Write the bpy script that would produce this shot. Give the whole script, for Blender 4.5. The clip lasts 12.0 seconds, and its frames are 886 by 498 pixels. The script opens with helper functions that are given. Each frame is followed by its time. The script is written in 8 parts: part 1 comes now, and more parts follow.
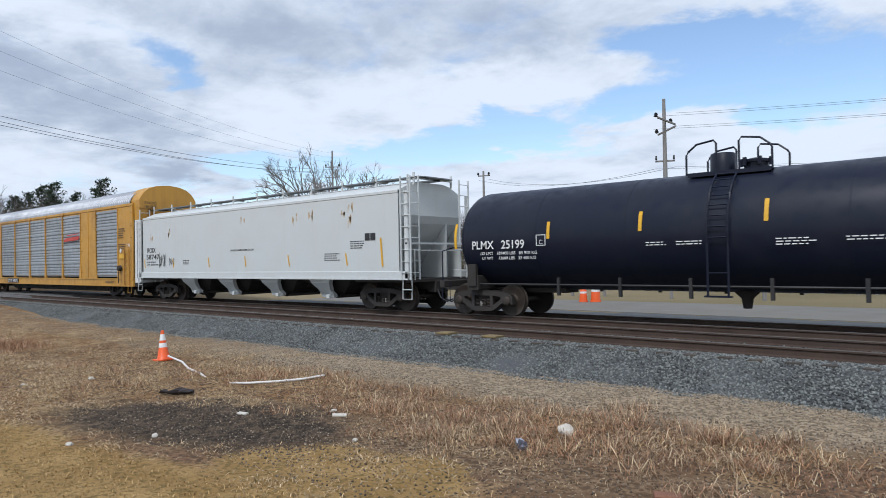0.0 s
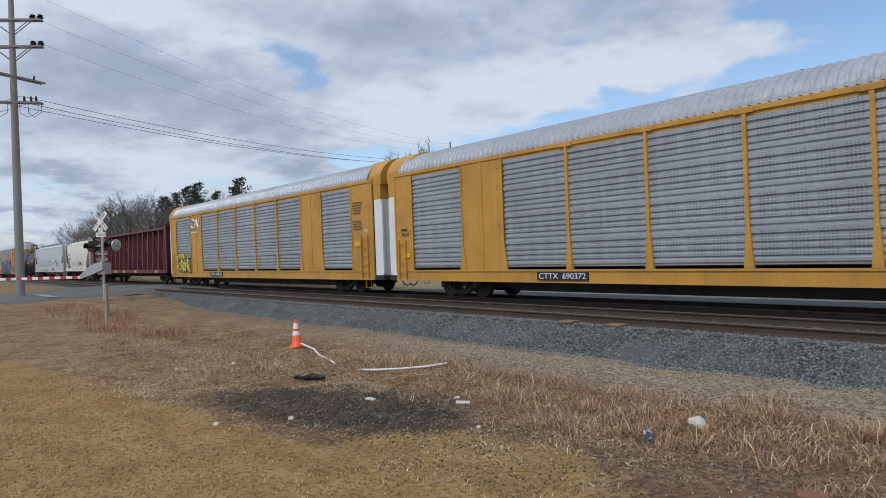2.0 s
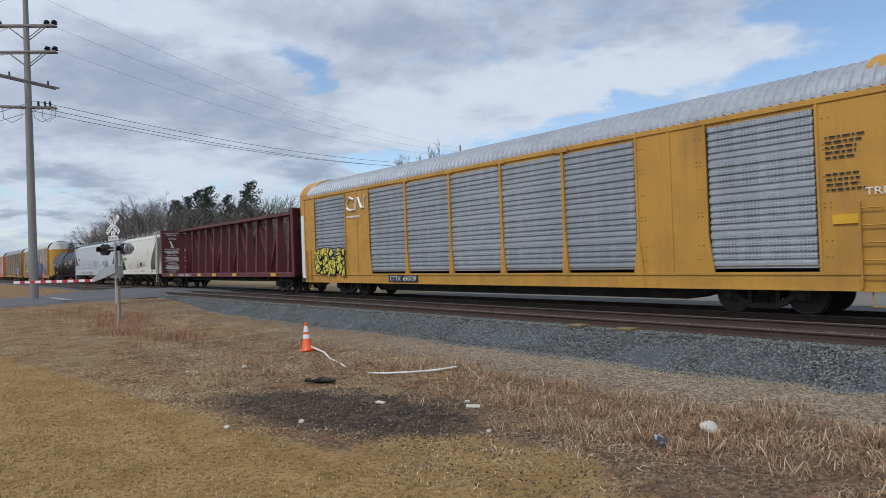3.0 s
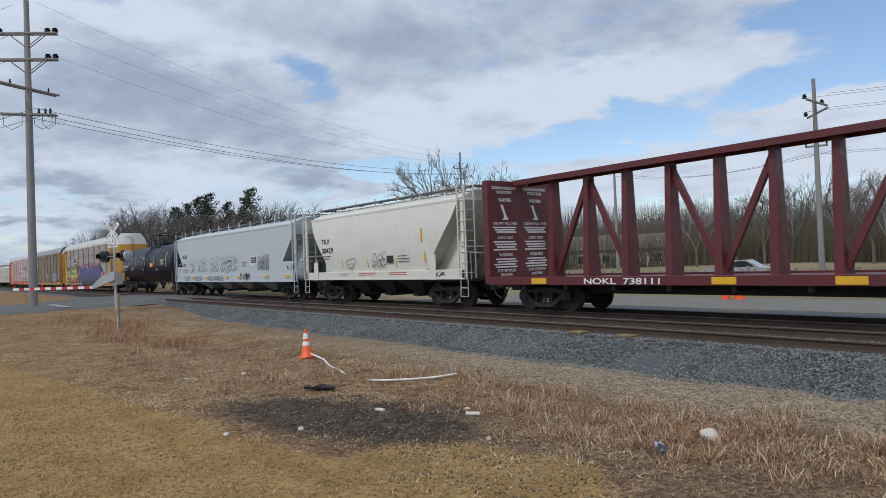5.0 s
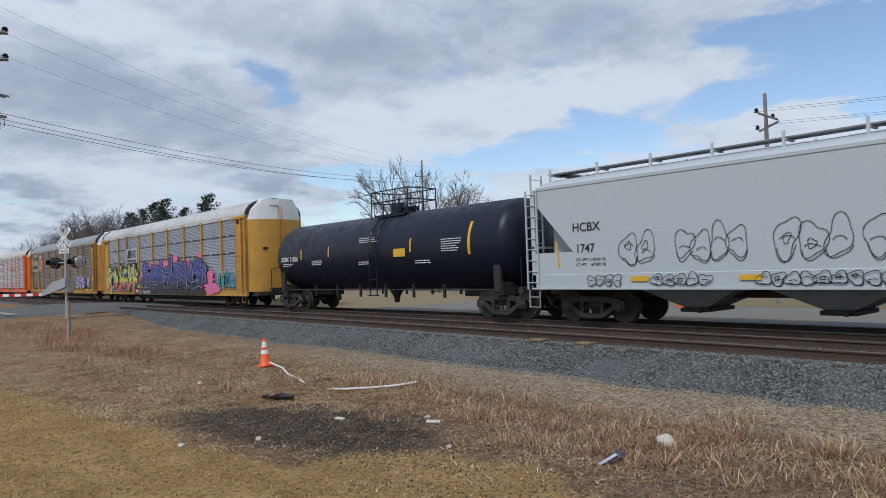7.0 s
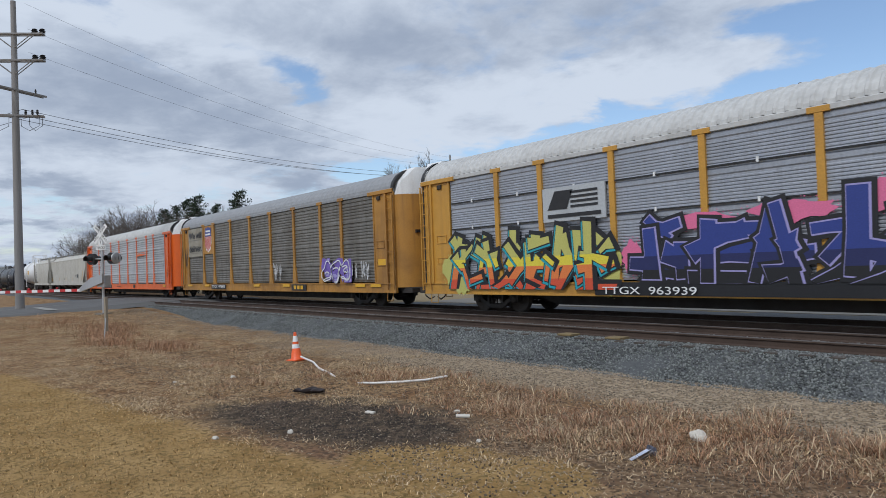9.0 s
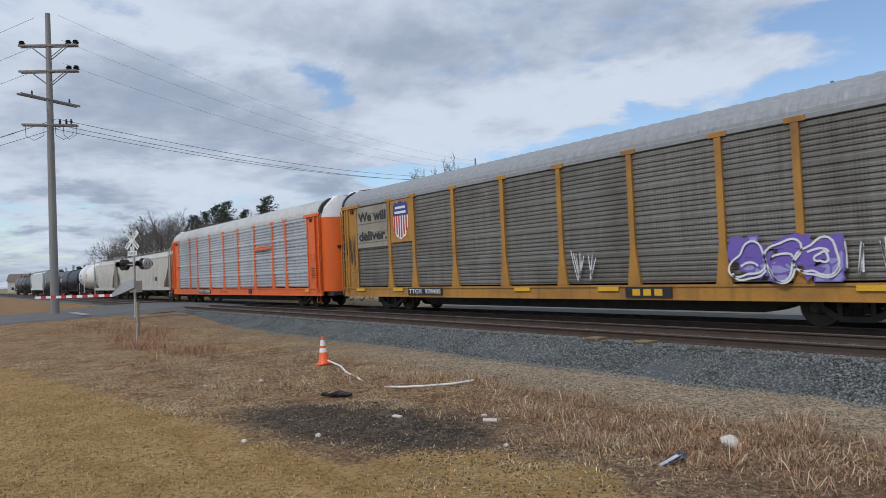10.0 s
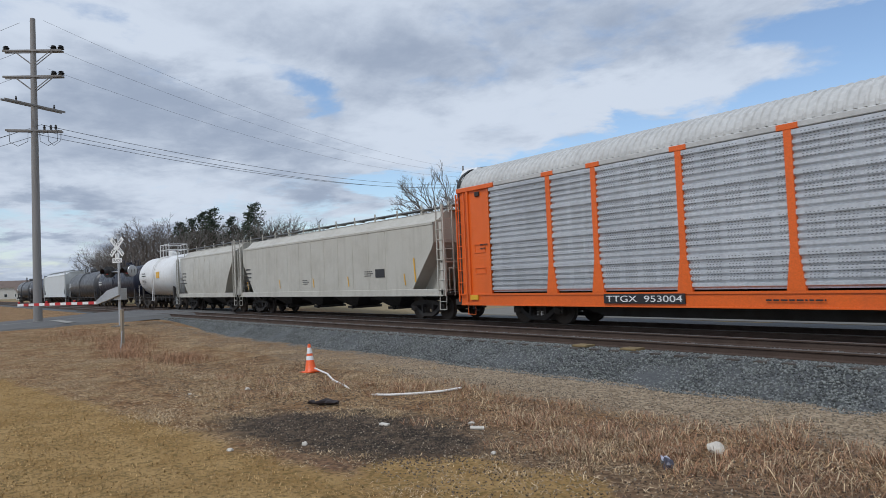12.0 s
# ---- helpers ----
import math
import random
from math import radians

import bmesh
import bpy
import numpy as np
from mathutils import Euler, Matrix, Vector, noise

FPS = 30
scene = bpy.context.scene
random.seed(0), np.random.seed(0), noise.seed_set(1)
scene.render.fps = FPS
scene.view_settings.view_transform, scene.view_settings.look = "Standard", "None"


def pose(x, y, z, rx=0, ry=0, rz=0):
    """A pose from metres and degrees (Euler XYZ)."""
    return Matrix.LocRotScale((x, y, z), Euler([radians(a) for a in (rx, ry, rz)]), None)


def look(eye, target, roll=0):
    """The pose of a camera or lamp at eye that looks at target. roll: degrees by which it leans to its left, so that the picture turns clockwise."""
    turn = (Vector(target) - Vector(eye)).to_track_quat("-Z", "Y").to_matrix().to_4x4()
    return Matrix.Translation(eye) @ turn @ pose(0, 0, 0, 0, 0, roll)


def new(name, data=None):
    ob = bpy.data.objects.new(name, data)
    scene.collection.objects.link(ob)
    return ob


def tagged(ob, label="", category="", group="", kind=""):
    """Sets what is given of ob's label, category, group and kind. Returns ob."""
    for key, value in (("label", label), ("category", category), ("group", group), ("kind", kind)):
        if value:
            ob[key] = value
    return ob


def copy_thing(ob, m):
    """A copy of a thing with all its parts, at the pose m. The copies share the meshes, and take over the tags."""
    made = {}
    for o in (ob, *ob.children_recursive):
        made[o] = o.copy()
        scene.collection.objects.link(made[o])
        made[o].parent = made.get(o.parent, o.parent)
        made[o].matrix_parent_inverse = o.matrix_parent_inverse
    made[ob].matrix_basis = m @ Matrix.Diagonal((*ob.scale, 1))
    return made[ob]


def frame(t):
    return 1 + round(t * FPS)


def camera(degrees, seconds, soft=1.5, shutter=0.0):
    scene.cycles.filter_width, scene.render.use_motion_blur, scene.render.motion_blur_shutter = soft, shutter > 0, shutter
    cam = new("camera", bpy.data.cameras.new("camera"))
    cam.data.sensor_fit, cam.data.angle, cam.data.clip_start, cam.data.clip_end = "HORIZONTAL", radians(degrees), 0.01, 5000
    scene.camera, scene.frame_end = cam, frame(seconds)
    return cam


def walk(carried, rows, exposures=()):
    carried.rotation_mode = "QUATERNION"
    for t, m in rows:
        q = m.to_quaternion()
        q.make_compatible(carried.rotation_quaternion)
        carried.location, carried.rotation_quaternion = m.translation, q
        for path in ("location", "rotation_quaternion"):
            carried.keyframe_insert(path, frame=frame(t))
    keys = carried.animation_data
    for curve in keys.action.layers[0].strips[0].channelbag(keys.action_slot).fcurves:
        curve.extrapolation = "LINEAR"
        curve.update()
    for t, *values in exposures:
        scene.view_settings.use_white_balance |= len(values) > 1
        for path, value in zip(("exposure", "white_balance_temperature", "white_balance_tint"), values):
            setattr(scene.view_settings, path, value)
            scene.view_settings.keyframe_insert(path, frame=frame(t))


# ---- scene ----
SECONDS = 12.0
EYE = 1.68            # eye height over the rail top of the train's track
cam = camera(65.71, SECONDS, soft=0.6, shutter=0.04)
PATH = [
    (0.0, pose(0, 0, EYE, 90.91, 1.04, 41.11)),
    (0.5, pose(0, 0, EYE, 91.04, 1.73, 41.56)),
    (1.0, pose(0, 0, EYE, 90.54, 2.33, 46.47)),
    (1.5, pose(0, 0, EYE, 90.24, 2.15, 49.56)),
    (2.0, pose(0, 0, EYE, 90.25, 2.10, 51.08)),
    (2.5, pose(0, 0, EYE, 90.47, 1.96, 51.62)),
    (3.0, pose(0, 0, EYE, 90.57, 2.09, 51.92)),
    (3.5, pose(0, 0, EYE, 90.65, 2.02, 52.23)),
    (5.5, pose(0, 0, EYE, 91.37, 2.08, 51.65)),
    (6.0, pose(0, 0, EYE, 91.39, 1.54, 50.58)),
    (6.5, pose(0, 0, EYE, 91.76, 1.65, 49.19)),
    (7.0, pose(0, 0, EYE, 91.68, 1.89, 48.66)),
    (9.0, pose(0, 0, EYE, 91.31, 2.13, 51.07)),
    (9.5, pose(0, 0, EYE, 91.49, 2.24, 52.26)),
    (10.0, pose(0, 0, EYE, 91.72, 2.42, 53.24)),
    (10.5, pose(0, 0, EYE, 91.49, 2.49, 53.28)),
    (11.0, pose(0, 0, EYE, 91.62, 2.19, 53.07)),
    (11.5, pose(0, 0, EYE, 91.83, 2.50, 52.55)),
    (12.0, pose(0, 0, EYE, 92.29, 2.39, 52.20)),
]
walk(cam, PATH, exposures=((0.0, 0.14, 6000, 10), (0.5, 0.08, 6000, 10), (1.3, -0.12, 6000, 10), (12.0, -0.16, 6000, 10)))

SPEED = 19.0          # the train, metres a second towards +x
TRACK = 17.25         # centre line of the train's track
NEAR = 13.2           # centre line of the nearer, empty track
NEAR_UP = 0.12        # its rail top over that of the other

# ---- world and sun ----
SUN_TURN, SUN_UP = 165.0, 52.0


def make_world():
    w = bpy.data.worlds.new("sky")
    scene.world = w
    w.use_nodes = True
    nt = w.node_tree
    nt.nodes.clear()
    N, L = nt.nodes.new, nt.links.new
    out, bg = N("ShaderNodeOutputWorld"), N("ShaderNodeBackground")
    L(bg.outputs[0], out.inputs[0])
    bg.inputs[1].default_value = 0.15
    sky = N("ShaderNodeTexSky")
    sky.sky_type, sky.sun_disc = "NISHITA", False
    sky.sun_elevation, sky.sun_rotation = radians(SUN_UP), radians(SUN_TURN)
    sky.air_density, sky.dust_density, sky.ozone_density = 1.0, 0.6, 0.7
    co = N("ShaderNodeTexCoord")
    sep = N("ShaderNodeSeparateXYZ")
    L(co.outputs["Generated"], sep.inputs[0])

    def math_node(op, a, b=None, c=None):
        n = N("ShaderNodeMath")
        n.operation = op
        for i, v in enumerate((a, b, c)):
            if v is None:
                continue
            if isinstance(v, (int, float)):
                n.inputs[i].default_value = v
            else:
                L(v, n.inputs[i])
        return n.outputs[0]

    up = math_node("ADD", math_node("MAXIMUM", sep.outputs[2], 0.0), 0.16)
    flat = N("ShaderNodeCombineXYZ")
    L(math_node("DIVIDE", sep.outputs[0], up), flat.inputs[0])
    L(math_node("DIVIDE", sep.outputs[1], up), flat.inputs[1])
    flat.inputs[2].default_value = 3.7

    def cloud(scale, detail, rough, shift, distort=0.3):
        mp = N("ShaderNodeMapping")
        mp.inputs["Location"].default_value = shift
        L(flat.outputs[0], mp.inputs[0])
        n = N("ShaderNodeTexNoise")
        n.inputs["Scale"].default_value, n.inputs["Detail"].default_value = scale, detail
        n.inputs["Roughness"].default_value, n.inputs["Distortion"].default_value = rough, distort
        L(mp.outputs[0], n.inputs["Vector"])
        return n.outputs[0]

    def ramp(v, a, b, smooth=True):
        n = N("ShaderNodeMapRange")
        n.interpolation_type = "SMOOTHSTEP" if smooth else "LINEAR"
        n.inputs[1].default_value, n.inputs[2].default_value = a, b
        L(v, n.inputs[0])
        return n.outputs[0]

    # bearing (left of +y) and height over the horizon in degrees, stirred by noise so that cloud edges fray
    az = math_node("MULTIPLY", math_node("ARCTAN2", math_node("MULTIPLY", sep.outputs[0], -1.0), sep.outputs[1]), 57.2958)
    el = math_node("MULTIPLY", math_node("ARCSINE", sep.outputs[2]), 57.2958)
    az = math_node("ADD", az, math_node("MULTIPLY", math_node("SUBTRACT", cloud(2.2, 7.0, 0.6, (1.0, 7.0, 0)), 0.5), 13.0))
    el = math_node("ADD", el, math_node("MULTIPLY", math_node("SUBTRACT", cloud(2.6, 7.0, 0.6, (4.0, 2.0, 5.0)), 0.5), 5.5))
    spot = N("ShaderNodeCombineXYZ")
    L(az, spot.inputs[0])
    L(el, spot.inputs[1])
    # cloud banks: bearing, height, half width, half height, tilt, cover, shade
    grey_banks = ((75, 13.2, 17, 6.0, 0, 0.30, 0.75), (63, 10, 8, 3.4, 20, 0.25, 0.5), (47, 19.0, 25, 5.5, 0, 0.40, 0.60), (47, 11.5, 3.5, 1.5, 0, 0.1, 0.5),
                  (81, 6.4, 6, 1.5, 0, 0.25, 0.9), (83, 3.9, 5, 1.0, 0, 0.25, 0.9), (75.5, 4.2, 4.5, 1.1, 0, 0.2, 0.7), (62, 6.8, 4.5, 1.4, 0, 0.2, 0.7), (83, 1.2, 14, 1.5, 0, 0.1, 0.6))
    white_banks = ((73, 18.2, 13, 2.4, 8, 0.25, -0.9), (49, 12.2, 15, 3.6, -4, 0.30, -0.8), (34, 13.8, 11, 2.4, -10, 0.55, -0.8), (78, 8.0, 12, 2.2, 0, 0.1, -0.5),
                   (19, 9.6, 6.5, 2.8, 0, 0.9, -0.3), (31, 11.4, 4, 1.5, 0, 0.7, -0.2), (12, 7.6, 8, 2.0, 0, 0.6, -0.3), (28, 6.2, 22, 2.8, 0, 0.5, -0.4), (12, 18.5, 12, 2.4, 5, 0.1, -0.3))
    openings = ((64.5, 15.8, 6.5, 1.7, 30, -0.7, 0), (78, 19.6, 6, 1.3, 10, -0.6, 0), (16, 13.2, 16, 4.6, 0, -1.5, 0), (34, 10.6, 11, 2.4, -5, -1.1, 0), (22, 17.0, 9, 2.0, 0, -1.0, 0),
                (54.5, 7.6, 8, 1.5, 8, -0.8, 0), (43.5, 8.9, 9, 1.4, -3, -0.7, 0), (80, 5.2, 9, 1.0, 0, -0.3, -0.3))
    bank_cover, bank_shade = 0.0, 0.0
    for a0, e0, ra, re, tilt, dc, ds in grey_banks + white_banks + openings:
        mp = N("ShaderNodeMapping")
        mp.vector_type = "TEXTURE"
        mp.inputs["Location"].default_value, mp.inputs["Rotation"].default_value, mp.inputs["Scale"].default_value = (a0, e0, 0), (0, 0, radians(tilt)), (ra, re, 1)
        L(spot.outputs[0], mp.inputs[0])
        ln = N("ShaderNodeVectorMath")
        ln.operation = "LENGTH"
        L(mp.outputs[0], ln.inputs[0])
        g = ramp(ln.outputs["Value"], 1.15, 0.1)
        bank_cover = math_node("MULTIPLY_ADD", g, dc, bank_cover)
        if ds:
            bank_shade = math_node("MULTIPLY_ADD", g, ds, bank_shade)
    mass = math_node("ADD", math_node("MULTIPLY", cloud(0.9, 8.0, 0.55, (2.3, 0.4, 0)), 0.6), math_node("MULTIPLY", cloud(3.6, 8.0, 0.6, (5.0, 1.0, 0)), 0.4))
    dens = math_node("MULTIPLY_ADD", bank_cover, 0.22, mass)
    cover = math_node("MULTIPLY_ADD", ramp(dens, 0.36, 0.52), 0.96, 0.03)
    grain = math_node("ADD", math_node("MULTIPLY", cloud(1.6, 8.0, 0.6, (9.1, 4.0, 2.0)), 0.6), math_node("MULTIPLY", cloud(5.0, 8.0, 0.6, (3.1, 8.0, 1.0)), 0.4))
    shade = ramp(math_node("MULTIPLY_ADD", bank_shade, 0.25, grain), 0.37, 0.78)
    tone = N("ShaderNodeMix")
    tone.data_type = "RGBA"
    L(shade, tone.inputs["Factor"])
    tone.inputs["A"].default_value = (4.9, 5.2, 5.6, 1)
    tone.inputs["B"].default_value = (2.6, 2.95, 3.55, 1)
    mix = N("ShaderNodeMix")
    mix.data_type = "RGBA"
    L(cover, mix.inputs["Factor"])
    L(sky.outputs[0], mix.inputs["A"])
    L(tone.outputs["Result"], mix.inputs["B"])
    L(mix.outputs["Result"], bg.inputs[0])
    s = bpy.data.lights.new("sun", "SUN")
    s.energy, s.angle, s.color = 2.1, radians(11), (1.0, 0.965, 0.92)
    so = new("sun", s)
    a, e = radians(SUN_TURN), radians(SUN_UP)
    d = Vector((math.sin(a) * math.cos(e), math.cos(a) * math.cos(e), math.sin(e)))
    so.matrix_world = look(d * 50, (0, 0, 0))


make_world()

# ---- materials ----
MATS = {}


def mat(name, base, rough=0.6, metal=0.0, dirt=None, amount=0.35, grain=30.0, patch=0.8, bump=0.15, stretch=(1, 1, 1), spec=0.5, per=0.0, streak=0.0):
    """A worn surface: base colour, patches of dirt at a large scale, grain and fine relief."""
    if name in MATS:
        return MATS[name]
    m = bpy.data.materials.new(name)
    m.use_nodes = True
    nt = m.node_tree
    N, L = nt.nodes.new, nt.links.new
    b = nt.nodes["Principled BSDF"]
    b.inputs["Roughness"].default_value, b.inputs["Metallic"].default_value = rough, metal
    b.inputs["Specular IOR Level"].default_value = spec
    co = N("ShaderNodeTexCoord")
    mp = N("ShaderNodeMapping")
    mp.inputs["Scale"].default_value = stretch
    L(co.outputs["Object"], mp.inputs[0])

    def noise_at(scale, detail=5, src=mp):
        n = N("ShaderNodeTexNoise")
        n.inputs["Scale"].default_value, n.inputs["Detail"].default_value = scale, detail
        L(src.outputs[0], n.inputs["Vector"])
        return n.outputs[0]

    def span(v, a, b_, lo=0.0, hi=1.0):
        n = N("ShaderNodeMapRange")
        for i, val in enumerate((a, b_, lo, hi)):
            n.inputs[i + 1].default_value = val
        L(v, n.inputs[0])
        return n.outputs[0]

    def blend(fac, a, c):
        n = N("ShaderNodeMix")
        n.data_type = "RGBA"
        L(fac, n.inputs["Factor"])
        for key, v in (("A", a), ("B", c)):
            if isinstance(v, tuple):
                n.inputs[key].default_value = (*v, 1)
            else:
                L(v, n.inputs[key])
        return n.outputs["Result"]

    dirt = dirt or tuple(c * 0.55 for c in base)
    fine = noise_at(grain, 4)
    col = blend(span(fine, 0.3, 0.7), tuple(c * 0.88 for c in base), tuple(min(1, c * 1.1) for c in base))
    col = blend(span(noise_at(patch, 7), 0.45, 0.75, 0, amount), col, dirt)
    if streak:
        ms = N("ShaderNodeMapping")
        ms.inputs["Scale"].default_value = (3.0, 3.0, 0.18)
        L(co.outputs["Object"], ms.inputs[0])
        col = blend(span(noise_at(1.6, 6, ms), 0.52, 0.78, 0, streak), col, dirt)
    if per:
        info = N("ShaderNodeObjectInfo")
        hsv = N("ShaderNodeHueSaturation")
        L(span(info.outputs["Random"], 0, 1, 1 - per, 1 + per), hsv.inputs["Value"])
        L(col, hsv.inputs["Color"])
        col = hsv.outputs[0]
    L(col, b.inputs["Base Color"])
    L(span(noise_at(patch * 4, 4), 0.3, 0.7, max(0.05, rough - 0.12), min(1, rough + 0.12)), b.inputs["Roughness"])
    if bump:
        bp = N("ShaderNodeBump")
        bp.inputs["Strength"].default_value, bp.inputs["Distance"].default_value = bump, 0.01
        L(fine, bp.inputs["Height"])
        L(bp.outputs[0], b.inputs["Normal"])
    MATS[name] = m
    return m


def perforated(name, base, dirt, amount, holes=0.55):
    """Galvanised sheet with rows of small punched holes."""
    m = mat(name, base, 0.48, 0.55, dirt, amount, grain=14, patch=0.5, bump=0.05, streak=amount * 0.7, per=0.06)
    nt = m.node_tree
    N, L = nt.nodes.new, nt.links.new
    b = nt.nodes["Principled BSDF"]
    co = N("ShaderNodeTexCoord")
    sep = N("ShaderNodeSeparateXYZ")
    L(co.outputs["Object"], sep.inputs[0])

    def mth(op, a, c):
        n = N("ShaderNodeMath")
        n.operation = op
        for i, v in enumerate((a, c)):
            if isinstance(v, (int, float)):
                n.inputs[i].default_value = v
            else:
                L(v, n.inputs[i])
        return n.outputs[0]

    def cell(v, pitch, wide):
        return mth("LESS_THAN", mth("MODULO", mth("ADD", v, 500.0), pitch), wide)

    dots = mth("MULTIPLY", cell(sep.outputs[0], 0.085, 0.036), cell(sep.outputs[2], 0.0625, 0.024))
    rows_on = cell(mth("ADD", sep.outputs[2], 0.02), 0.9, 0.62)
    cols_on = cell(sep.outputs[0], 0.62, 0.44)
    on = mth("MULTIPLY", mth("MULTIPLY", dots, rows_on), mth("MULTIPLY", cols_on, holes))
    mix = N("ShaderNodeMix")
    mix.data_type = "RGBA"
    old = b.inputs["Base Color"].links[0].from_socket
    L(on, mix.inputs["Factor"])
    L(old, mix.inputs["A"])
    mix.inputs["B"].default_value = (0.02, 0.02, 0.022, 1)
    L(mix.outputs["Result"], b.inputs["Base Color"])
    return m


YELLOW = mat("rack_yellow", (0.53, 0.275, 0.040), 0.5, 0, (0.24, 0.12, 0.035), 0.45, streak=0.35, bump=0.05)
ORANGE = mat("rack_orange", (0.72, 0.125, 0.012), 0.42, 0, (0.40, 0.08, 0.02), 0.3, streak=0.2, bump=0.04)
OLD_YELLOW = mat("rack_old_yellow", (0.42, 0.205, 0.035), 0.55, 0, (0.14, 0.07, 0.03), 0.6, streak=0.5, bump=0.06)
GALV = perforated("galvanised_sheet", (0.40, 0.425, 0.445), (0.23, 0.24, 0.25), 0.45)
GALV_NEW = perforated("bright_galvanised_sheet", (0.60, 0.615, 0.63), (0.33, 0.34, 0.36), 0.45, 0.6)
GALV_OLD = perforated("grimy_galvanised_sheet", (0.225, 0.212, 0.185), (0.10, 0.082, 0.062), 0.75, 0.5)
GALV_GREY = perforated("dull_galvanised_sheet", (0.40, 0.42, 0.46), (0.26, 0.27, 0.29), 0.4, 0.1)
ROOF = mat("roof_sheet", (0.42, 0.435, 0.46), 0.5, 0.4, (0.28, 0.29, 0.31), 0.5, grain=6, bump=0.03)
ROOF_WHITE = mat("white_roof_sheet", (0.50, 0.50, 0.48), 0.55, 0.0, (0.34, 0.33, 0.31), 0.5, grain=6, bump=0.03)
ROOF_OLD = mat("weathered_roof_sheet", (0.281, 0.289, 0.296), 0.65, 0.15, (0.26, 0.26, 0.26), 0.5, grain=6, bump=0.03)
WHITE = mat("white_paint", (0.76, 0.77, 0.76), 0.45, 0, (0.42, 0.38, 0.32), 0.25, streak=0.25, bump=0.03)
HOPPER_WHITE = mat("hopper_white", (0.57, 0.595, 0.585), 0.45, 0, (0.50, 0.46, 0.40), 0.2, streak=0.22, bump=0.03)
HOPPER_GREY = mat("hopper_pale_grey", (0.47, 0.505, 0.515), 0.45, 0, (0.44, 0.46, 0.47), 0.2, streak=0.18, bump=0.03)
HOPPER_CREAM = mat("hopper_cream", (0.66, 0.64, 0.56), 0.45, 0, (0.46, 0.42, 0.34), 0.25, streak=0.25, bump=0.03)
HOPPER_BEIGE = mat("hopper_beige", (0.47, 0.45, 0.39), 0.5, 0, (0.28, 0.25, 0.20), 0.35, streak=0.4, bump=0.03)
BAY_GREY = mat("bay_grey", (0.26, 0.265, 0.265), 0.6, 0, (0.12, 0.11, 0.10), 0.5, streak=0.4, bump=0.05)
TANK_BLACK = mat("tank_black", (0.008, 0.011, 0.024), 0.42, 0, (0.03, 0.03, 0.033), 0.25, streak=0.12, bump=0.015, spec=0.28)
TANK_GREY = mat("tank_dark_grey", (0.05, 0.052, 0.056), 0.4, 0, (0.09, 0.085, 0.08), 0.4, streak=0.3, bump=0.02)
TANK_WHITE = mat("tank_white", (0.72, 0.72, 0.70), 0.4, 0, (0.45, 0.42, 0.36), 0.25, streak=0.3, bump=0.02)
MAROON = mat("maroon_paint", (0.112, 0.020, 0.023), 0.5, 0, (0.06, 0.02, 0.02), 0.45, streak=0.35, bump=0.06)
BLACK = mat("black_paint", (0.018, 0.018, 0.019), 0.55, 0, (0.06, 0.05, 0.04), 0.4, bump=0.05)
# dirty running gear; on hopper bays this near-black stands in for shade
GRIME_AND_SHADE = mat("grimy_steel_and_shade", (0.034, 0.030, 0.027), 0.8, 0.1, (0.06, 0.047, 0.035), 0.5, bump=0.15)
WHEEL = mat("wheel_steel", (0.05, 0.042, 0.036), 0.65, 0.3, (0.08, 0.05, 0.03), 0.5, bump=0.08)
TREAD = mat("bright_tread", (0.42, 0.41, 0.40), 0.35, 0.9, bump=0.02)
LETTER_WHITE = mat("white_lettering", (0.78, 0.78, 0.76), 0.5, bump=0)
LETTER_BLACK = mat("black_lettering", (0.022, 0.022, 0.024), 0.5, bump=0)
LETTER_RED = mat("red_lettering", (0.50, 0.045, 0.03), 0.5, bump=0)
STRIPE = mat("reflective_yellow", (0.72, 0.40, 0.02), 0.4, 0, (0.4, 0.2, 0.03), 0.3, bump=0)
GRATE = mat("walkway_grating", (0.24, 0.25, 0.26), 0.6, 0.5, bump=0.1)
RAIL = mat("rusty_rail", (0.070, 0.045, 0.032), 0.8, 0.2, (0.035, 0.025, 0.02), 0.5, bump=0.1)
RAILHEAD = mat("worn_rail_head", (0.15, 0.13, 0.115), 0.5, 0.6, (0.09, 0.065, 0.05), 0.5, bump=0.03)
TIE = mat("creosoted_tie", (0.052, 0.042, 0.034), 0.85, 0, (0.12, 0.10, 0.08), 0.5, grain=60, stretch=(6, 0.5, 3), bump=0.4, per=0.2)
POLE = mat("weathered_pole", (0.25, 0.24, 0.23), 0.85, 0, (0.12, 0.105, 0.09), 0.5, grain=40, stretch=(4, 4, 0.3), bump=0.4)
WIRE = mat("dark_wire", (0.03, 0.03, 0.032), 0.6, bump=0)
ALU = mat("aluminium", (0.52, 0.53, 0.54), 0.4, 0.7, bump=0.03)
CONE = mat("orange_plastic", (0.80, 0.115, 0.02), 0.45, 0, (0.45, 0.08, 0.03), 0.2, patch=6, bump=0.02)
BARK = mat("bare_bark", (0.125, 0.105, 0.09), 0.9, 0, (0.07, 0.06, 0.05), 0.5, grain=25, bump=0.4)
BARK_GREY = mat("grey_bark", (0.19, 0.175, 0.16), 0.9, 0, (0.10, 0.09, 0.08), 0.5, grain=25, bump=0.4)
NEEDLE = mat("pine_needles", (0.040, 0.058, 0.034), 0.8, 0, (0.022, 0.032, 0.022), 0.6, grain=3, bump=0)
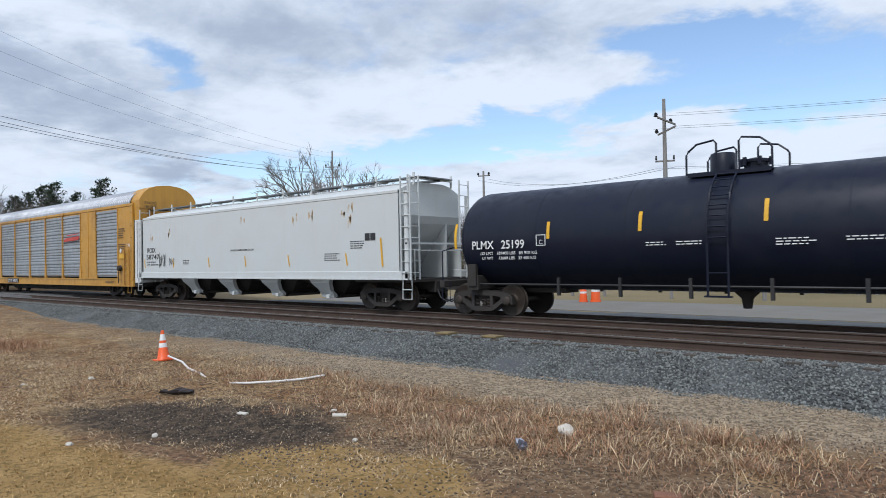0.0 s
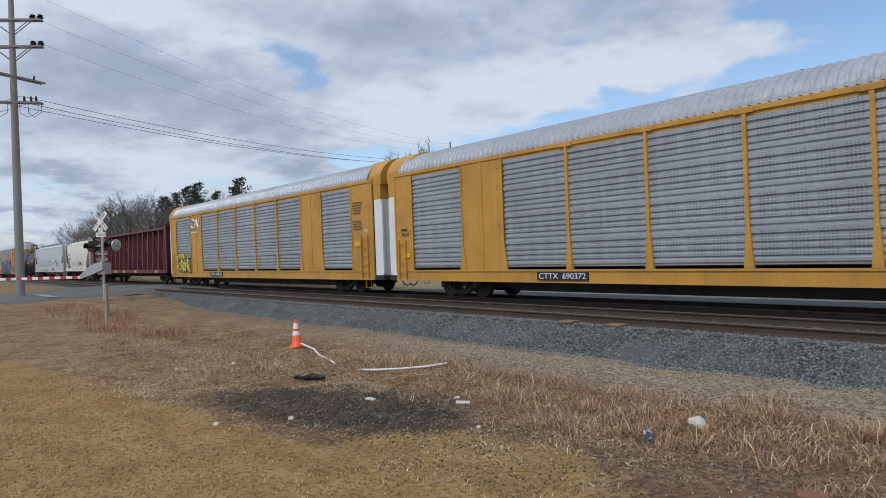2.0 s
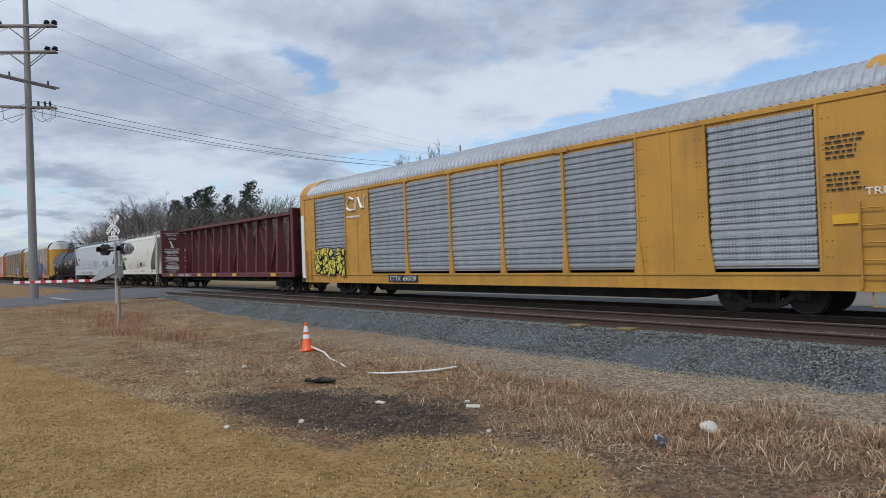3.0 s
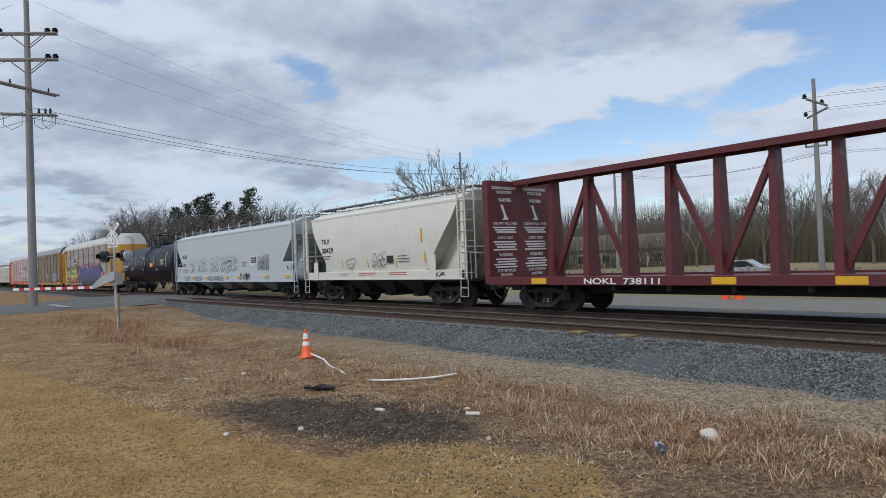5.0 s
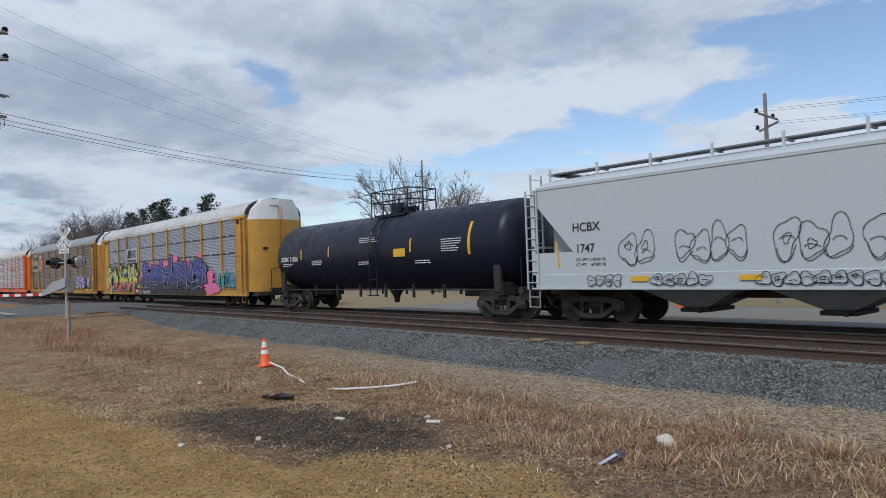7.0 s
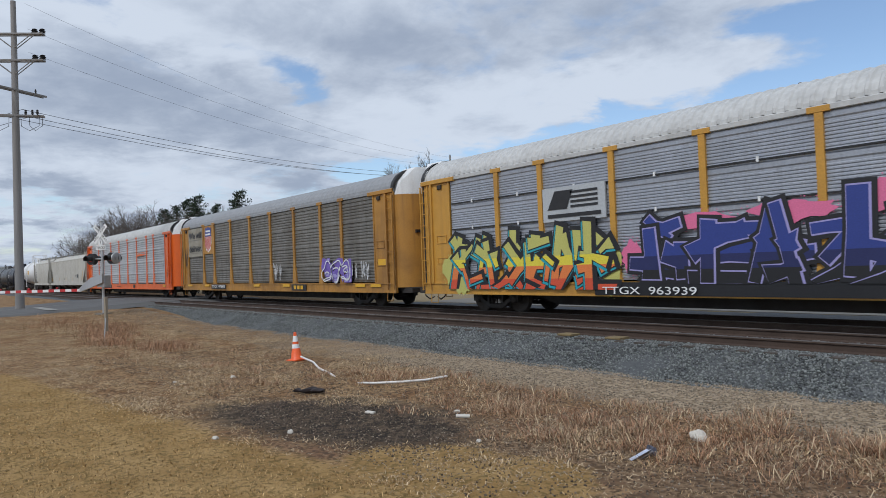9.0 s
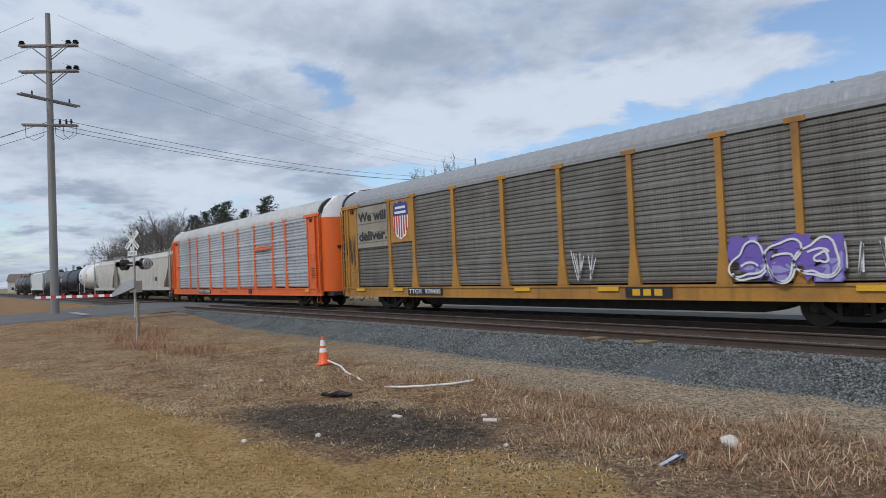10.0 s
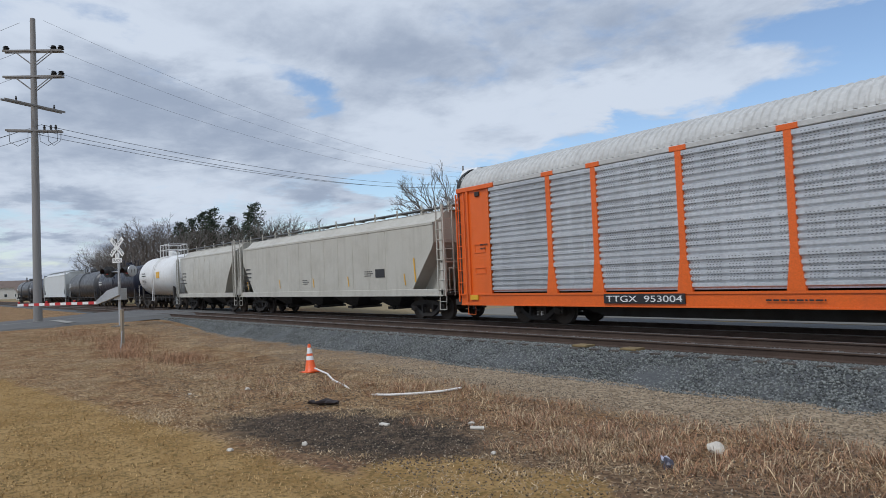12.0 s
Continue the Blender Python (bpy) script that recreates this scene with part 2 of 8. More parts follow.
ASPHALT = mat("old_asphalt", (0.105, 0.102, 0.096), 0.85, 0, (0.08, 0.078, 0.075), 0.5, grain=90, patch=0.25, bump=0.5)
CONCRETE = mat("pale_concrete", (0.165, 0.152, 0.128), 0.85, 0, (0.13, 0.12, 0.105), 0.5, grain=60, patch=0.2, bump=0.3)
STONE = mat("ballast_stone", (0.142, 0.149, 0.139), 0.9, 0, (0.09, 0.092, 0.098), 0.6, grain=14, patch=3.0, bump=0.2)
BALLAST = mat("ballast_bed", (0.075, 0.079, 0.079), 0.85, 0, (0.045, 0.046, 0.05), 0.7, grain=22, patch=16.0, bump=1.0)
DRY = mat("dry_grass", (0.42, 0.285, 0.145), 0.8, 0, (0.25, 0.165, 0.09), 0.6, grain=5, patch=0.9, bump=0)
DRY_PALE = mat("pale_dry_grass", (0.54, 0.415, 0.255), 0.8, 0, (0.32, 0.24, 0.15), 0.6, grain=5, patch=0.9, bump=0)
WEED = mat("reddish_weeds", (0.34, 0.185, 0.10), 0.8, 0, (0.36, 0.26, 0.16), 0.7, grain=5, patch=1.2, bump=0)
LAWN = mat("winter_lawn", (0.42, 0.275, 0.115), 0.8, 0, (0.29, 0.195, 0.085), 0.6, grain=5, patch=0.9, bump=0)


# ---- mesh tools ----
class Mesh:
    def __init__(self):
        self.v, self.f = [], []

    def add(self, v, f):
        n = len(self.v)
        self.v += [tuple(p) for p in v]
        self.f += [tuple(i + n for i in q) for q in f]
        return self

    def box(self, x0, x1, y0, y1, z0, z1, c=0.0):
        """A box; c takes off the long edges by that much."""
        if c <= 0:
            v = [(x, y, z) for x in (x0, x1) for y in (y0, y1) for z in (z0, z1)]
            return self.add(v, [(0, 1, 3, 2), (4, 6, 7, 5), (0, 4, 5, 1), (2, 3, 7, 6), (0, 2, 6, 4), (1, 5, 7, 3)])
        sx, sy, sz = x1 - x0, y1 - y0, z1 - z0
        if sx >= sy and sx >= sz:
            ring = [(y0 + c, z0), (y1 - c, z0), (y1, z0 + c), (y1, z1 - c), (y1 - c, z1), (y0 + c, z1), (y0, z1 - c), (y0, z0 + c)]
            rings = [[(x, a, b) for a, b in ring] for x in (x0, x1)]
        elif sy >= sz:
            ring = [(x0 + c, z0), (x0, z0 + c), (x0, z1 - c), (x0 + c, z1), (x1 - c, z1), (x1, z1 - c), (x1, z0 + c), (x1 - c, z0)]
            rings = [[(a, y, b) for a, b in ring] for y in (y0, y1)]
        else:
            ring = [(x0 + c, y0), (x1 - c, y0), (x1, y0 + c), (x1, y1 - c), (x1 - c, y1), (x0 + c, y1), (x0, y1 - c), (x0, y0 + c)]
            rings = [[(a, b, z) for a, b in ring] for z in (z0, z1)]
        return self.loft(rings)

    def loft(self, rings, caps=True, closed=True):
        n, k = len(self.v), len(rings[0])
        for r in rings:
            self.v += [tuple(p) for p in r]
        for i in range(len(rings) - 1):
            for j in range(k if closed else k - 1):
                a, b = n + i * k + j, n + i * k + (j + 1) % k
                self.f.append((a, b, b + k, a + k))
        if caps:
            self.f.append(tuple(range(n + k - 1, n - 1, -1)))
            m = n + (len(rings) - 1) * k
            self.f.append(tuple(range(m, m + k)))
        return self

    def tube(self, pts, r, n=6, r1=None, caps=True):
        pts = [Vector(p) for p in pts]
        rings = []
        for i, p in enumerate(pts):
            d = (pts[min(i + 1, len(pts) - 1)] - pts[max(i - 1, 0)]).normalized()
            a = d.cross(Vector((0, 0, 1)) if abs(d.z) < 0.9 else Vector((1, 0, 0))).normalized()
            b = d.cross(a)
            rr = r if r1 is None else r + (r1 - r) * i / max(1, len(pts) - 1)
            rings.append([p + a * (rr * math.cos(t * 2 * math.pi / n)) + b * (rr * math.sin(t * 2 * math.pi / n)) for t in range(n)])
        return self.loft(rings, caps)

    def turned(self, rows, n=24, axis="y"):
        """A solid of revolution about an axis through the origin: rows of (along, radius)."""
        rings = []
        for a, r in rows:
            ring = []
            for t in range(n):
                c, s = r * math.cos(t * 2 * math.pi / n), r * math.sin(t * 2 * math.pi / n)
                ring.append({"x": (a, c, s), "y": (s, a, c), "z": (c, s, a)}[axis])
            rings.append(ring)
        return self.loft(rings)

    def moved(self, dx=0, dy=0, dz=0):
        self.v = [(x + dx, y + dy, z + dz) for x, y, z in self.v]
        return self


def blocks(m):
    """The blocks of small bars in a mesh of plain boxes, those apart from one another as meshes of their own."""
    n = len(m.v) // 8
    if len(m.v) != 8 * n or len(m.f) != 6 * n or n < 2:
        return [m]
    groups = []
    for i in range(n):
        v = m.v[8 * i:8 * i + 8]
        lo, hi = [min(p[k] for p in v) for k in range(3)], [max(p[k] for p in v) for k in range(3)]
        mine = [[lo, hi, [i]]]
        rest = []
        for g in groups:
            near = g[0][0] - 0.15 < hi[0] and g[1][0] + 0.15 > lo[0] and g[0][2] - 0.12 < hi[2] and g[1][2] + 0.12 > lo[2]
            (mine if near else rest).append(g)
        groups = rest + [[[min(g[0][k] for g in mine) for k in range(3)], [max(g[1][k] for g in mine) for k in range(3)], sum((g[2] for g in mine), [])]]
    out = []
    for _, _, ids in groups:
        b = Mesh()
        for i in sorted(ids):
            b.add(m.v[8 * i:8 * i + 8], [tuple(q - 8 * i for q in f) for f in m.f[6 * i:6 * i + 6]])
        out.append(b)
    return out


def part(name, m, material, parent=None, label="", smooth=False, at=None):
    if name == "lettering":
        m, *more = blocks(m)
        for b in more:
            part(name, b, material, parent, label, smooth, at)
    me = bpy.data.meshes.new(name)
    me.from_pydata(m.v, [], m.f)
    bm = bmesh.new()
    bm.from_mesh(me)
    bmesh.ops.recalc_face_normals(bm, faces=bm.faces)
    bm.to_mesh(me)
    bm.free()
    me.materials.append(material)
    if smooth:
        me.polygons.foreach_set("use_smooth", [True] * len(me.polygons))
        me.set_sharp_from_angle(angle=radians(40))
    ob = new(name, me)
    ob.parent = parent
    if at is not None:
        ob.matrix_basis = at
    if label:
        tagged(ob, label)
    if name in ("lettering", "rivets", "rust_marks", "graffiti"):
        tagged(ob, kind="stuff")
    return ob


def again(ob, at, parent=None):
    """Another object on the same mesh."""
    o = ob.copy()
    scene.collection.objects.link(o)
    o.parent = parent if parent is not None else ob.parent
    o.matrix_basis = at
    return o


def text(words, height, x, y, z, parent, material, label="", width=None, name="lettering", facing="-y", bold=0.0):
    """Flat lettering with capitals of that height, its lower left corner at x, z, on a side that faces -y or an end that faces +x. Lines apart are parts of their own."""
    if "\n" in words:
        lines = [w.strip() for w in words.split("\n")]
        longest = max(len(w) for w in lines)
        for i, w in enumerate(lines):
            wide = (width or height * 0.8 * longest) * len(w) / longest
            off = ((width or wide) - wide) / 2
            text(w, height, x + (off if facing == "-y" else 0), y + (0 if facing == "-y" else off), z - i * height * 1.45, parent, material, label, wide, name, facing, bold)
        return None
    cu = bpy.data.curves.new("letters", "FONT")
    cu.body, cu.size, cu.extrude, cu.offset = words, height / 0.7, 0.002, bold
    tmp = bpy.data.objects.new("letters", cu)
    me = bpy.data.meshes.new_from_object(tmp)
    me.name = name
    bpy.data.objects.remove(tmp)
    bpy.data.curves.remove(cu)
    co = np.empty(len(me.vertices) * 3, dtype=np.float32)
    me.vertices.foreach_get("co", co)
    co = co.reshape(-1, 3)
    if width and len(co):
        co[:, 0] *= width / max(1e-6, co[:, 0].max())
    me.vertices.foreach_set("co", co.ravel())
    me.materials.clear()
    me.materials.append(material)
    ob = new(name, me)
    ob.parent = parent
    ob.matrix_basis = pose(x, y, z, 90, 0, 0 if facing == "-y" else 90)
    if label:
        tagged(ob, label)
    return ob


def bars(m, x, z, y, width, lines, height=0.05, gap=0.04, seed=1):
    """Rows of small bars: writing too small to read, on a side that faces -y."""
    rnd = random.Random(seed)
    for i in range(lines):
        a, end = x, x + width * rnd.uniform(0.7, 1.0)
        zz = z - i * (height + gap)
        while a < end:
            b = min(end, a + rnd.uniform(0.05, 0.16))
            m.box(a, b, y, y + 0.003, zz, zz + height * 0.68)
            a = b + 0.035
    return m


# ---- the train: running gear ----
def make_truck():
    """A three-piece freight truck, its centre at the rail top's middle, with two wheelsets that turn."""
    b = Mesh()
    b.box(-0.2, 0.2, -0.95, 0.95, 0.42, 0.68, 0.04)
    b.turned([(0.66, 0.2), (0.76, 0.2)], 16, "z")
    bolster = part("truck", b, GRIME_AND_SHADE)
    for s in (-1, 1):
        y = s * 1.0
        f = Mesh()
        y0, y1 = y - 0.075, y + 0.075
        # upper bow, lower bow, pedestals
        top = [(-1.08, 0.50, 0.60), (-0.86, 0.55, 0.70), (-0.42, 0.60, 0.76), (0.42, 0.60, 0.76), (0.86, 0.55, 0.70), (1.08, 0.50, 0.60)]
        f.loft([[(x, y0, a), (x, y1, a), (x, y1, c), (x, y0, c)] for x, a, c in top])
        low = [(-0.80, 0.44, 0.58), (-0.46, 0.20, 0.36), (-0.30, 0.14, 0.27), (0.30, 0.14, 0.27), (0.46, 0.20, 0.36), (0.80, 0.44, 0.58)]
        f.loft([[(x, y0, a), (x, y1, a), (x, y1, c), (x, y0, c)] for x, a, c in low])
        for x in (-0.34, 0.34):
            f.box(x - 0.05, x + 0.05, y0, y1, 0.22, 0.64)
        for x in (-0.889, 0.889):
            f.box(x - 0.17, x + 0.17, y0, y1, 0.52, 0.64, 0.02)
            f.box(x - 0.21, x - 0.14, y0, y1, 0.36, 0.56)
            f.box(x + 0.14, x + 0.21, y0, y1, 0.36, 0.56)
        part("side_frame", f, GRIME_AND_SHADE, bolster, smooth=True)
        sp = Mesh()
        for x in (-0.2, 0.0, 0.2):
            for k in range(5):
                z = 0.275 + k * 0.042
                sp.tube([(x + 0.075 * math.cos(a), y + 0.05 * math.sin(a), z + 0.03 * a / 6.28) for a in np.linspace(0, 6.28, 7)], 0.014, 4)
        part("springs", sp, WHEEL, bolster, "coil springs of the truck")
    w = Mesh()
    for s in (-1, 1):
        rows = [(0.655, 0.09), (0.655, 0.30), (0.665, 0.36), (0.655, 0.40), (0.655, 0.4860), (0.685, 0.4860), (0.70, 0.462), (0.79, 0.455), (0.79, 0.40), (0.765, 0.37), (0.745, 0.20), (0.79, 0.15), (0.79, 0.09)]
        w.turned([(s * a, r) for a, r in rows], 28, "y")
    w.turned([(-1.08, 0.08), (1.08, 0.08)], 12, "y")
    for s in (-1, 1):
        w.turned([(s * 0.90, 0.135), (s * 1.09, 0.135), (s * 1.12, 0.10), (s * 1.125, 0.05)], 14, "y")
        for k in range(3):
            a = k * 2.094
            w.box(0.075 * math.sin(a) - 0.018, 0.075 * math.sin(a) + 0.018, s * 1.115 - 0.012, s * 1.115 + 0.02, 0.075 * math.cos(a) - 0.018, 0.075 * math.cos(a) + 0.018)
    wheelset = part("wheelset", w, WHEEL, bolster, "worn steel wheels on their axle", smooth=True, at=pose(-0.889, 0, 0.457))
    again(wheelset, pose(0.889, 0, 0.457))
    return bolster


TRUCK = make_truck()
WHEELS, CARS = [], []


def add_trucks(car, *places):
    for i, x in enumerate(places):
        t = copy_thing(TRUCK, pose(x, 0, 0))
        t.parent = car
        WHEELS.extend(c for c in t.children if c.name.startswith("wheelset"))


def car_at(name, x_left, x_right, label, category):
    """An Empty on the rails at the middle of a car, keyed later; x from its left to its right end at the start."""
    ob = new(name)
    ob.matrix_basis = pose((x_left + x_right) / 2, TRACK, 0)
    tagged(ob, label, category, "cars of the freight train")
    CARS.append((ob, (x_left + x_right) / 2))
    return ob, (x_right - x_left) / 2


def ladder(car, xs, y, z0, z1, material, rungs=6, end=False, name="ladder"):
    """Stiles at two places, rungs between; along x on a side, along y on an end."""
    m = Mesh()
    a, b = xs

    def at(u, v):
        return (v, u) if end else (u, v)

    for u in (a, b):
        p, q = at(u, y)
        m.box(p - 0.022, p + 0.022, q - 0.022, q + 0.022, z0, z1)
    for i in range(rungs):
        z = z0 + (i + 0.6) * (z1 - z0) / rungs
        m.tube([(*at(a, y), z), (*at(b, y), z)], 0.014, 5)
    return part(name, m, material, car)


def coupler(car, h, s):
    m = Mesh()
    x = s * h
    m.box(min(x, x + s * 0.75), max(x, x + s * 0.75), -0.09, 0.09, 0.74, 0.94, 0.02)
    m.box(min(x + s * 0.6, x + s * 0.86), max(x + s * 0.6, x + s * 0.86), -0.17, 0.17, 0.70, 0.99, 0.03)
    m.box(min(x - s * 0.4, x), max(x - s * 0.4, x), -0.3, 0.3, 0.62, 1.02, 0.02)
    part("coupler", m, GRIME_AND_SHADE, car)
    hose = Mesh()
    hose.tube([(x + s * 0.1, -0.35, 0.72), (x + s * 0.25, -0.37, 0.45), (x + s * 0.5, -0.36, 0.33), (x + s * 0.75, -0.33, 0.42)], 0.025, 6)
    part("brake_hose", hose, BLACK, car)


# ---- the train: auto racks ----
HALF_W = 1.58


def rack_roof(car, h, material, pitch=0.27, rise=0.038):
    prof = [(-1.56, 4.80), (-1.545, 4.92), (-1.47, 5.08), (-1.30, 5.28), (-1.02, 5.45), (-0.62, 5.58), (0, 5.66)]
    prof = prof + [(-y, z) for y, z in prof[-2::-1]]
    xs, x = [], -h
    while x < h - 0.01:
        for dx, up in ((0.0, 0.0), (0.13, 0.0), (0.16, rise), (0.23, rise)):
            if x + dx * pitch / 0.27 < h:
                xs.append((x + dx * pitch / 0.27, up))
        x += pitch
    xs.append((h, 0.0))
    m = Mesh()
    m.loft([[(x, y * (1 + up * 0.35), z + up) for y, z in prof] for x, up in xs], caps=False, closed=False)
    m.loft([[(x, y * 0.99, z - 0.03) for y, z in prof] for x in (-h, h)], caps=False, closed=False)
    return part("roof", m, material, car)


def rack_panel(x0, x1, z0, z1, groups, y=-HALF_W + 0.05, depth=0.03, folds=4):
    """A sheet with horizontal folds in groups, flat bands between, open to the back."""
    prof = []
    span = (z1 - z0) / groups
    for g in range(groups):
        a = z0 + g * span
        step = span * 0.72 / folds
        prof.append((a, 0))
        for k in range(folds):
            s = a + span * 0.04 + k * step
            prof += [(s, 0), (s + step * 0.22, depth), (s + step * 0.62, depth), (s + step * 0.84, 0)]
        prof += [(a + span * 0.80, 0), (a + span * 0.84, depth * 1.3), (a + span * 0.96, depth * 1.3)]
    prof.append((z1, 0))
    out = []
    for side in (1, -1):
        yy = y * side
        out.append(Mesh().loft([[(x, yy - d * side, z) for z, d in prof] for x in (x0, x1)], caps=False, closed=False))
        out[-1].loft([[(x, yy - (d - 0.012) * side, z) for z, d in prof] for x in (x0, x1)], caps=False, closed=False)
    return out


def rack_base(car, h, paint, deck=1.03, chord=None):
    for s in (-1, 1):
        m = Mesh()
        y0, y1 = sorted((s * HALF_W, s * (HALF_W - 0.09)))
        m.box(-h, h, y0, y1, 0.62, deck, 0.02)
        m.box(-h, h, *sorted((s * (HALF_W + 0.03), s * (HALF_W - 0.02))), deck - 0.06, deck)
        m.box(-h, h, *sorted((s * (HALF_W + 0.025), s * (HALF_W - 0.02))), 0.62, 0.66)
        part("side_sill", m, paint, car)
        c = Mesh()
        c.box(-h, h, *sorted((s * (HALF_W + 0.02), s * (HALF_W - 0.08))), 4.68, 4.82, 0.015)
        part("top_chord", c, chord or paint, car)
    m = Mesh()
    m.box(-h + 0.2, h - 0.2, -0.35, 0.35, 0.62, 0.9)
    a, b = h - 4.4, h - 5.6
    m.loft([[(x, -0.55, z), (x, 0.55, z), (x, 0.55, 0.9), (x, -0.55, 0.9)] for x, z in ((-a, 0.62), (-b, 0.27), (b, 0.27), (a, 0.62))])
    m.box(-h, h, -1.48, 1.48, 0.9, 1.0)
    for i in range(9):
        x = -h + 3 + i * (2 * h - 6) / 8
        m.box(x - 0.08, x + 0.08, -1.45, 1.45, 0.62, 0.9)
    part("underframe", m, GRIME_AND_SHADE, car)
    d = Mesh()
    for z in (2.35, 3.6):
        d.box(-h + 0.3, h - 0.3, -1.45, 1.45, z, z + 0.06)
    part("deck", d, GRIME_AND_SHADE, car)
    add_trucks(car, -h + 3.25, h - 3.25)
    for s in (-1, 1):
        coupler(car, h + 0.1, s)
        for e in (-1, 1):
            st = Mesh()
            x = e * (h - 0.5)
            st.tube([(x - 0.2, s * 1.52, 0.64), (x - 0.2, s * 1.54, 0.3), (x + 0.2, s * 1.54, 0.3), (x + 0.2, s * 1.52, 0.64)], 0.018, 5)
            part("stirrup_step", st, paint, car)


def side_plate(car, x0, x1, paint, name="side_plate", ribs=True, both=True, rivets=True):
    """A riveted steel sheet between the panels."""
    for s in ((-1, 1) if both else (-1,)):
        m = Mesh()
        y0, y1 = sorted((s * (HALF_W - 0.01), s * (HALF_W - 0.06)))
        m.box(x0, x1, y0, y1, 1.03, 4.68)
        plate = part(name, m, paint, car)
        for x in (x0 + 0.03, x1 - 0.03):
            m = Mesh()
            m.box(x - 0.035, x + 0.035, *sorted((s * (HALF_W + 0.025), s * (HALF_W - 0.02))), 1.03, 4.68, 0.01)
            part("rib", m, paint, plate)
        if ribs and x1 - x0 > 1.5:
            x = (x0 + x1) / 2
            m = Mesh()
            m.box(x - 0.05, x + 0.05, *sorted((s * (HALF_W + 0.02), s * (HALF_W - 0.02))), 1.03, 4.68, 0.01)
            part("rib", m, paint, plate)
        if ribs:
            # flared feet
            for x, e in ((x0 + 0.03, -1), (x1 - 0.03, 1)):
                yy = s * (HALF_W + 0.028)
                m = Mesh()
                m.add([(x - 0.04, yy, 1.9), (x + 0.04, yy, 1.9), (x + 0.16, yy, 1.03), (x - 0.16, yy, 1.03),
                       (x - 0.04, yy - s * 0.05, 1.9), (x + 0.04, yy - s * 0.05, 1.9), (x + 0.16, yy - s * 0.05, 1.03), (x - 0.16, yy - s * 0.05, 1.03)],
                      [(0, 1, 2, 3), (4, 7, 6, 5), (0, 4, 5, 1), (1, 5, 6, 2), (2, 6, 7, 3), (3, 7, 4, 0)])
                part("rib_foot", m, paint, plate)
    if rivets:
        r = Mesh()
        for z in (1.35, 1.7, 2.42, 2.52, 3.1, 3.68, 3.78, 4.35):
            for x in (x0 + 0.15, x0 + 0.27, x1 - 0.27, x1 - 0.15):
                r.box(x - 0.011, x + 0.011, -HALF_W - 0.006, -HALF_W + 0.02, z - 0.010, z + 0.010)
        part("rivets", r, GRIME_AND_SHADE, car)


def rack_post(car, x, paint, w=0.09):
    for s in (-1, 1):
        m = Mesh()
        yy, yb = s * (HALF_W + 0.035), s * (HALF_W - 0.06)
        ring = [(x - w, 4.68), (x - w, 2.0), (x - w * 2.4, 1.03), (x + w * 2.4, 1.03), (x + w, 2.0), (x + w, 4.68)]
        m.loft([[(a, yy, b) for a, b in ring], [(a, yb, b) for a, b in ring]])
        m.box(x - 0.24, x + 0.24, *sorted((s * (HALF_W + 0.045), s * (HALF_W - 0.02))), 4.66, 4.80, 0.01)
        part("post", m, paint, car)


def rack_ends_flat(car, h, paint):
    """Flat folding end doors: white below, body colour above, under a roof end plate."""
    prof = [(-1.5, 4.55), (-1.5, 4.95), (-1.42, 5.12), (-1.25, 5.35), (-0.98, 5.55), (-0.60, 5.68), (0, 5.74)]
    prof = prof + [(-y, z) for y, z in prof[-2::-1]]
    for s in (-1, 1):
        x0, x1 = s * h, s * (h + 0.58)
        m = Mesh()
        m.loft([[(x, y, z) for y, z in prof] for x in (x0 - s * 0.75, x1)])
        part("end_hood", m, paint, car)
        for k in range(4):
            y0 = -1.50 + k * 0.755
            d = Mesh()
            out = 0.52 if k in (0, 3) else 0.58
            d.box(*sorted((s * (h + 0.02), s * (h + out))), y0, y0 + 0.70, 0.82, 3.95, 0.02)
            d.box(*sorted((s * (h + out), s * (h + out + 0.05))), y0 + 0.02, y0 + 0.10, 0.86, 3.9)
            part("door_leaf", d, WHITE, car, "grimy white folding end door leaf")
            u = Mesh()
            u.box(*sorted((s * (h + 0.02), s * (h + out))), y0, y0 + 0.70, 3.954, 4.56, 0.02)
            part("upper_leaf", u, paint, car)
        b = Mesh()
        b.box(*sorted((s * (h - 0.05), s * (h + 0.6))), -1.5, 1.5, 0.62, 0.82, 0.02)
        part("end_sill", b, GRIME_AND_SHADE, car)


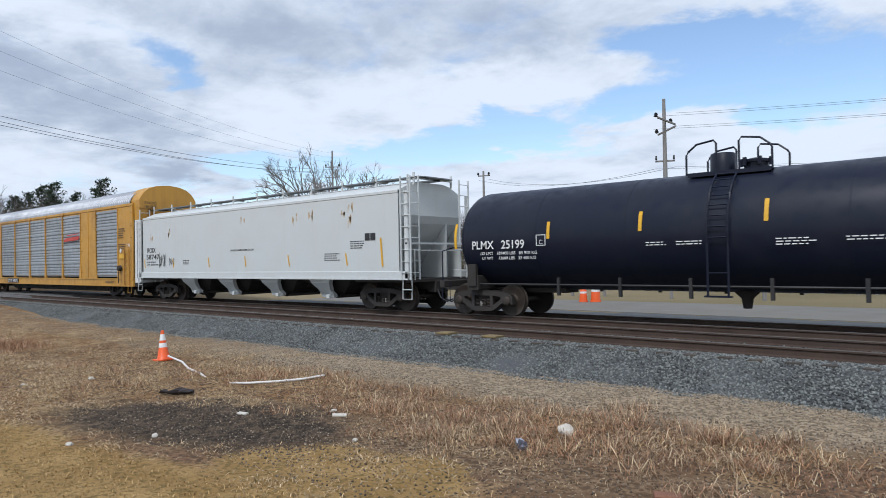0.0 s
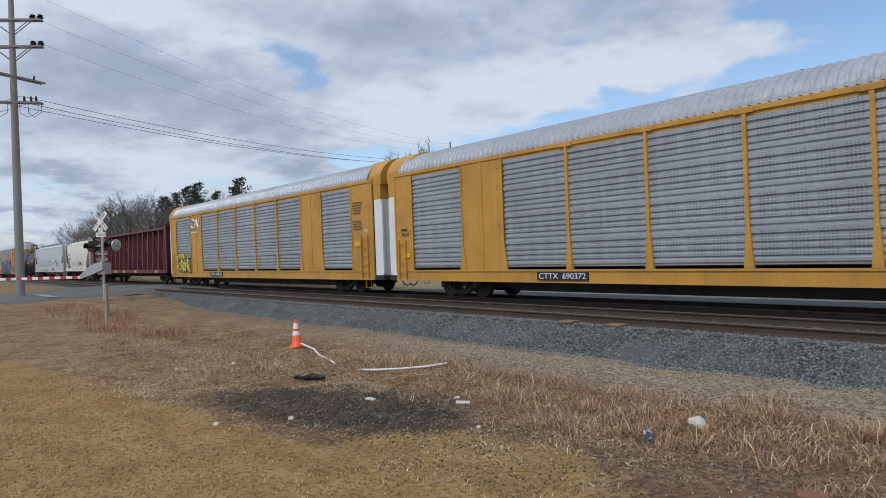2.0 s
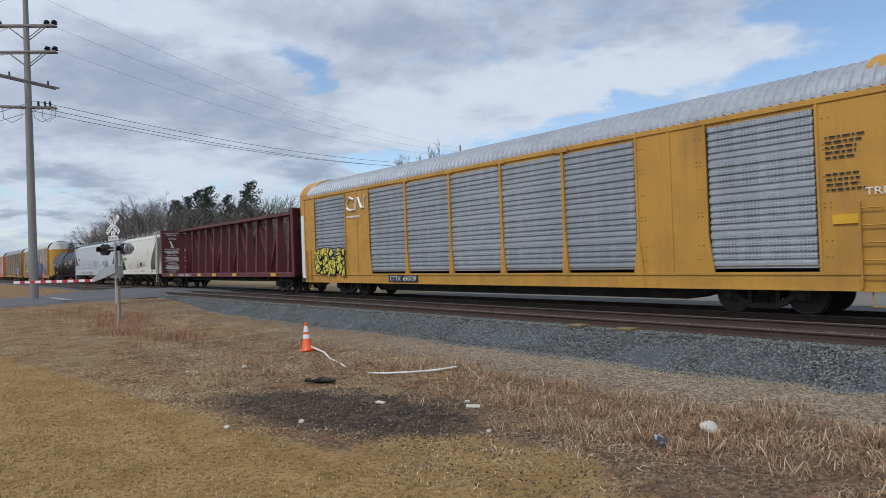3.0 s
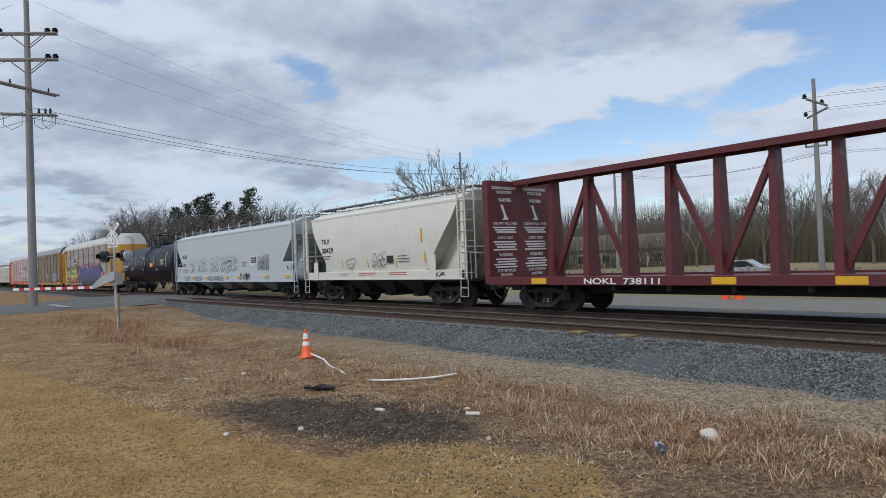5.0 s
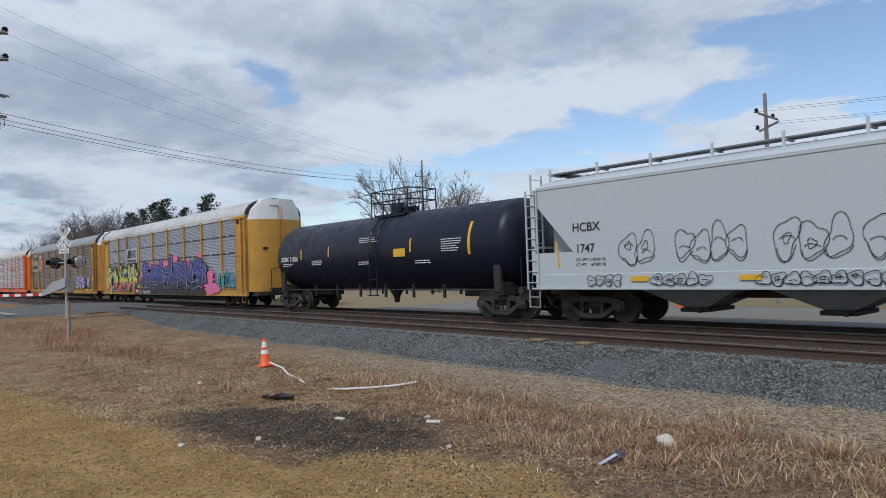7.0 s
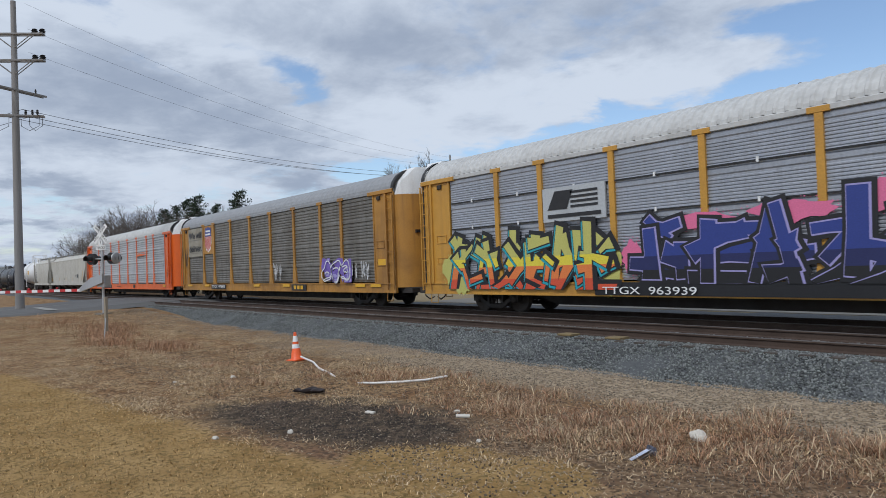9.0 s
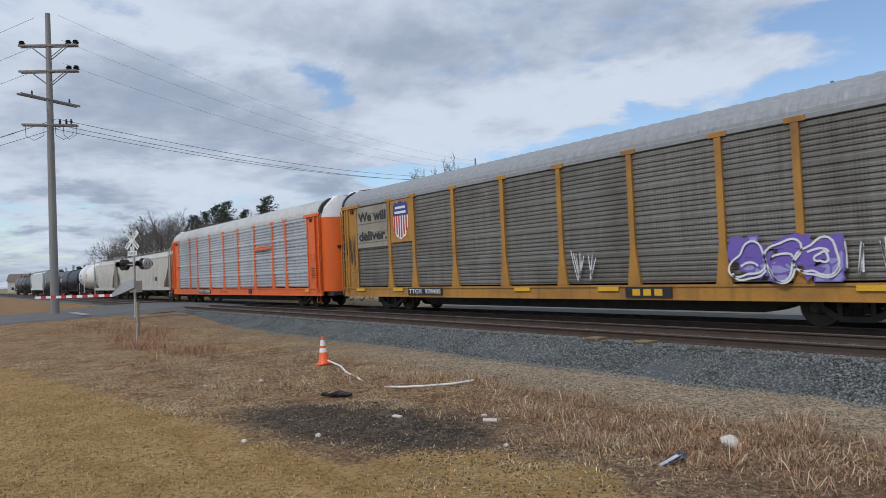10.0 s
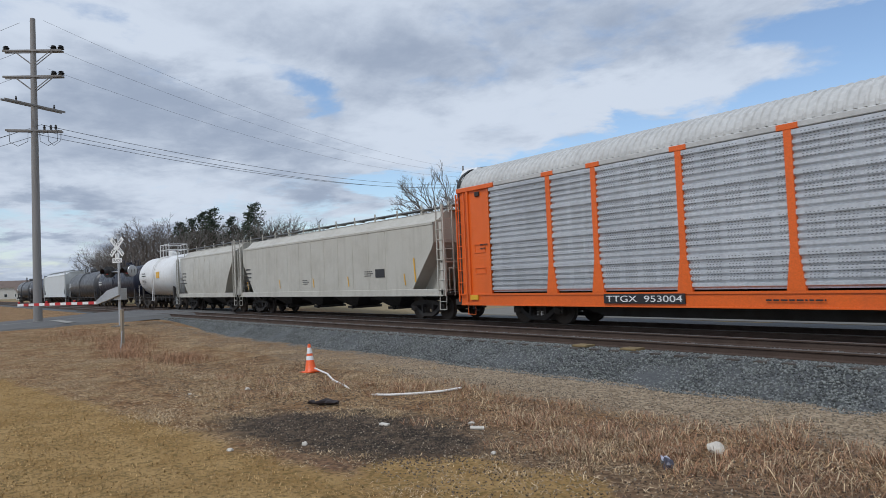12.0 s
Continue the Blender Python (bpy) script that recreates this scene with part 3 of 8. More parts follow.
def rack_ends_round(car, h, paint, top):
    """Tall radial end doors that bulge out, white over body colour."""
    for s in (-1, 1):
        for side in (-1, 1):
            for name, z0, z1, mt in (("door_leaf", 0.84, 4.55, paint), ("upper_leaf", 4.554, 5.62, top)):
                m = Mesh()
                rings = []
                for z in (z0, (z0 + z1) / 2, z1):
                    wmax = 1.5 if z < 4.9 else 1.5 - (z - 4.9) * 0.95
                    ring = []
                    for k in range(9):
                        y = wmax * k / 8
                        bulge = 0.95 * math.sqrt(max(0.0, 1 - (y / 1.56) ** 2)) - 0.26
                        ring.append((s * (h + bulge), side * (y + 0.006), z))
                    ring += [(s * (h - 0.3), side * wmax, z), (s * (h - 0.3), side * 0.006, z)]
                    rings.append(ring)
                m.loft(rings)
                part(name, m, mt, car, smooth=True)
            if s > 0:
                sl = Mesh().box(h + 0.40, h + 0.60, side * 0.62 - 0.30, side * 0.62 + 0.30, 3.0, 3.12)
                part("door_slot", sl, BLACK, car, "dark slot in the end door")
            lk = Mesh()
            lk.tube([(s * (h + 0.72), side * 0.10, 1.0), (s * (h + 0.72), side * 0.10, 5.3)], 0.02, 5)
            part("lock_bar", lk, paint, car)
        b = Mesh()
        b.box(*sorted((s * (h - 0.05), s * (h + 0.7))), -1.3, 1.3, 0.62, 0.83, 0.02)
        part("end_sill", b, GRIME_AND_SHADE, car)


def rack_flat_car(name, xl, xr, label, cols):
    """Yellow auto rack with wide steel sheets between its screens. cols: places where screens and sheets change."""
    car, h = car_at(name, xl, xr, label, "auto rack")
    mid = (xl + xr) / 2
    c = [v - mid for v in cols]
    rack_base(car, h, YELLOW)
    rack_roof(car, h - 0.3, ROOF, 0.23)
    rack_ends_flat(car, h, YELLOW)
    side_plate(car, -h, c[0], YELLOW, ribs=False)
    side_plate(car, c[1], c[2], YELLOW)
    side_plate(car, c[7], c[8], YELLOW)
    side_plate(car, c[9], h, YELLOW, ribs=False)
    for a, b in ((0, 1), (2, 3), (3, 4), (4, 5), (5, 6), (6, 7), (8, 9)):
        for m in rack_panel(c[a] + 0.05, c[b] - 0.05, 1.12, 4.62, 4, depth=0.034):
            part("screen", m, GALV, car)
        for side in (-1, 1):
            k = Mesh().box(c[a], c[b], *sorted((side * (HALF_W - 0.03), side * (HALF_W - 0.07))), 4.60, 4.68)
            part("screen_rail", k, YELLOW, car)
    for i in (3, 4, 5, 6):
        rack_post(car, c[i], YELLOW, 0.05)
    ladder(car, (h - 0.85, h - 0.35), -HALF_W - 0.06, 0.7, 2.5, YELLOW, 5)
    ladder(car, (-h + 0.25, -h + 0.7), -HALF_W - 0.06, 0.7, 2.2, YELLOW, 4)
    return car, h, c


def rack_round_car(name, xl, xr, label, posts, paint, screens, roof, top, pitch=0.27, folds=4, depth=0.03, rise=0.038):
    car, h = car_at(name, xl, xr, label, "auto rack")
    mid = (xl + xr) / 2
    c = [v - mid for v in posts]
    rack_base(car, h, paint, chord=roof)
    rack_roof(car, h - 0.1, roof, pitch, rise)
    rack_ends_round(car, h, paint, top)
    side_plate(car, -h, c[0], paint, ribs=False, rivets=False)
    side_plate(car, c[-1], h, paint, ribs=False, rivets=False)
    for a, b in zip(c[:-1], c[1:]):
        for m in rack_panel(a + 0.04, b - 0.04, 1.08, 4.68, 4, depth=depth, folds=folds):
            part("screen", m, screens, car)
    for x in c[1:-1]:
        rack_post(car, x, paint)
    for s in (-1, 1):
        cap = Mesh()
        x0, x1 = (c[-1] - 0.3, h) if s > 0 else (-h, c[0] + 0.3)
        cap.box(x0, x1, -HALF_W - 0.07, -HALF_W + 0.02, 4.64, 4.80, 0.015)
        part("door_track", cap, paint, car)
        x = s * (h - 0.22)
        ladder(car, (x - 0.22, x + 0.22), -HALF_W - 0.09, 0.75, 4.6, paint, 9)
        seal = Mesh()
        ring = [(-1.57, 4.80), (-1.555, 4.93), (-1.48, 5.10), (-1.31, 5.31), (-1.03, 5.49), (-0.63, 5.63), (0, 5.71), (0.63, 5.63), (1.03, 5.49), (1.31, 5.31), (1.48, 5.10), (1.555, 4.93), (1.57, 4.80)]
        seal.loft([[(xx, y * k, z * (1 + (k - 1) * 0.4)) for y, z in ring] for xx, k in ((s * (h - 0.16), 1.012), (s * (h + 0.02), 1.012), (s * (h + 0.02), 0.97))], caps=False, closed=False)
        part("roof_seal", seal, BLACK, car, "black weather strip at the roof's end")
        xm = (c[-1] + h - 0.55) / 2 if s > 0 else (c[0] - h + 0.55) / 2
        for z0, hh in ((2.45, 0.30), (1.72, 0.22)):
            fr = Mesh()
            fr.box(xm - 0.28, xm + 0.28, -HALF_W - 0.012, -HALF_W + 0.02, z0 + hh - 0.03, z0 + hh)
            fr.box(xm - 0.28, xm + 0.28, -HALF_W - 0.012, -HALF_W + 0.02, z0, z0 + 0.03)
            for e in (-0.28, 0.25):
                fr.box(xm + e, xm + e + 0.03, -HALF_W - 0.012, -HALF_W + 0.02, z0 + 0.03, z0 + hh - 0.03)
            part("placard_holder", fr, paint, car)
        lug = Mesh().box(xm - 0.12, xm + 0.10, -HALF_W - 0.05, -HALF_W + 0.01, 4.42, 4.58, 0.02)
        part("roof_latch", lug, GRIME_AND_SHADE, car)
        rub = Mesh().box(s * (h - 0.06) - 0.05, s * (h - 0.06) + 0.05, -HALF_W - 0.02, -HALF_W + 0.05, 1.03, 4.62, 0.01)
        part("door_gasket", rub, BLACK, car, "black rubber along the door's edge")
        col = Mesh()
        col.box(s * (h - 0.55) - 0.05, s * (h - 0.55) + 0.05, -HALF_W - 0.06, -HALF_W + 0.02, 1.0, 4.66, 0.01)
        part("corner_post", col, paint, car)
    return car, h, c


# ---- the train: covered hoppers ----
def hopper(name, xl, xr, label, paint, eave=3.92, top=4.28, slope=1.6, knee=2.6, sill=(1.06, 1.50), bays=4, barrel=0.0, wide=1.56, end_post=0.35, bay_tone=None, lean=0.0, bay_w=0.47, sheer=False, skirt=0.0, seams=0):
    """A covered hopper. slope: how far its floor draws in at the ends; knee: height where the end sheet begins to slope; barrel: bulge of its sides."""
    car, h = car_at(name, xl, xr, label, "covered hopper")
    a = h - end_post
    levels = []
    zs = list(np.linspace(sill[0] + 0.1, eave, 12))
    for z in zs:
        if z < knee:
            inn = slope * (knee - z) / (knee - sill[0])
        else:
            inn = -lean * (z - knee)
        u = (z - sill[0]) / (eave - sill[0])
        w = wide - barrel * (2 * u - 1) ** 2
        levels.append((z, a - inn, w))
    for i in range(seams):
        x = (2 * (i + 1) / (seams + 1) - 1) * (a - slope - 0.3)
        for s in (-1, 1):
            sm = Mesh()
            sm.loft([[(x - 0.02, s * (w + 0.010), z), (x + 0.02, s * (w + 0.010), z), (x + 0.02, s * (w - 0.02), z), (x - 0.02, s * (w - 0.02), z)] for z, _, w in levels])
            part("side_seam", sm, paint, car)
    if skirt:
        for s in (-1, 1):
            for e in (-1, 1):
                sk = Mesh().loft([[(e * x, s * (wide + 0.003), z), (e * x, s * (wide - 0.03), z)] for x, z in ((a - slope - 0.3, sill[0] + 0.1), (a - slope - 0.3, skirt), (h - 0.1, skirt), (h - 0.1, sill[0] + 0.1), (a - slope - 0.3, sill[0] + 0.1))], caps=False, closed=True)
                sk.add([(e * x, s * (wide + 0.003), z) for x, z in ((a - slope - 0.3, sill[0] + 0.1), (a - slope - 0.3, skirt), (h - 0.1, skirt), (h - 0.1, sill[0] + 0.1))], [(0, 1, 2, 3)])
                part("lower_end_sheet", sk, paint, car)
    if sheer:
        for s in (-1, 1):
            part("side_sheet", Mesh().box(-a, a, *sorted((s * (wide + 0.004), s * (wide - 0.03))), sill[0] + 0.1, eave), paint, car)
    aa = levels[-1][1]
    we = levels[-1][2]
    for z, w in ((eave + 0.05, we - 0.02), (eave + 0.07, we - 0.10), (eave + 0.18, we - 0.32), (top - 0.06, we - 0.62), (top, we - 0.95)):
        levels.append((z, aa, w))
    m = Mesh()
    m.loft([[(-x, -w, z), (x, -w, z), (x, w, z), (-x, w, z)] for z, x, w in levels])
    part("body", m, paint, car)
    for s in (-1, 1):
        e = Mesh().box(-aa, aa, *sorted((s * (we + 0.02), s * (we - 0.06))), eave - 0.05, eave + 0.06, 0.015)
        part("eave_angle", e, paint, car)
    for s in (-1, 1):
        k = Mesh()
        k.box(-h, h, *sorted((s * HALF_W, s * (HALF_W - 0.08))), sill[0], sill[1] - 0.08, 0.015)
        k.box(-h, h, *sorted((s * (HALF_W + 0.03), s * (HALF_W - 0.1))), sill[0], sill[0] + 0.05)
        part("side_sill", k, paint, car)
    u = Mesh()
    u.box(-h + 0.1, h - 0.1, -0.32, 0.32, 0.72, 1.06)
    for s in (-1, 1):
        u.box(*sorted((s * (h - 2.6), s * h)), -1.5, 1.5, 0.98, 1.08)
    part("underframe", u, GRIME_AND_SHADE, car)
    for s in (-1, 1):
        for y in (-0.9, 0.9):
            x0, x1 = s * (a - slope * 0.95), s * (a - 0.1)
            pl = Mesh()
            pl.loft([[(x0, y - 0.03, 1.05), (x0, y + 0.03, 1.05), (x0, y + 0.03, 1.35), (x0, y - 0.03, 1.35)], [(x1, y - 0.03, 1.05), (x1, y + 0.03, 1.05), (x1, y + 0.03, knee + 0.1), (x1, y - 0.03, knee + 0.1)]])
            part("end_brace", pl, paint, car)
    # a near-black bay tone puts the shade under the car into the sheets' colour
    bp = bay_tone or paint
    span = 2 * (h - 3.0)
    for i in range(bays):
        x = -span / 2 + (i + 0.5) * span / bays
        w = span / bays * bay_w
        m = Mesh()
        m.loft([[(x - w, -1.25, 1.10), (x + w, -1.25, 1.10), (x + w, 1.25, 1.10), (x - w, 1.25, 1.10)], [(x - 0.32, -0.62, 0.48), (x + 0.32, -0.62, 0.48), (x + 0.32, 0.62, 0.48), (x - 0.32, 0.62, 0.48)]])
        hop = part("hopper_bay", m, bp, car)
        if sheer:
            for s in (-1, 1):
                c = Mesh()
                c.loft([[(x - p, s * q, z), (x + p, s * q, z), (x + p, s * (q - 0.16), z), (x - p, s * (q - 0.16), z)] for z, p, q in ((1.10, 0.62, 1.50), (0.92, 0.50, 1.46), (0.62, 0.30, 1.22), (0.50, 0.36, 1.12), (0.40, 0.34, 1.10))])
                c.box(x + 0.10, x + 0.26, *sorted((s * 1.10, s * 1.26)), 0.36, 0.50, 0.02)
                part("chute", c, paint, hop, "white discharge chute")
        g = Mesh()
        g.box(x - 0.38, x + 0.38, -0.72, 0.72, 0.36, 0.47, 0.02)
        g.turned([(-0.86, 0.07), (-0.70, 0.07)], 10, "y")
        n = 10 * 2
        g.v[-n:] = [(p[0] + x + 0.2, p[1], p[2] + 0.42) for p in g.v[-n:]]
        part("outlet_gate", g, GRIME_AND_SHADE, hop)
    # running board on top, its brackets, end crossovers
    r = Mesh()
    zr = top + 0.14
    for y in (-0.62, 0.62):
        r.box(-h + 0.15, h - 0.15, y - 0.24, y + 0.24, zr, zr + 0.035)
    for s in (-1, 1):
        r.box(*sorted((s * (h - 0.65), s * (h - 0.1))), -0.62, 0.62, zr, zr + 0.035)
    part("running_board", r, GRATE, car, "dark steel grating walkway")
    n = max(5, int(2 * h / 1.75))
    for i in range(n + 1):
        x = -h + 0.3 + i * (2 * h - 0.6) / n
        for s in (-1, 1):
            b = Mesh()
            b.box(x - 0.035, x + 0.035, *sorted((s * (we - 0.60), s * (we - 0.64))), top - 0.12, zr + 0.16)
            b.box(x - 0.03, x + 0.03, *sorted((s * 0.4, s * (we - 0.6))), zr - 0.05, zr)
            part("board_bracket", b, paint, car)
    for i in range(5):
        x = -aa * 0.78 + i * aa * 0.39
        hm = Mesh()
        hm.box(x - aa * 0.15, x + aa * 0.15, -0.30, 0.30, top - 0.02, top + 0.09, 0.03)
        part("hatch", hm, paint, car)
    for s in (-1, 1):
        x = s * (h - 0.06)
        ladder(car, (x - 0.21, x + 0.21), -HALF_W - 0.02, sill[0], top + 0.1 if s > 0 else eave, paint, 9)
        ladder(car, (-HALF_W + 0.05, -HALF_W + 0.55), x + s * 0.05, sill[0], top + 0.15, paint, 9, end=True)
        ladder(car, (HALF_W - 0.55, HALF_W - 0.05), x + s * 0.05, sill[0], top + 0.15, paint, 9, end=True)
        ep = Mesh()
        ep.box(*sorted((s * (h - 0.16), s * h)), -HALF_W, -HALF_W + 0.10, sill[0], eave, 0.015)
        ep.box(*sorted((s * (h - 0.16), s * h)), HALF_W - 0.10, HALF_W, sill[0], eave, 0.015)
        ep.box(*sorted((s * (h - 0.12), s * h)), -HALF_W, HALF_W, 2.2, 2.26)
        part("end_frame", ep, paint, car)
        st = Mesh()
        st.tube([(x - 0.2, -1.55, sill[0]), (x - 0.2, -1.57, 0.45), (x + 0.2, -1.57, 0.45), (x + 0.2, -1.55, sill[0])], 0.02, 5)
        st.tube([(x - 0.2, -1.57, 0.75), (x + 0.2, -1.57, 0.75)], 0.016, 5)
        part("stirrup_step", st, paint, car)
        hr = Mesh()
        hr.tube([(x + s * 0.1, -1.3, 1.05), (x + s * 0.1, -1.3, 2.0), (x + s * 0.1, 1.3, 2.0), (x + s * 0.1, 1.3, 1.05)], 0.018, 5)
        part("grab_rail", hr, paint, car)
        coupler(car, h + 0.05, s)
    add_trucks(car, -h + 1.75, h - 1.75)
    return car, h


# ---- the train: tank cars ----
def tank_car(name, xl, xr, label, paint, r=1.47, zc=2.24, fittings=0.0, platform=True, fence_rail=False):
    car, h = car_at(name, xl, xr, label, "tank car")
    rows = []
    depth = 0.72
    for k in range(9):
        t = k / 8 * math.pi / 2
        rows.append((-h + depth * (1 - math.sin(t)), r * math.cos(t) if k < 8 else 0.02))
    left = sorted(rows)
    right = [(-a, b) for a, b in reversed(left)]
    m = Mesh().turned(left + right, 48, "x").moved(0, 0, zc)
    part("tank", m, paint, car, smooth=True)
    for x in (-h * 0.62, -h * 0.30, h * 0.30, h * 0.62):
        part("weld_band", Mesh().turned([(x - 0.02, r + 0.004), (x + 0.02, r + 0.004)], 48, "x").moved(0, 0, zc), paint, car, smooth=True)
    for s in (-1, 1):
        sill = Mesh()
        sill.box(*sorted((s * (h - 3.4), s * (h + 0.35))), -0.35, 0.35, 0.68, 1.05, 0.02)
        sill.box(*sorted((s * (h + 0.2), s * (h + 0.38))), -1.45, 1.45, 0.85, 1.05, 0.02)
        sill.box(*sorted((s * (h - 1.0), s * (h - 0.6))), -1.3, 1.3, 0.78, 1.2, 0.02)
        for y in (-1.3, 1.3):
            sill.box(*sorted((s * (h - 0.95), s * (h - 0.65))), y - 0.06, y + 0.06, 0.9, zc - 0.7)
        part("stub_sill", sill, GRIME_AND_SHADE, car)
    pipe = Mesh()
    for y in (-1.2, 1.2):
        pipe.tube([(-h + 0.6, y, 0.95), (h - 0.6, y, 0.95)], 0.03, 6)
    for x in np.linspace(-h * 0.55, h * 0.55, 6):
        pipe.box(x - 0.04, x + 0.04, -1.24, -1.16, 0.66, 1.15)
        pipe.box(x - 0.04, x + 0.04, 1.16, 1.24, 0.66, 1.15)
    part("brake_piping", pipe, BLACK, car)
    out = Mesh()
    out.turned([(0.38, 0.10), (0.62, 0.14), (zc - r + 0.05, 0.34)], 14, "z")
    part("bottom_outlet", out, GRIME_AND_SHADE, car, smooth=True)
    # fittings on top
    x, zt = fittings, zc + r
    f = Mesh()
    f.turned([(zt - 0.06, 0.30), (zt + 0.42, 0.30), (zt + 0.46, 0.27), (zt + 0.47, 0.02)], 20, "z")
    f.v = [(p[0] + x - 0.35, p[1], p[2]) for p in f.v]
    part("valve_housing", f, paint, car, smooth=True)
    g = Mesh()
    g.turned([(zt - 0.06, 0.27), (zt + 0.16, 0.27), (zt + 0.16, 0.33), (zt + 0.22, 0.33), (zt + 0.27, 0.10)], 18, "z")
    g.v = [(p[0] + x + 0.42, p[1], p[2]) for p in g.v]
    for k in range(6):
        ang = k * math.pi / 3
        cx, cy = x + 0.42 + 0.34 * math.cos(ang), 0.34 * math.sin(ang)
        g.box(cx - 0.04, cx + 0.04, cy - 0.04, cy + 0.04, zt + 0.08, zt + 0.27)
    part("manway", g, paint, car)
    if platform:
        p = Mesh()
        for s in (-1, 1):
            p.box(x - 0.95, x + 0.95, *sorted((s * 0.42, s * 0.72)), zt - 0.09, zt - 0.06)
            p.box(x - 0.95, x + 0.95, *sorted((s * 0.70, s * 0.74)), zt - 0.14, zt - 0.04)
        part("platform", p, paint, car)
        for s in (-1, 1) if fence_rail else ():
            q = Mesh()
            for z in (zt + 0.48, zt + 0.92):
                q.tube([(x - 1.2, s * 0.72, z), (x + 1.2, s * 0.72, z)], 0.026, 6)
                q.tube([(x + s * 1.2, -0.72, z), (x + s * 1.2, 0.72, z)], 0.026, 6)
            for e in (-1.2, -0.4, 0.4, 1.2):
                q.tube([(x + e, s * 0.72, zt - 0.2), (x + e, s * 0.72, zt + 0.92)], 0.026, 6)
            part("railing", q, paint, car)
        for s in () if fence_rail else (-1, 1):
            for e in (-1, 1):
                q = Mesh()
                a, b = x + e * 0.26, x + e * 0.98
                q.tube([(a, s * 0.72, zt - 0.1), (a, s * 0.72, zt + 0.62), (a + e * 0.06, s * 0.72, zt + 0.70), (b - e * 0.25, s * 0.72, zt + 0.64), (b - e * 0.05, s * 0.72, zt + 0.48), (b, s * 0.72, zt + 0.40), (b, s * 0.72, zt - 0.1)], 0.026, 6)
                part("railing", q, paint, car)
    for s in (-1, 1):
        l = Mesh()
        arc = [(math.sin(t) * (r + 0.10), zc + math.cos(t) * (r + 0.10)) for t in np.linspace(0.55, 1.75, 9)]
        arc.append((r + 0.07, 0.75))
        for e in (-0.23, 0.23):
            l.tube([(x + e, s * y, z) for y, z in arc], 0.028, 5)
        for k in range(9):
            u = k / 8.4 * (len(arc) - 1)
            i, w = int(u), u - int(u)
            y = arc[i][0] * (1 - w) + arc[i + 1][0] * w
            z = arc[i][1] * (1 - w) + arc[i + 1][1] * w
            l.tube([(x - 0.23, s * y, z), (x + 0.23, s * y, z)], 0.016, 5)
        l.box(x - 0.3, x + 0.3, *sorted((s * (r + 0.02), s * (r + 0.14))), 0.72, 0.76)
        part("ladder", l, paint, car)
    for s in (-1, 1):
        hr = Mesh()
        xx = s * (h + 0.3)
        hr.tube([(xx, -1.4, 1.0), (xx, -1.4, 1.95), (xx, -0.9, 2.05), (xx, 0.9, 2.05), (xx, 1.4, 1.95), (xx, 1.4, 1.0)], 0.022, 6)
        hr.tube([(xx - 0.3 * s, -1.42, 1.0), (xx - 0.3 * s, -1.42, 0.45), (xx, -1.42, 0.45), (xx, -1.42, 1.0)], 0.02, 5)
        part("end_handrail", hr, paint, car)
        coupler(car, h + 0.35, s)
    add_trucks(car, -h + 0.95, h - 0.95)
    return car, h


def tank_y(r, zc, z):
    return -math.sqrt(max(0.01, r * r - (z - zc) ** 2)) - 0.012


def tank_stripe(car, x, z0, z1, r, zc, w=0.09):
    m = Mesh()
    zs = np.linspace(z0, z1, 5)
    m.loft([[(x, tank_y(r, zc, z), z), (x + w, tank_y(r, zc, z), z)] for z in zs], caps=False, closed=False)
    m.loft([[(x, tank_y(r, zc, z) + 0.008, z), (x + w, tank_y(r, zc, z) + 0.008, z)] for z in zs], caps=False, closed=False)
    part("reflector", m, STRIPE, car, "yellow reflective strip")


def tag(car, x0, z0, w, h, material, seed, y, thick=0.025, loops=9, name="graffiti", label=""):
    """Sprayed scrawl: a row of looped, slanted strokes."""
    rnd = random.Random(seed)
    m = Mesh()
    step = w / loops
    for i in range(loops):
        x = x0 + i * step
        pts = []
        k = rnd.randint(4, 7)
        for j in range(k):
            pts.append((x + step * rnd.uniform(-0.05, 1.05), y, z0 + h * (rnd.uniform(0.0, 0.25) if j % 2 else rnd.uniform(0.7, 1.0))))
        fine = []
        for j in range(len(pts) - 1):
            p0, p1, p2, p3 = pts[max(0, j - 1)], pts[j], pts[j + 1], pts[min(len(pts) - 1, j + 2)]
            for u in np.linspace(0, 1, 5)[:-1]:
                fine.append(tuple(0.5 * (2 * b + (c_ - a) * u + (2 * a - 5 * b + 4 * c_ - d) * u * u + (3 * b - a - 3 * c_ + d) * u ** 3) for a, b, c_, d in zip(p0, p1, p2, p3)))
        fine.append(pts[-1])
        left = []
        for j, p in enumerate(fine):
            q, s = fine[min(j + 1, len(fine) - 1)], fine[max(j - 1, 0)]
            dx, dz = q[0] - s[0], q[2] - s[2]
            n = math.hypot(dx, dz) or 1
            left.append([(p[0] - dz / n * thick, y, p[2] + dx / n * thick), (p[0] + dz / n * thick, y, p[2] - dx / n * thick)])
        m.loft(left, caps=False, closed=False)
    return part(name, m, material, car, label)


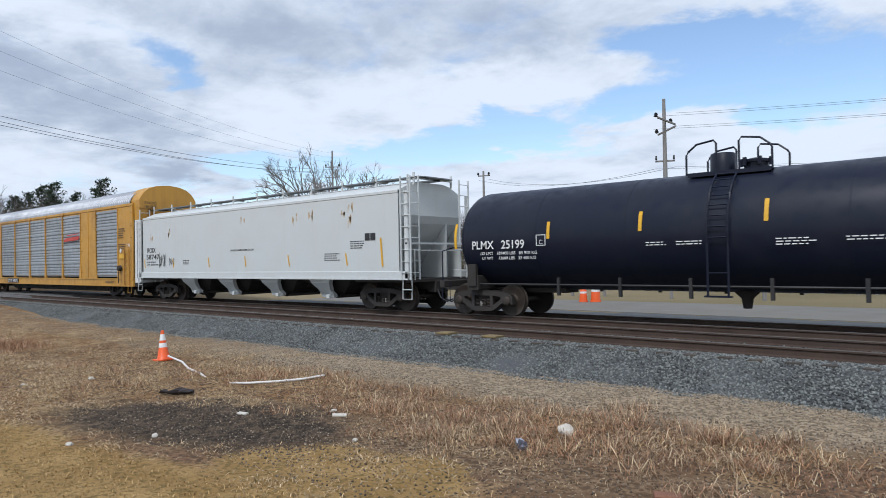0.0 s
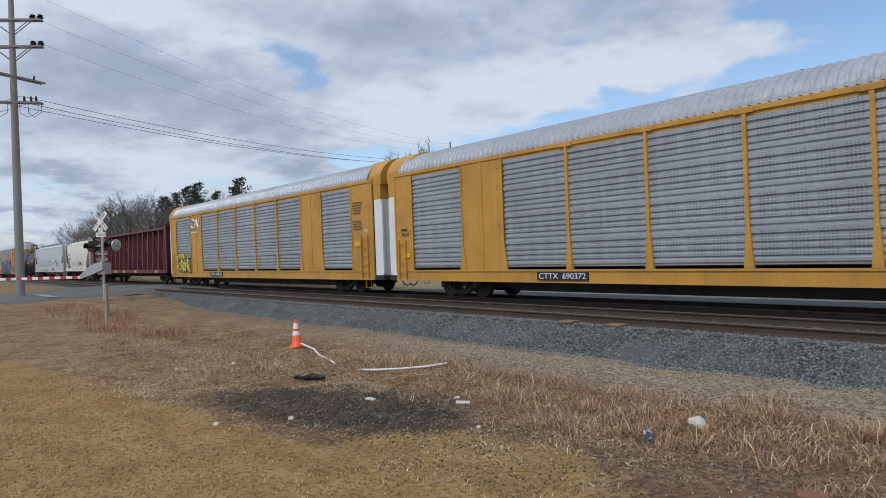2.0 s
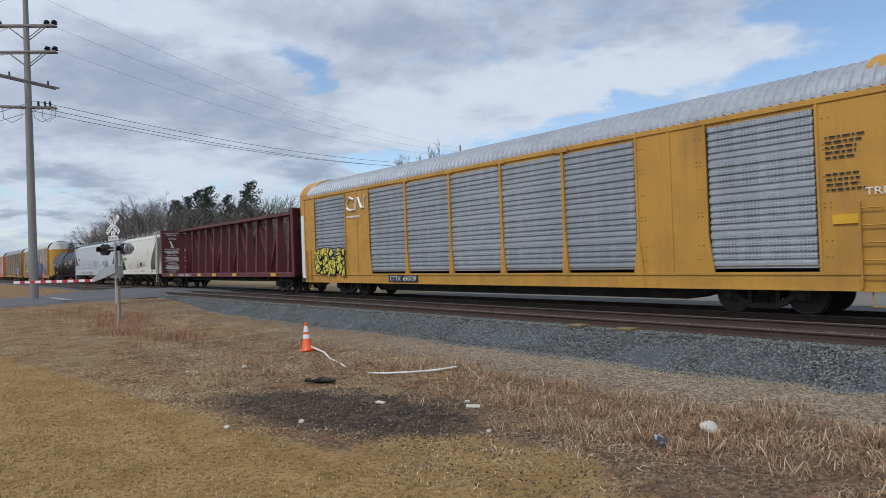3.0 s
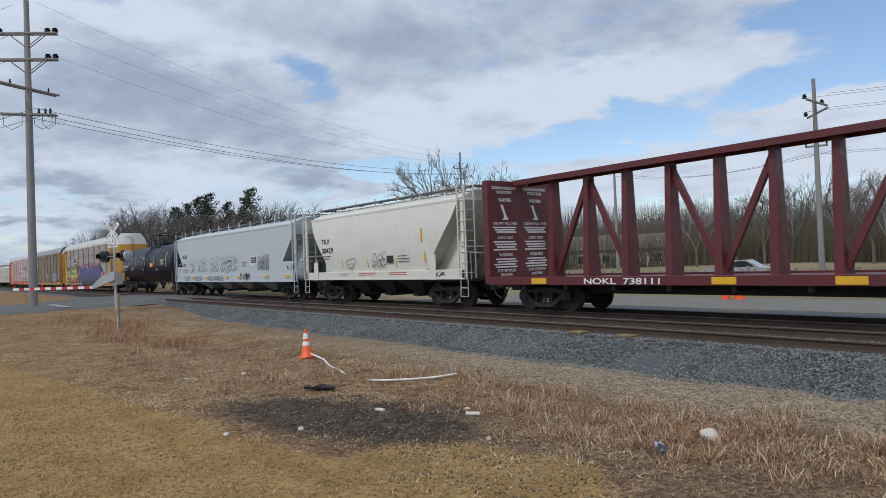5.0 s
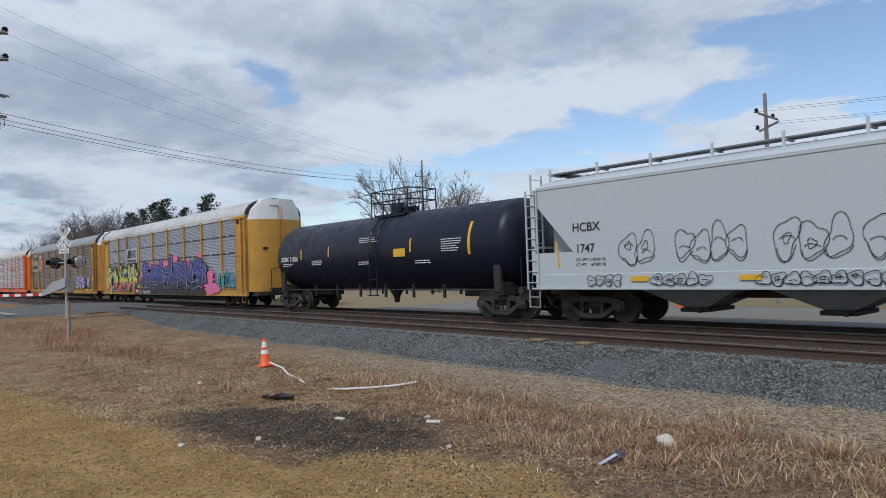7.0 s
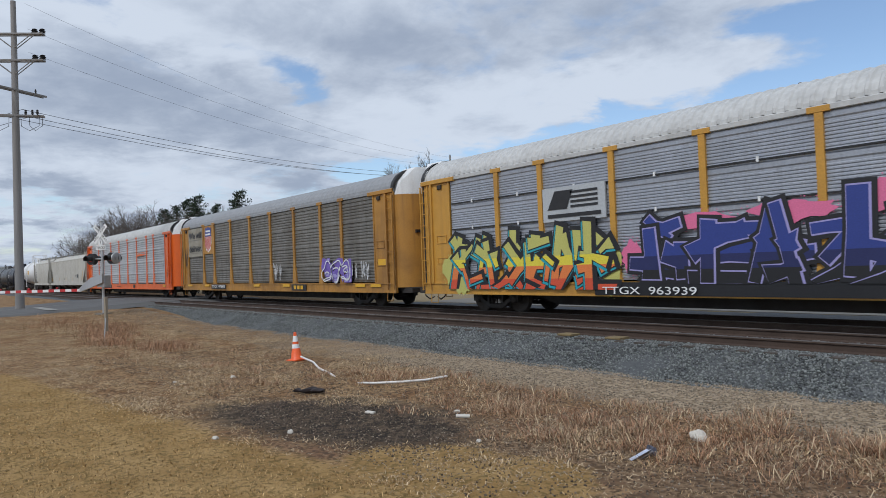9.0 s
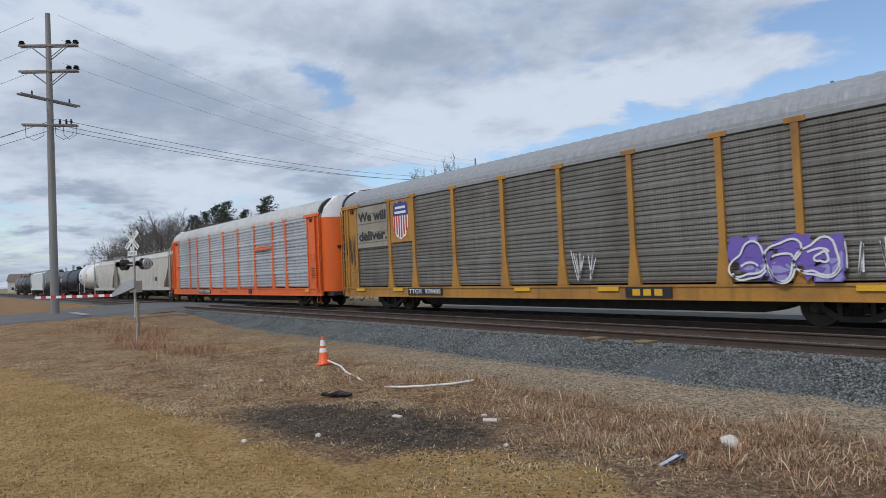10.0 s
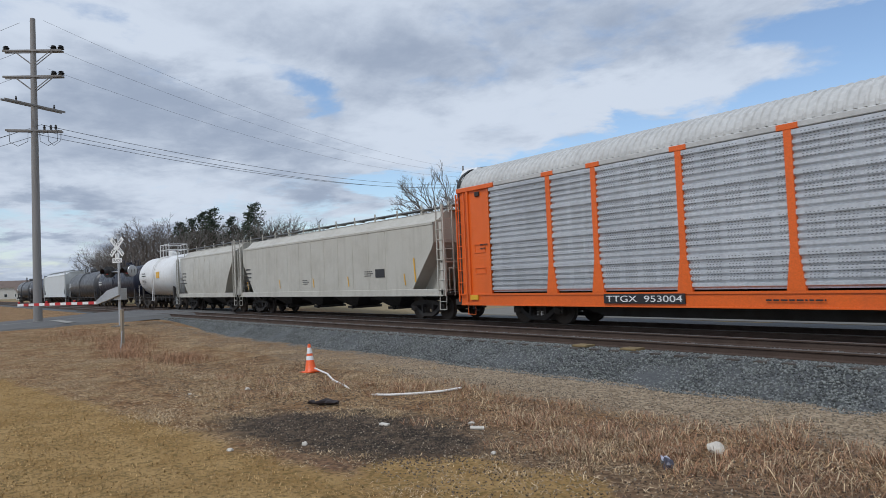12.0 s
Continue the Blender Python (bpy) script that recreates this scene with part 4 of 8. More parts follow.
# ---- the train, from its head backwards ----
def stripes(car, xs, z0, y=-HALF_W - 0.012, h=0.30, w=0.06, lean=0.08):
    for x in xs:
        m = Mesh()
        m.add([(x, y, z0), (x + w, y, z0), (x + w - lean, y, z0 + h), (x - lean, y, z0 + h), (x, y + 0.006, z0), (x + w, y + 0.006, z0), (x + w - lean, y + 0.006, z0 + h), (x - lean, y + 0.006, z0 + h)],
              [(0, 1, 2, 3), (4, 7, 6, 5), (0, 4, 5, 1), (1, 5, 6, 2), (2, 6, 7, 3), (3, 7, 4, 0)])
        part("reflector", m, STRIPE, car, "yellow reflective strip")


def board(car, words, x, z, width, height=0.17):
    """A black number board on the side sill with white figures."""
    m = Mesh()
    m.box(x - width / 2, x + width / 2, -HALF_W - 0.05, -HALF_W - 0.02, z, z + height + 0.1)
    b = part("number_board", m, LETTER_BLACK, car, "black board with white figures")
    text(words, height, x - width / 2 + 0.08, -HALF_W - 0.055, z + 0.05, b, LETTER_WHITE, width=width - 0.16)


car, h = tank_car("tank_car", -13.55, 2.85, "long black tank car with white lettering and yellow reflectors", TANK_BLACK, fittings=-0.15)
R0, Z0 = 1.47, 2.24
o = -(-13.55 + 2.85) / 2
text("PLMX   25199", 0.235, -12.62 + o, -R0 - 0.02, 1.97, car, LETTER_WHITE, width=1.85, bold=0.003)
text("LD LMT   189400 LBS   85 900 KG", 0.085, -12.30 + o, -R0 - 0.02, 1.80, car, LETTER_WHITE, width=1.95)
text("LT WT     73600 LBS   33 400 KG", 0.085, -12.25 + o, -R0 - 0.012, 1.66, car, LETTER_WHITE, width=1.85)
for x, z0, z1 in ((-13.3, 2.0, 2.75), (-10.05, 2.2, 2.66), (-7.42, 2.3, 2.78), (-4.52, 2.4, 2.9), (-1.6, 2.4, 2.9)):
    tank_stripe(car, x + o, z0, z1, R0, Z0)
m = Mesh()
for x, w, n in ((-7.22, 0.5, 2), (-6.47, 0.68, 2), (-4.28, 0.85, 3), (-2.95, 0.9, 2)):
    bars(m, x + o, 2.0, -R0 - 0.02, w, n, 0.032, 0.03, int(w * 100))
part("lettering", m, LETTER_WHITE, car)
m = Mesh()
for a, b in ((0, 0.02), (0.28, 0.30)):
    m.box(-10.38 + o + a, -10.38 + o + b, -R0 - 0.02, -R0 - 0.012, 2.02, 2.32)
    m.box(-10.38 + o, -10.08 + o, -R0 - 0.02, -R0 - 0.012, 2.02 + a, 2.02 + b)
part("plate_mark", m, LETTER_WHITE, car)
text("C", 0.12, -10.29 + o, -R0 - 0.02, 2.06, car, LETTER_WHITE)

# wide bays coloured as shadowed slope sheets, behind white chutes
car, h = hopper("covered_hopper", -33.6, -15.15, "white covered hopper with rust stains and four bays", HOPPER_WHITE, eave=3.92, top=4.28, slope=1.7, knee=3.05, end_post=0.42, sill=(1.06, 1.42), bay_w=0.5, bay_tone=GRIME_AND_SHADE, sheer=True)
o = -(-33.6 - 15.15) / 2
text("ROIX", 0.23, -32.75 + o, -1.575, 2.28, car, LETTER_BLACK, width=0.85, bold=0.003)
text("58747", 0.23, -32.85 + o, -1.575, 1.96, car, LETTER_BLACK, width=1.3, bold=0.003)
text("LD LMT 197500 LBS", 0.075, -32.8 + o, -1.575, 1.78, car, LETTER_BLACK)
text("LT WT   65500 LBS NEW 12-89", 0.075, -32.8 + o, -1.575, 1.66, car, LETTER_BLACK)
text("DO NOT HAMMER SIDE OF CAR", 0.07, -25.4 + o, -1.575, 2.2, car, LETTER_BLACK, width=1.7)
stripes(car, [v + o for v in (-33.0, -30.2, -27.1, -24.3, -21.4, -18.1)], 1.55, -1.58, 0.42)
stripes(car, [-16.35 + o], 1.5, -1.585, 0.95, 0.08)
m = Mesh()
for x, z, w, n in ((-29.3, 1.85, 0.6, 3), (-19.3, 1.95, 0.9, 4), (-17.9, 2.35, 0.8, 4)):
    bars(m, x + o, z, -1.575, w, n, 0.045, 0.03, int(-x))
part("lettering", m, LETTER_BLACK, car)
m = Mesh().box(-17.15 + o, -16.92 + o, -1.58, -1.563, 2.38, 2.62).box(-16.88 + o, -16.65 + o, -1.58, -1.563, 2.38, 2.62)
part("data_plate", m, LETTER_BLACK, car, "black data plates")
tag(car, -31.6 + o, 1.55, 0.75, 0.75, LETTER_BLACK, 61, -1.585, 0.010, 3)
tag(car, -30.6 + o, 1.65, 0.5, 0.4, LETTER_BLACK, 62, -1.585, 0.010, 2)
RUST = mat("rust_stain", (0.46, 0.33, 0.19), 0.8, 0, (0.60, 0.56, 0.48), 0.8, grain=20, patch=5, bump=0.1)
m = Mesh()
rnd = random.Random(4)
for cx, cz in ((-21.0, 3.45), (-20.1, 3.5), (-18.2, 3.45), (-17.9, 3.6), (-30.5, 3.25), (-32.3, 3.1), (-24.5, 3.5), (-18.0, 3.2)):
    for k in range(5):
        x, z = cx + o + rnd.uniform(-0.16, 0.16), cz + rnd.uniform(-0.15, 0.1)
        w, d = rnd.uniform(0.012, 0.06), rnd.uniform(0.08, 0.34)
        m.add([(x - w, -1.566, z), (x + w, -1.566, z + 0.02), (x + w * 0.6, -1.566, z - d * 0.6), (x, -1.566, z - d), (x - w * 0.8, -1.566, z - d * 0.5)], [(0, 1, 2, 3, 4)])
part("rust_marks", m, RUST, car, "rust stains on white paint")

# two yellow racks with flat doors
car, h, c = rack_flat_car("auto_rack", -60.35, -34.25, "yellow auto rack with galvanised screens and white end doors", [-59.2, -56.3, -54.2, -51.45, -48.7, -46.0, -43.3, -40.75, -38.65, -36.0])
o = (60.35 + 34.25) / 2
board(car, "CTTX  690372", -51.75 + o, 0.70, 2.0)
m = Mesh()
m.add([(-43.0 + o, -1.625, 3.12), (-40.95 + o, -1.625, 3.18), (-40.75 + o, -1.625, 3.40), (-42.85 + o, -1.625, 3.32)], [(0, 1, 2, 3)])
m.add([(-42.6 + o, -1.625, 3.44), (-40.9 + o, -1.625, 3.50), (-40.85 + o, -1.625, 3.55), (-42.55 + o, -1.625, 3.50)], [(0, 1, 2, 3)])
part("emblem", m, LETTER_RED, car, "slanting red emblem band")
m = Mesh()
m.add([(-43.05 + o, -1.625, 3.00), (-40.95 + o, -1.625, 3.08), (-40.95 + o, -1.625, 3.13), (-43.0 + o, -1.625, 3.07)], [(0, 1, 2, 3)])
part("emblem_underline", m, LETTER_BLACK, car)
m = Mesh()
bars(m, -35.85 + o, 3.55, -1.60, 0.75, 5, 0.06, 0.05, 5)
bars(m, -35.85 + o, 2.75, -1.60, 0.85, 3, 0.06, 0.05, 6)
bars(m, -37.4 + o, 0.86, -1.62, 1.3, 2, 0.05, 0.03, 7)
part("lettering", m, LETTER_BLACK, car)
text("TRI", 0.16, -34.95 + o, -1.60, 2.62, car, LETTER_WHITE, width=0.38)
part("warning_plate", Mesh().box(-35.75 + o, -35.15 + o, -1.61, -1.58, 2.05, 2.27), STRIPE, car, "yellow warning plate")
m = Mesh().turned([(-0.02, 0.10), (0.0, 0.10)], 16, "y")
part("round_sticker", m, LETTER_WHITE, car, at=pose(-35.6 + o, -1.59, 2.45))
m = Mesh().turned([(-0.14, 0.12), (0.0, 0.16)], 12, "y")
m.tube([(0, -0.1, -0.1), (0.05, -0.12, -0.5), (0.0, -0.1, -0.75)], 0.02, 5)
part("hand_brake", m, GRIME_AND_SHADE, car, at=pose(-35.6 + o, -1.62, 1.55))
text("EXCESS\nHEIGHT\nCAR", 0.13, h + 0.585, -1.25, 4.75, car, LETTER_BLACK, facing="+x", width=0.62)
m = bars(Mesh(), -59.95 + o, 2.55, -1.60, 0.5, 1, 0.13, 0.05, 3)
part("lettering", m, LETTER_BLACK, car)
text("34222", 0.13, -59.95 + o, -1.60, 2.36, car, LETTER_BLACK, width=0.5)
part("warning_plate", Mesh().box(-59.95 + o, -59.4 + o, -1.61, -1.58, 1.5, 1.7), STRIPE, car, "yellow warning plate")

car, h, c = rack_flat_car("auto_rack", -88.1, -62.0, "yellow auto rack with galvanised screens and yellow graffiti", [-87.0, -84.1, -82.05, -79.3, -76.5, -73.75, -71.0, -68.4, -66.3, -63.7])
o = (88.1 + 62.0) / 2
board(car, "CTTX  690739", -79.6 + o, 0.70, 2.0)
m = Mesh()
xx = -83.95 + o
m.tube([(xx + 0.72, -1.60, 4.3), (xx + 0.35, -1.60, 4.42), (xx + 0.1, -1.60, 4.2), (xx + 0.12, -1.60, 3.95), (xx + 0.4, -1.60, 3.83), (xx + 0.8, -1.60, 3.85), (xx + 0.95, -1.60, 4.35), (xx + 1.1, -1.60, 4.35), (xx + 1.35, -1.60, 3.9), (xx + 1.5, -1.60, 3.9), (xx + 1.62, -1.60, 4.4)], 0.06, 4)
part("emblem", m, LETTER_WHITE, car, "white looped line emblem")
m = bars(Mesh(), xx + 0.05, 3.52, -1.60, 1.5, 1, 0.12, 0.05, 3)
part("lettering", m, LETTER_WHITE, car)
m = Mesh()
bars(m, -63.5 + o, 3.9, -1.60, 0.8, 5, 0.06, 0.05, 15)
bars(m, -63.5 + o, 3.1, -1.60, 0.85, 4, 0.06, 0.05, 16)
part("lettering", m, LETTER_BLACK, car)
text("TRI", 0.16, -62.75 + o, -1.60, 2.62, car, LETTER_WHITE, width=0.38)
part("warning_plate", Mesh().box(-63.4 + o, -62.85 + o, -1.61, -1.58, 2.05, 2.25), STRIPE, car, "yellow warning plate")


def bubbles(car, x0, z0, w, h, n, material, seed, y, thick=0.02):
    """Rounded throw-up letters in outline: closed wobbling loops with a small loop or bar inside."""
    rnd = random.Random(seed)
    m = Mesh()
    step = w / n

    def loop(cx, cz, rx, rz, ph, wob, t0=0.0, t1=6.2832):
        pts = []
        for j in range(29):
            t = t0 + (t1 - t0) * j / 28
            k = 1 + wob * math.sin(3 * t + ph) + wob * 0.7 * math.sin(2 * t + 2 * ph)
            pts.append((cx + rx * k * math.cos(t) + 0.15 * rz * math.sin(t), cz + rz * k * math.sin(t)))
        rows = []
        for j, (a, b) in enumerate(pts):
            q, r_ = pts[min(j + 1, 28)], pts[max(j - 1, 0)]
            dx, dz = q[0] - r_[0], q[1] - r_[1]
            d = math.hypot(dx, dz) or 1
            rows.append([(a - dz / d * thick / 2, y, b + dx / d * thick / 2), (a + dz / d * thick / 2, y, b - dx / d * thick / 2)])
        m.loft(rows, caps=False, closed=False)

    for i in range(n):
        cx, cz = x0 + (i + 0.5) * step, z0 + h * rnd.uniform(0.45, 0.55)
        ph = rnd.uniform(0, 6.28)
        loop(cx, cz, step * 0.52, h * rnd.uniform(0.42, 0.52), ph, 0.19)
        if rnd.random() < 0.7:
            loop(cx + step * rnd.uniform(-0.1, 0.1), cz + h * rnd.uniform(-0.1, 0.15), step * 0.16, h * 0.13, ph, 0.2)
        loop(cx + step * 0.06, cz - h * 0.05, step * 0.50, h * 0.48, ph, 0.13, 3.6, 5.9)
        loop(cx, cz + h * rnd.uniform(-0.25, 0.1), step * 0.3, h * 0.12, ph, 0.1, 0.2, 2.8)
    return part("graffiti", m, material, car)


def burner(car, x0, z0, w, h, fills, outline, seed, y, letters=5):
    """A large sprayed piece: jagged interlocking letter shapes in several colours with dark outlines."""
    rnd = random.Random(seed)
    step = w / letters
    meshes = [Mesh() for _ in fills]
    dark = Mesh()
    for i in range(letters):
        for k in range(18):
            cx, cz = x0 + (i + rnd.uniform(0.0, 1.0)) * step, z0 + h * rnd.uniform(0.08, 0.92)
            n = rnd.randint(4, 8)
            ph = rnd.uniform(0, 6.28)
            sx, sz = step * rnd.uniform(0.10, 0.36), h * rnd.uniform(0.06, 0.24)
            ring = []
            for j in range(n):
                a = ph + j * 6.283 / n
                rr = rnd.uniform(0.35, 1.25)
                ring.append((min(x0 + w, max(x0, cx + sx * rr * math.cos(a) + 0.25 * sz * math.sin(a))), min(z0 + h, max(z0, cz + sz * rr * math.sin(a)))))
            lay = 0.0007 * (i * 18 + k)
            band = int(min(len(fills) - 1, (1 - (cz - z0) / h) * len(fills) * 0.99)) if rnd.random() < 0.7 else rnd.randrange(len(fills))
            meshes[band].add([(a, y - lay - 0.0006, b) for a, b in ring], [tuple(range(n))])
            big = [(cx + (a - cx) * 1.0 + (0.045 if a > cx else -0.045), b + (0.045 if b > cz else -0.045)) for a, b in ring]
            big = [(a, min(z0 + h + 0.04, max(z0 - 0.02, b))) for a, b in big]
            dark.add([(a, y - lay, b) for a, b in big], [tuple(range(n))])
    part("graffiti", dark, outline, car)
    for m, f in zip(meshes, fills):
        part("graffiti", m, f, car)


def clip_band(ring, z0, z1):
    """The part of a flat outline between two heights."""
    for lim, up in ((z0, True), (z1, False)):
        out = []
        for i, (a, b) in enumerate(ring):
            c, d = ring[i - 1]
            inside, before = (b >= lim) == up or b == lim, (d >= lim) == up or d == lim
            if inside != before and b != d:
                t = (lim - d) / (b - d)
                out.append((c + (a - c) * t, lim))
            if inside:
                out.append((a, b))
        ring = out
        if len(ring) < 3:
            return []
    return ring


GLYPHS = (
    (((0.15, 0.0), (0.10, 0.95)), ((0.10, 0.95), (0.85, 0.85)), ((0.85, 0.85), (0.30, 0.45)), ((0.30, 0.45), (0.95, 0.0))),
    (((0.05, 0.05), (0.45, 1.0)), ((0.45, 1.0), (0.95, 0.0)), ((0.20, 0.35), (0.80, 0.42))),
    (((0.15, 0.0), (0.15, 1.0)), ((0.15, 0.95), (0.90, 0.80)), ((0.15, 0.50), (0.75, 0.50)), ((0.10, 0.08), (0.95, 0.04))),
    (((0.90, 0.90), (0.15, 0.85)), ((0.15, 0.85), (0.15, 0.10)), ((0.15, 0.10), (0.85, 0.10)), ((0.85, 0.10), (0.85, 0.50)), ((0.85, 0.50), (0.50, 0.50))),
    (((0.12, 0.0), (0.12, 1.0)), ((0.88, 0.0), (0.82, 0.85)), ((0.12, 0.42), (0.88, 0.50))),
    (((0.55, 1.08), (0.40, 0.15)), ((0.40, 0.15), (1.0, 0.45)), ((0.40, 0.15), (-0.05, 0.05))),
)


def piece_letters(car, x0, z0, w, h, order, bands, outline, edge, seed, y, thick=0.22, drop=None):
    """Sprayed block letters: a dark halo, a thin bright edging and a fill that changes with height."""
    rnd = random.Random(seed)
    step = w / len(order)
    halo, rim, shadow = Mesh(), Mesh(), Mesh()
    fills = [Mesh() for _ in bands]
    lay = 0.0
    for i, g in enumerate(order):
        strokes = []
        kick = rnd.uniform(-0.06, 0.06)
        sw, sh = step * rnd.uniform(0.80, 0.95), h * rnd.uniform(0.84, 1.0)
        extra = []
        for _ in range(4):
            a, b, d = rnd.uniform(0.0, 1.0), rnd.uniform(0.0, 0.95), rnd.choice((-1, 1))
            extra.append(((a, b), (a + d * rnd.uniform(0.12, 0.40), b + rnd.uniform(-0.25, 0.35))))
        for (a, b), (c, d) in (*GLYPHS[g], *extra):
            a, b, c, d = a + rnd.uniform(-0.2, 0.2), b + rnd.uniform(-0.1, 0.1), c + rnd.uniform(-0.2, 0.2), d + rnd.uniform(-0.1, 0.1)
            p = Vector((x0 + i * step + a * sw + kick * b + 0.1 * b, z0 + b * sh))
            q = Vector((x0 + i * step + c * sw + kick * d + 0.1 * d, z0 + d * sh))
            strokes.append((p, q, thick * rnd.uniform(0.35, 1.1), thick * rnd.uniform(0.5, 1.35)))

        def outline_of(p, q, a, b, grow, dx=0.0, dz=0.0):
            u = (q - p).normalized()
            n = Vector((-u.y, u.x))
            p, q = p - u * (a * 0.6 + grow), q + u * (b * 0.6 + grow)
            pts = [p + n * (a + grow), p - n * (a * 0.8 + grow), (p + q) / 2 - n * (min(a, b) * 0.85 + grow), q - n * (b + grow), q + n * (b * 0.7 + grow) + u * 0.05]
            return [(v.x + dx, max(z0 - 0.05, v.y + dz)) for v in pts]

        rnd.shuffle(strokes)
        layers = ((0.13, halo, 0.04, 0.0), (0.045, shadow if drop else None, -0.02, -0.06), (0.035, rim, 0.02, 0), (0.0, None, 0, 0))
        for half, (grow, mesh, dx, dz) in [(k, v) for k in (0, 1) for v in layers]:
            if mesh is None and grow > 0:
                continue
            lay += 0.0004
            for st in strokes[half::2]:
                lay += 0.00008
                ring = outline_of(*st, grow, dx, dz)
                if mesh is not None:
                    mesh.add([(a, y - lay, b) for a, b in ring], [tuple(range(len(ring)))])
                    continue
                for j, (zlo, zhi, _) in enumerate(bands):
                    cut = clip_band(ring, z0 - 0.1 + zlo * h, z0 - 0.1 + zhi * h)
                    if cut:
                        fills[j].add([(a, y - lay, b) for a, b in cut], [tuple(range(len(cut)))])
    part("graffiti", halo, outline, car)
    part("graffiti", rim, edge, car)
    if drop:
        part("graffiti", shadow, drop, car)
    for m, (_, _, f) in zip(fills, bands):
        part("graffiti", m, f, car)


def spray_cloud(car, spots, material, y, seed):
    """Soft-edged background patches, built as ragged many-sided blots with specks round them."""
    rnd = random.Random(seed)
    m = Mesh()
    for k, (cx, cz, rx, rz) in enumerate(spots):
        n = 26
        m.add([(cx + rx * (0.75 + rnd.uniform(0, 0.5)) * math.cos(i * 6.283 / n), y - k * 0.0006, cz + rz * (0.75 + rnd.uniform(0, 0.5)) * math.sin(i * 6.283 / n)) for i in range(n)], [tuple(range(n))])
        for _ in range(40):
            a, r, s = rnd.uniform(0, 6.283), rnd.uniform(1.0, 1.35), rnd.uniform(0.008, 0.022)
            px, pz = cx + rx * r * math.cos(a), cz + rz * r * math.sin(a)
            m.add([(px - s, y, pz), (px, y, pz - s), (px + s, y, pz), (px, y, pz + s)], [(0, 1, 2, 3)])
    part("graffiti", m, material, car)


PAINT = {k: mat("spray_" + k, v, 0.5, 0, tuple(c * 0.8 for c in v), 0.3, bump=0) for k, v in dict(
    yellow=(0.72, 0.60, 0.05), lime=(0.50, 0.48, 0.13), red=(0.62, 0.085, 0.035), orange=(0.72, 0.20, 0.05), teal=(0.03, 0.33, 0.40), black=(0.015, 0.015, 0.017),
    pink=(0.70, 0.16, 0.30), blue=(0.03, 0.05, 0.235), navy=(0.02, 0.025, 0.10), lilac=(0.33, 0.30, 0.56), violet=(0.17, 0.11, 0.42), white=(0.72, 0.72, 0.72)).items()}
burner(car, -87.0 + o, 0.95, 2.9, 1.3, [PAINT["yellow"], PAINT["yellow"]], PAINT["black"], 3, -1.64, 4)

